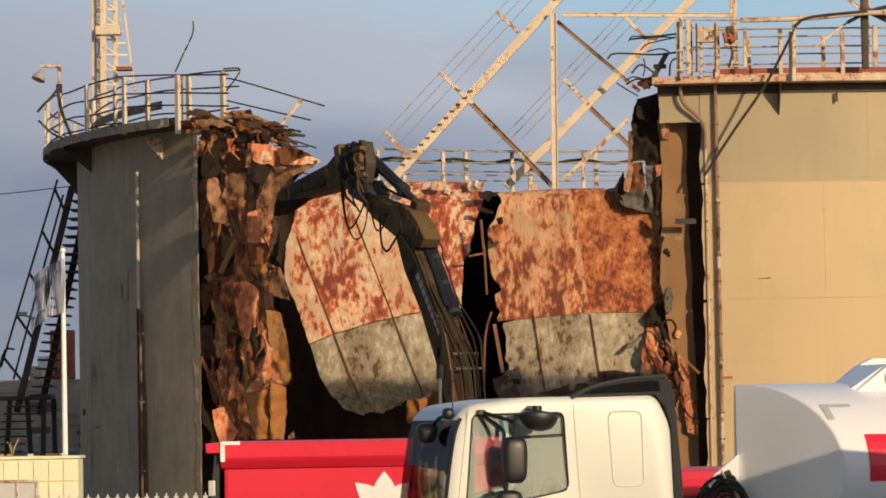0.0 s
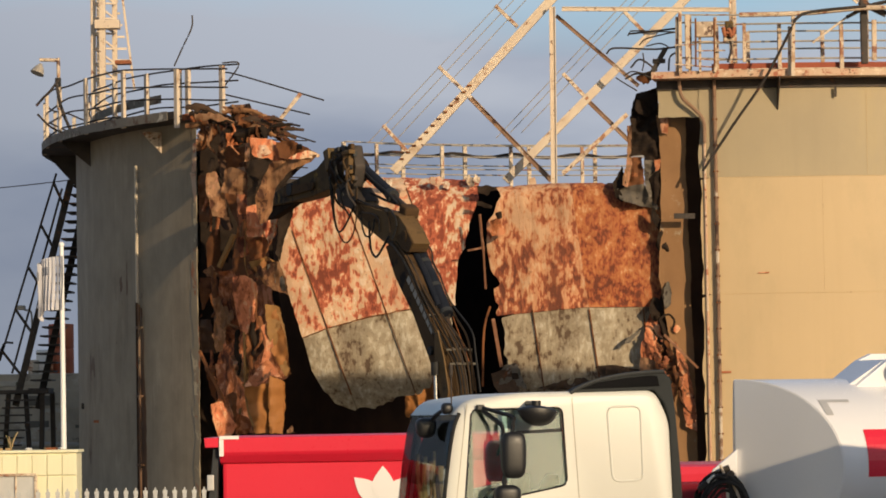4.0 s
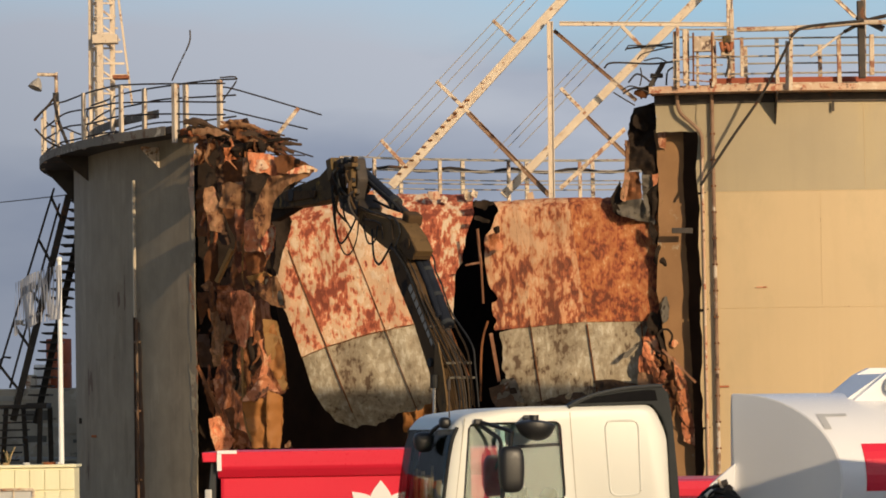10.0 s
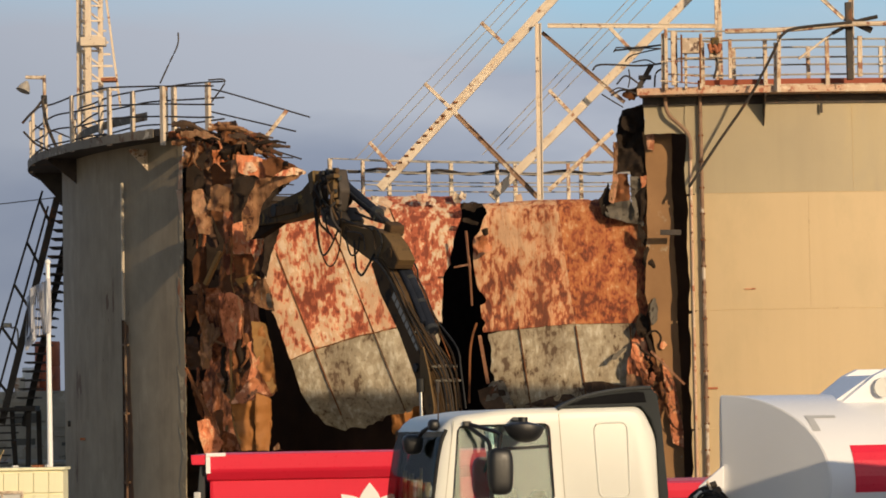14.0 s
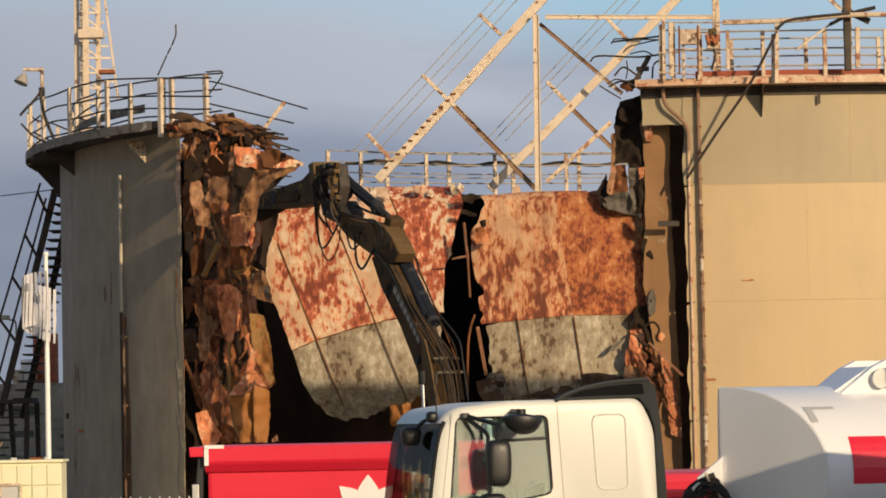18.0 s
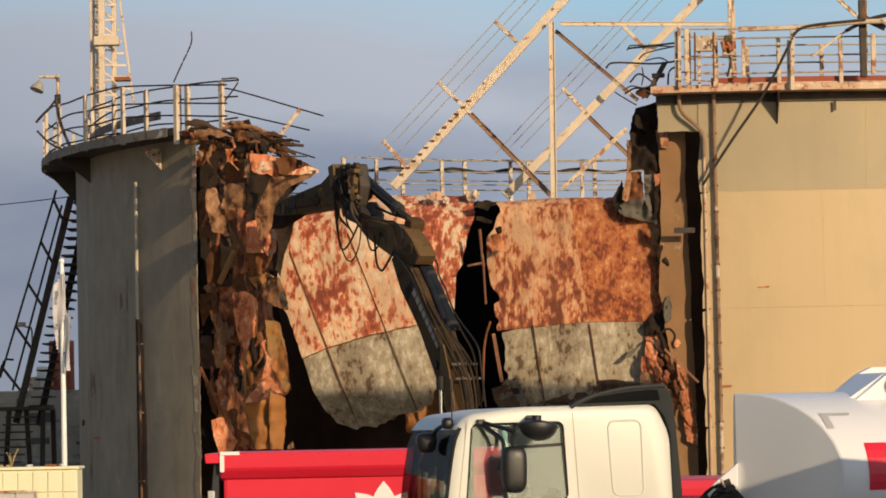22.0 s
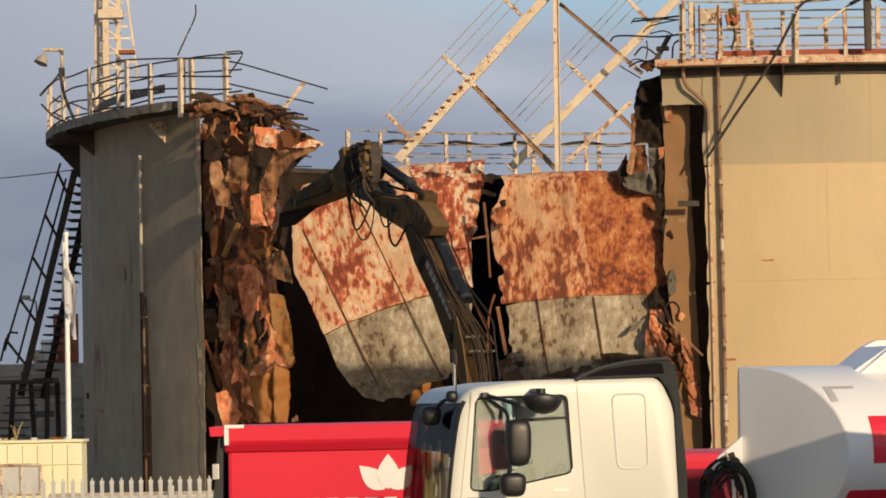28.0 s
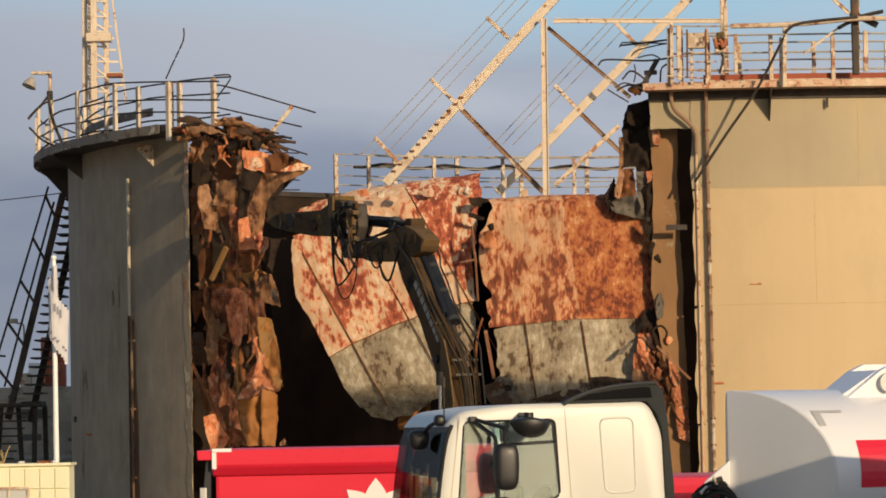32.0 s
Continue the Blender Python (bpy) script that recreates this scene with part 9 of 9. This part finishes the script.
    walk(stick, [
        (0, pose(-1.868, 0, 7.078, 0, 1.11, 0)),
        (0.5, pose(-2.162, 0, 6.943, 0, -0.51, 0)),
        (1, pose(-2.162, 0, 6.943, 0, -0.51, 0)),
        (1.5, pose(-2.189, 0, 6.930, 0, -0.12, 0)),
        (2, pose(-2.189, 0, 6.930, 0, -0.00, 0)),
        (2.5, pose(-2.227, 0, 6.910, 0, 0.11, 0)),
        (3, pose(-2.227, 0, 6.910, 0, 0.33, 0)),
        (3.5, pose(-2.292, 0, 6.876, 0, 0.33, 0)),
        (5.5, pose(-2.269, 0, 6.888, 0, -1.77, 0)),
        (6, pose(-2.269, 0, 6.888, 0, -1.77, 0)),
        (6.5, pose(-2.227, 0, 6.911, 0, -1.63, 0)),
        (7, pose(-2.150, 0, 6.950, 0, -1.20, 0)),
        (7.5, pose(-2.128, 0, 6.960, 0, 0.64, 0)),
        (8, pose(-2.034, 0, 7.005, 0, 0.80, 0)),
        (8.5, pose(-2.023, 0, 7.010, 0, 0.80, 0)),
        (9, pose(-2.023, 0, 7.010, 0, 0.77, 0)),
        (9.5, pose(-2.002, 0, 7.020, 0, 0.74, 0)),
        (10, pose(-2.002, 0, 7.020, 0, 0.26, 0)),
        (10.5, pose(-2.067, 0, 6.989, 0, 0.26, 0)),
        (11, pose(-2.141, 0, 6.954, 0, 0.64, 0)),
        (11.5, pose(-2.144, 0, 6.953, 0, 0.64, 0)),
        (12, pose(-2.193, 0, 6.928, 0, -1.23, 0)),
        (12.5, pose(-2.225, 0, 6.912, 0, -1.23, 0)),
        (13, pose(-2.225, 0, 6.912, 0, -1.56, 0)),
        (13.5, pose(-2.284, 0, 6.881, 0, -1.24, 0)),
        (14, pose(-2.293, 0, 6.876, 0, -1.24, 0)),
        (14.5, pose(-2.297, 0, 6.874, 0, -1.02, 0)),
        (16.5, pose(-2.315, 0, 6.864, 0, -1.00, 0)),
        (17, pose(-2.316, 0, 6.863, 0, -1.02, 0)),
        (17.5, pose(-2.374, 0, 6.831, 0, -1.32, 0)),
        (18, pose(-2.374, 0, 6.831, 0, -1.32, 0)),
        (18.5, pose(-2.354, 0, 6.842, 0, -1.35, 0)),
        (19, pose(-2.328, 0, 6.857, 0, -1.31, 0)),
        (19.5, pose(-2.334, 0, 6.853, 0, -2.82, 0)),
        (20, pose(-2.266, 0, 6.890, 0, -2.81, 0)),
        (20.5, pose(-2.203, 0, 6.923, 0, -2.81, 0)),
        (21, pose(-2.203, 0, 6.923, 0, -1.94, 0)),
        (21.5, pose(-2.193, 0, 6.928, 0, -0.74, 0)),
        (22, pose(-2.207, 0, 6.921, 0, -0.74, 0)),
        (22.5, pose(-2.193, 0, 6.928, 0, -0.74, 0)),
        (23, pose(-2.203, 0, 6.923, 0, -0.56, 0)),
        (23.5, pose(-2.189, 0, 6.930, 0, -0.56, 0)),
        (24, pose(-2.116, 0, 6.966, 0, -2.25, 0)),
        (24.5, pose(-1.977, 0, 7.031, 0, -2.93, 0)),
        (25, pose(-1.928, 0, 7.052, 0, -3.62, 0)),
        (25.5, pose(-1.928, 0, 7.052, 0, -4.01, 0)),
        (27.5, pose(-2.194, 0, 6.928, 0, -3.83, 0)),
        (28, pose(-2.194, 0, 6.928, 0, -4.04, 0)),
        (28.5, pose(-2.143, 0, 6.953, 0, -4.45, 0)),
        (29, pose(-2.143, 0, 6.953, 0, -4.45, 0)),
        (29.5, pose(-2.143, 0, 6.953, 0, -4.36, 0)),
        (30, pose(-2.186, 0, 6.932, 0, -4.36, 0)),
        (30.5, pose(-2.140, 0, 6.955, 0, -10.87, 0)),
        (31, pose(-2.106, 0, 6.971, 0, -12.10, 0)),
        (31.5, pose(-2.066, 0, 6.990, 0, -13.81, 0)),
        (32, pose(-2.009, 0, 7.017, 0, -19.67, 0)),
    ])
    walk(tool, [
        (0, pose(-4.825, 0, 8.460, 0, -1.85, 0)),
        (0.5, pose(-5.157, 0, 8.242, 0, 0.88, 0)),
        (1, pose(-5.188, 0, 8.170, 0, 1.11, 0)),
        (1.5, pose(-5.176, 0, 8.248, 0, 1.11, 0)),
        (2, pose(-5.173, 0, 8.255, 0, -0.00, 0)),
        (2.5, pose(-5.208, 0, 8.241, 0, -0.70, 0)),
        (3, pose(-5.203, 0, 8.252, 0, -2.41, 0)),
        (3.5, pose(-5.225, 0, 8.310, 0, -2.41, 0)),
        (5.5, pose(-5.292, 0, 8.121, 0, 0.51, 0)),
        (6, pose(-5.294, 0, 8.118, 0, 1.72, 0)),
        (6.5, pose(-5.238, 0, 8.173, 0, 1.75, 0)),
        (7, pose(-5.170, 0, 8.189, 0, 1.72, 0)),
        (7.5, pose(-5.097, 0, 8.318, 0, 0.89, 0)),
        (8, pose(-4.917, 0, 8.536, 0, -2.26, 0)),
        (8.5, pose(-4.988, 0, 8.377, 0, -2.26, 0)),
        (9, pose(-4.989, 0, 8.375, 0, -2.01, 0)),
        (9.5, pose(-4.968, 0, 8.383, 0, -0.06, 0)),
        (10, pose(-4.993, 0, 8.327, 0, 0.64, 0)),
        (10.5, pose(-5.045, 0, 8.327, 0, 0.64, 0)),
        (11, pose(-5.108, 0, 8.316, 0, -0.20, 0)),
        (11.5, pose(-5.113, 0, 8.310, 0, -0.20, 0)),
        (12, pose(-5.204, 0, 8.189, 0, 1.84, 0)),
        (12.5, pose(-5.250, 0, 8.140, 0, 1.84, 0)),
        (13, pose(-5.229, 0, 8.189, 0, 1.55, 0)),
        (13.5, pose(-5.303, 0, 8.124, 0, 1.05, 0)),
        (14, pose(-5.304, 0, 8.136, 0, -1.13, 0)),
        (14.5, pose(-5.285, 0, 8.189, 0, -1.13, 0)),
        (16.5, pose(-5.322, 0, 8.135, 0, 3.85, 0)),
        (17, pose(-5.322, 0, 8.136, 0, 3.85, 0)),
        (17.5, pose(-5.387, 0, 8.087, 0, 2.97, 0)),
        (18, pose(-5.388, 0, 8.085, 0, 2.22, 0)),
        (18.5, pose(-5.367, 0, 8.099, 0, 2.22, 0)),
        (19, pose(-5.373, 0, 8.033, 0, 2.22, 0)),
        (19.5, pose(-5.312, 0, 8.191, 0, 2.47, 0)),
        (20, pose(-5.370, 0, 7.900, 0, -0.04, 0)),
        (20.5, pose(-5.248, 0, 8.100, 0, -0.58, 0)),
        (21, pose(-5.230, 0, 8.145, 0, -0.58, 0)),
        (21.5, pose(-5.184, 0, 8.235, 0, 0.34, 0)),
        (22, pose(-5.207, 0, 8.207, 0, 0.34, 0)),
        (22.5, pose(-5.202, 0, 8.194, 0, -0.47, 0)),
        (23, pose(-5.192, 0, 8.237, 0, -1.08, 0)),
        (23.5, pose(-5.186, 0, 8.225, 0, -1.72, 0)),
        (24, pose(-5.150, 0, 8.173, 0, -7.39, 0)),
        (24.5, pose(-5.024, 0, 8.202, 0, -8.03, 0)),
        (25, pose(-4.997, 0, 8.165, 0, -8.11, 0)),
        (25.5, pose(-4.990, 0, 8.186, 0, -8.03, 0)),
        (27.5, pose(-5.264, 0, 8.039, 0, -6.20, 0)),
        (28, pose(-5.259, 0, 8.050, 0, -5.05, 0)),
        (28.5, pose(-5.225, 0, 8.028, 0, -5.05, 0)),
        (29, pose(-5.220, 0, 8.042, 0, -5.02, 0)),
        (29.5, pose(-5.218, 0, 8.047, 0, -4.35, 0)),
        (30, pose(-5.249, 0, 8.061, 0, -4.27, 0)),
        (30.5, pose(-5.320, 0, 7.693, 0, 2.00, 0)),
        (31, pose(-5.301, 0, 7.641, 0, 4.00, 0)),
        (31.5, pose(-5.280, 0, 7.564, 0, 6.00, 0)),
        (32, pose(-5.264, 0, 7.260, 0, 8.00, 0)),
    ])
    # flag: reach of its fly end to the right of the pole, belly, drop of the fly end and of the hoist, in metres
    flow = ((0, -0.66, 0.0, 0.32, 0.12), (1, -0.62, 0.0, 0.26, 0.24), (2, -0.58, -0.05, 0.04, 0.20), (3, -0.74, 0.0, 0.10, 0.16), (4.3, -0.20, -0.30, 0.20, 0.2), (5.5, 0.40, 0.0, 0.15, 0.24), (6, 0.48, 0.05, 0.14, 0.22), (7, 0.50, 0.0, 0.16, 0.2),
            (8, 0.72, 0.06, 0.18, 0.18), (8.5, 0.50, 0.0, 0.2, 0.18), (9, 0.15, -0.15, 0.30, 0.18), (9.5, -0.55, -0.05, 0.3, 0.15), (10, -0.92, -0.05, 0.28, 0.08), (10.5, -0.30, -0.45, 0.1, 0.2), (11, 0.42, -0.50, 0.02, 0.26), (12, 0.36, -0.10, 0.2, 0.26),
            (13, 0.30, 0.05, 0.25, 0.28), (14, -0.48, 0.0, 0.32, 0.28), (15.5, -0.52, 0.0, 0.34, 0.32), (17, -0.58, -0.06, 0.30, 0.36), (18, 0.20, -0.52, 0.36, 0.28), (19, -0.34, -0.20, 0.62, 0.30), (20, 0.28, -0.26, 0.74, 0.14), (21, 0.14, -0.16, 0.88, 0.1),
            (22, 0.10, -0.14, 0.92, 0.1), (23, 0.10, -0.12, 0.92, 0.08), (24, 0.08, -0.14, 0.90, 0.1), (25, 0.12, -0.14, 0.86, 0.12), (26.5, 0.16, -0.10, 0.85, 0.12), (28, 0.20, -0.12, 0.82, 0.12), (29, 0.18, -0.14, 0.82, 0.12), (30, 0.20, -0.16, 0.80, 0.12),
            (31, 0.16, -0.12, 0.84, 0.12), (32, 0.18, -0.12, 0.84, 0.12))
    for i, st in enumerate(strips):
        f = i / (NST - 1)
        rows = []
        for j, (t, reach, belly, drop, start) in enumerate(flow):
            slack = 1.0 - min(1.0, abs(reach) / 0.9)
            x = reach * f + belly * math.sin(math.pi * f) + 0.05 * slack * math.sin(7.0 * f + 0.8 * j)
            y = -0.07 + 0.10 * (0.7 + slack) * math.sin(9.0 * f + 1.1 * j) * (0.3 + f) + max(0.0, -reach) * 0.9 * f
            turn = 30 * (0.6 + slack) * math.cos(9.0 * f + 1.1 * j) + (max(-52.0, 80 * reach) if reach < 0 else 0.0)
            rows.append((t, pose(x, y, ptop - start - drop * f ** 1.2, 0, 0, turn)))
        walk(st, rows)


motions()
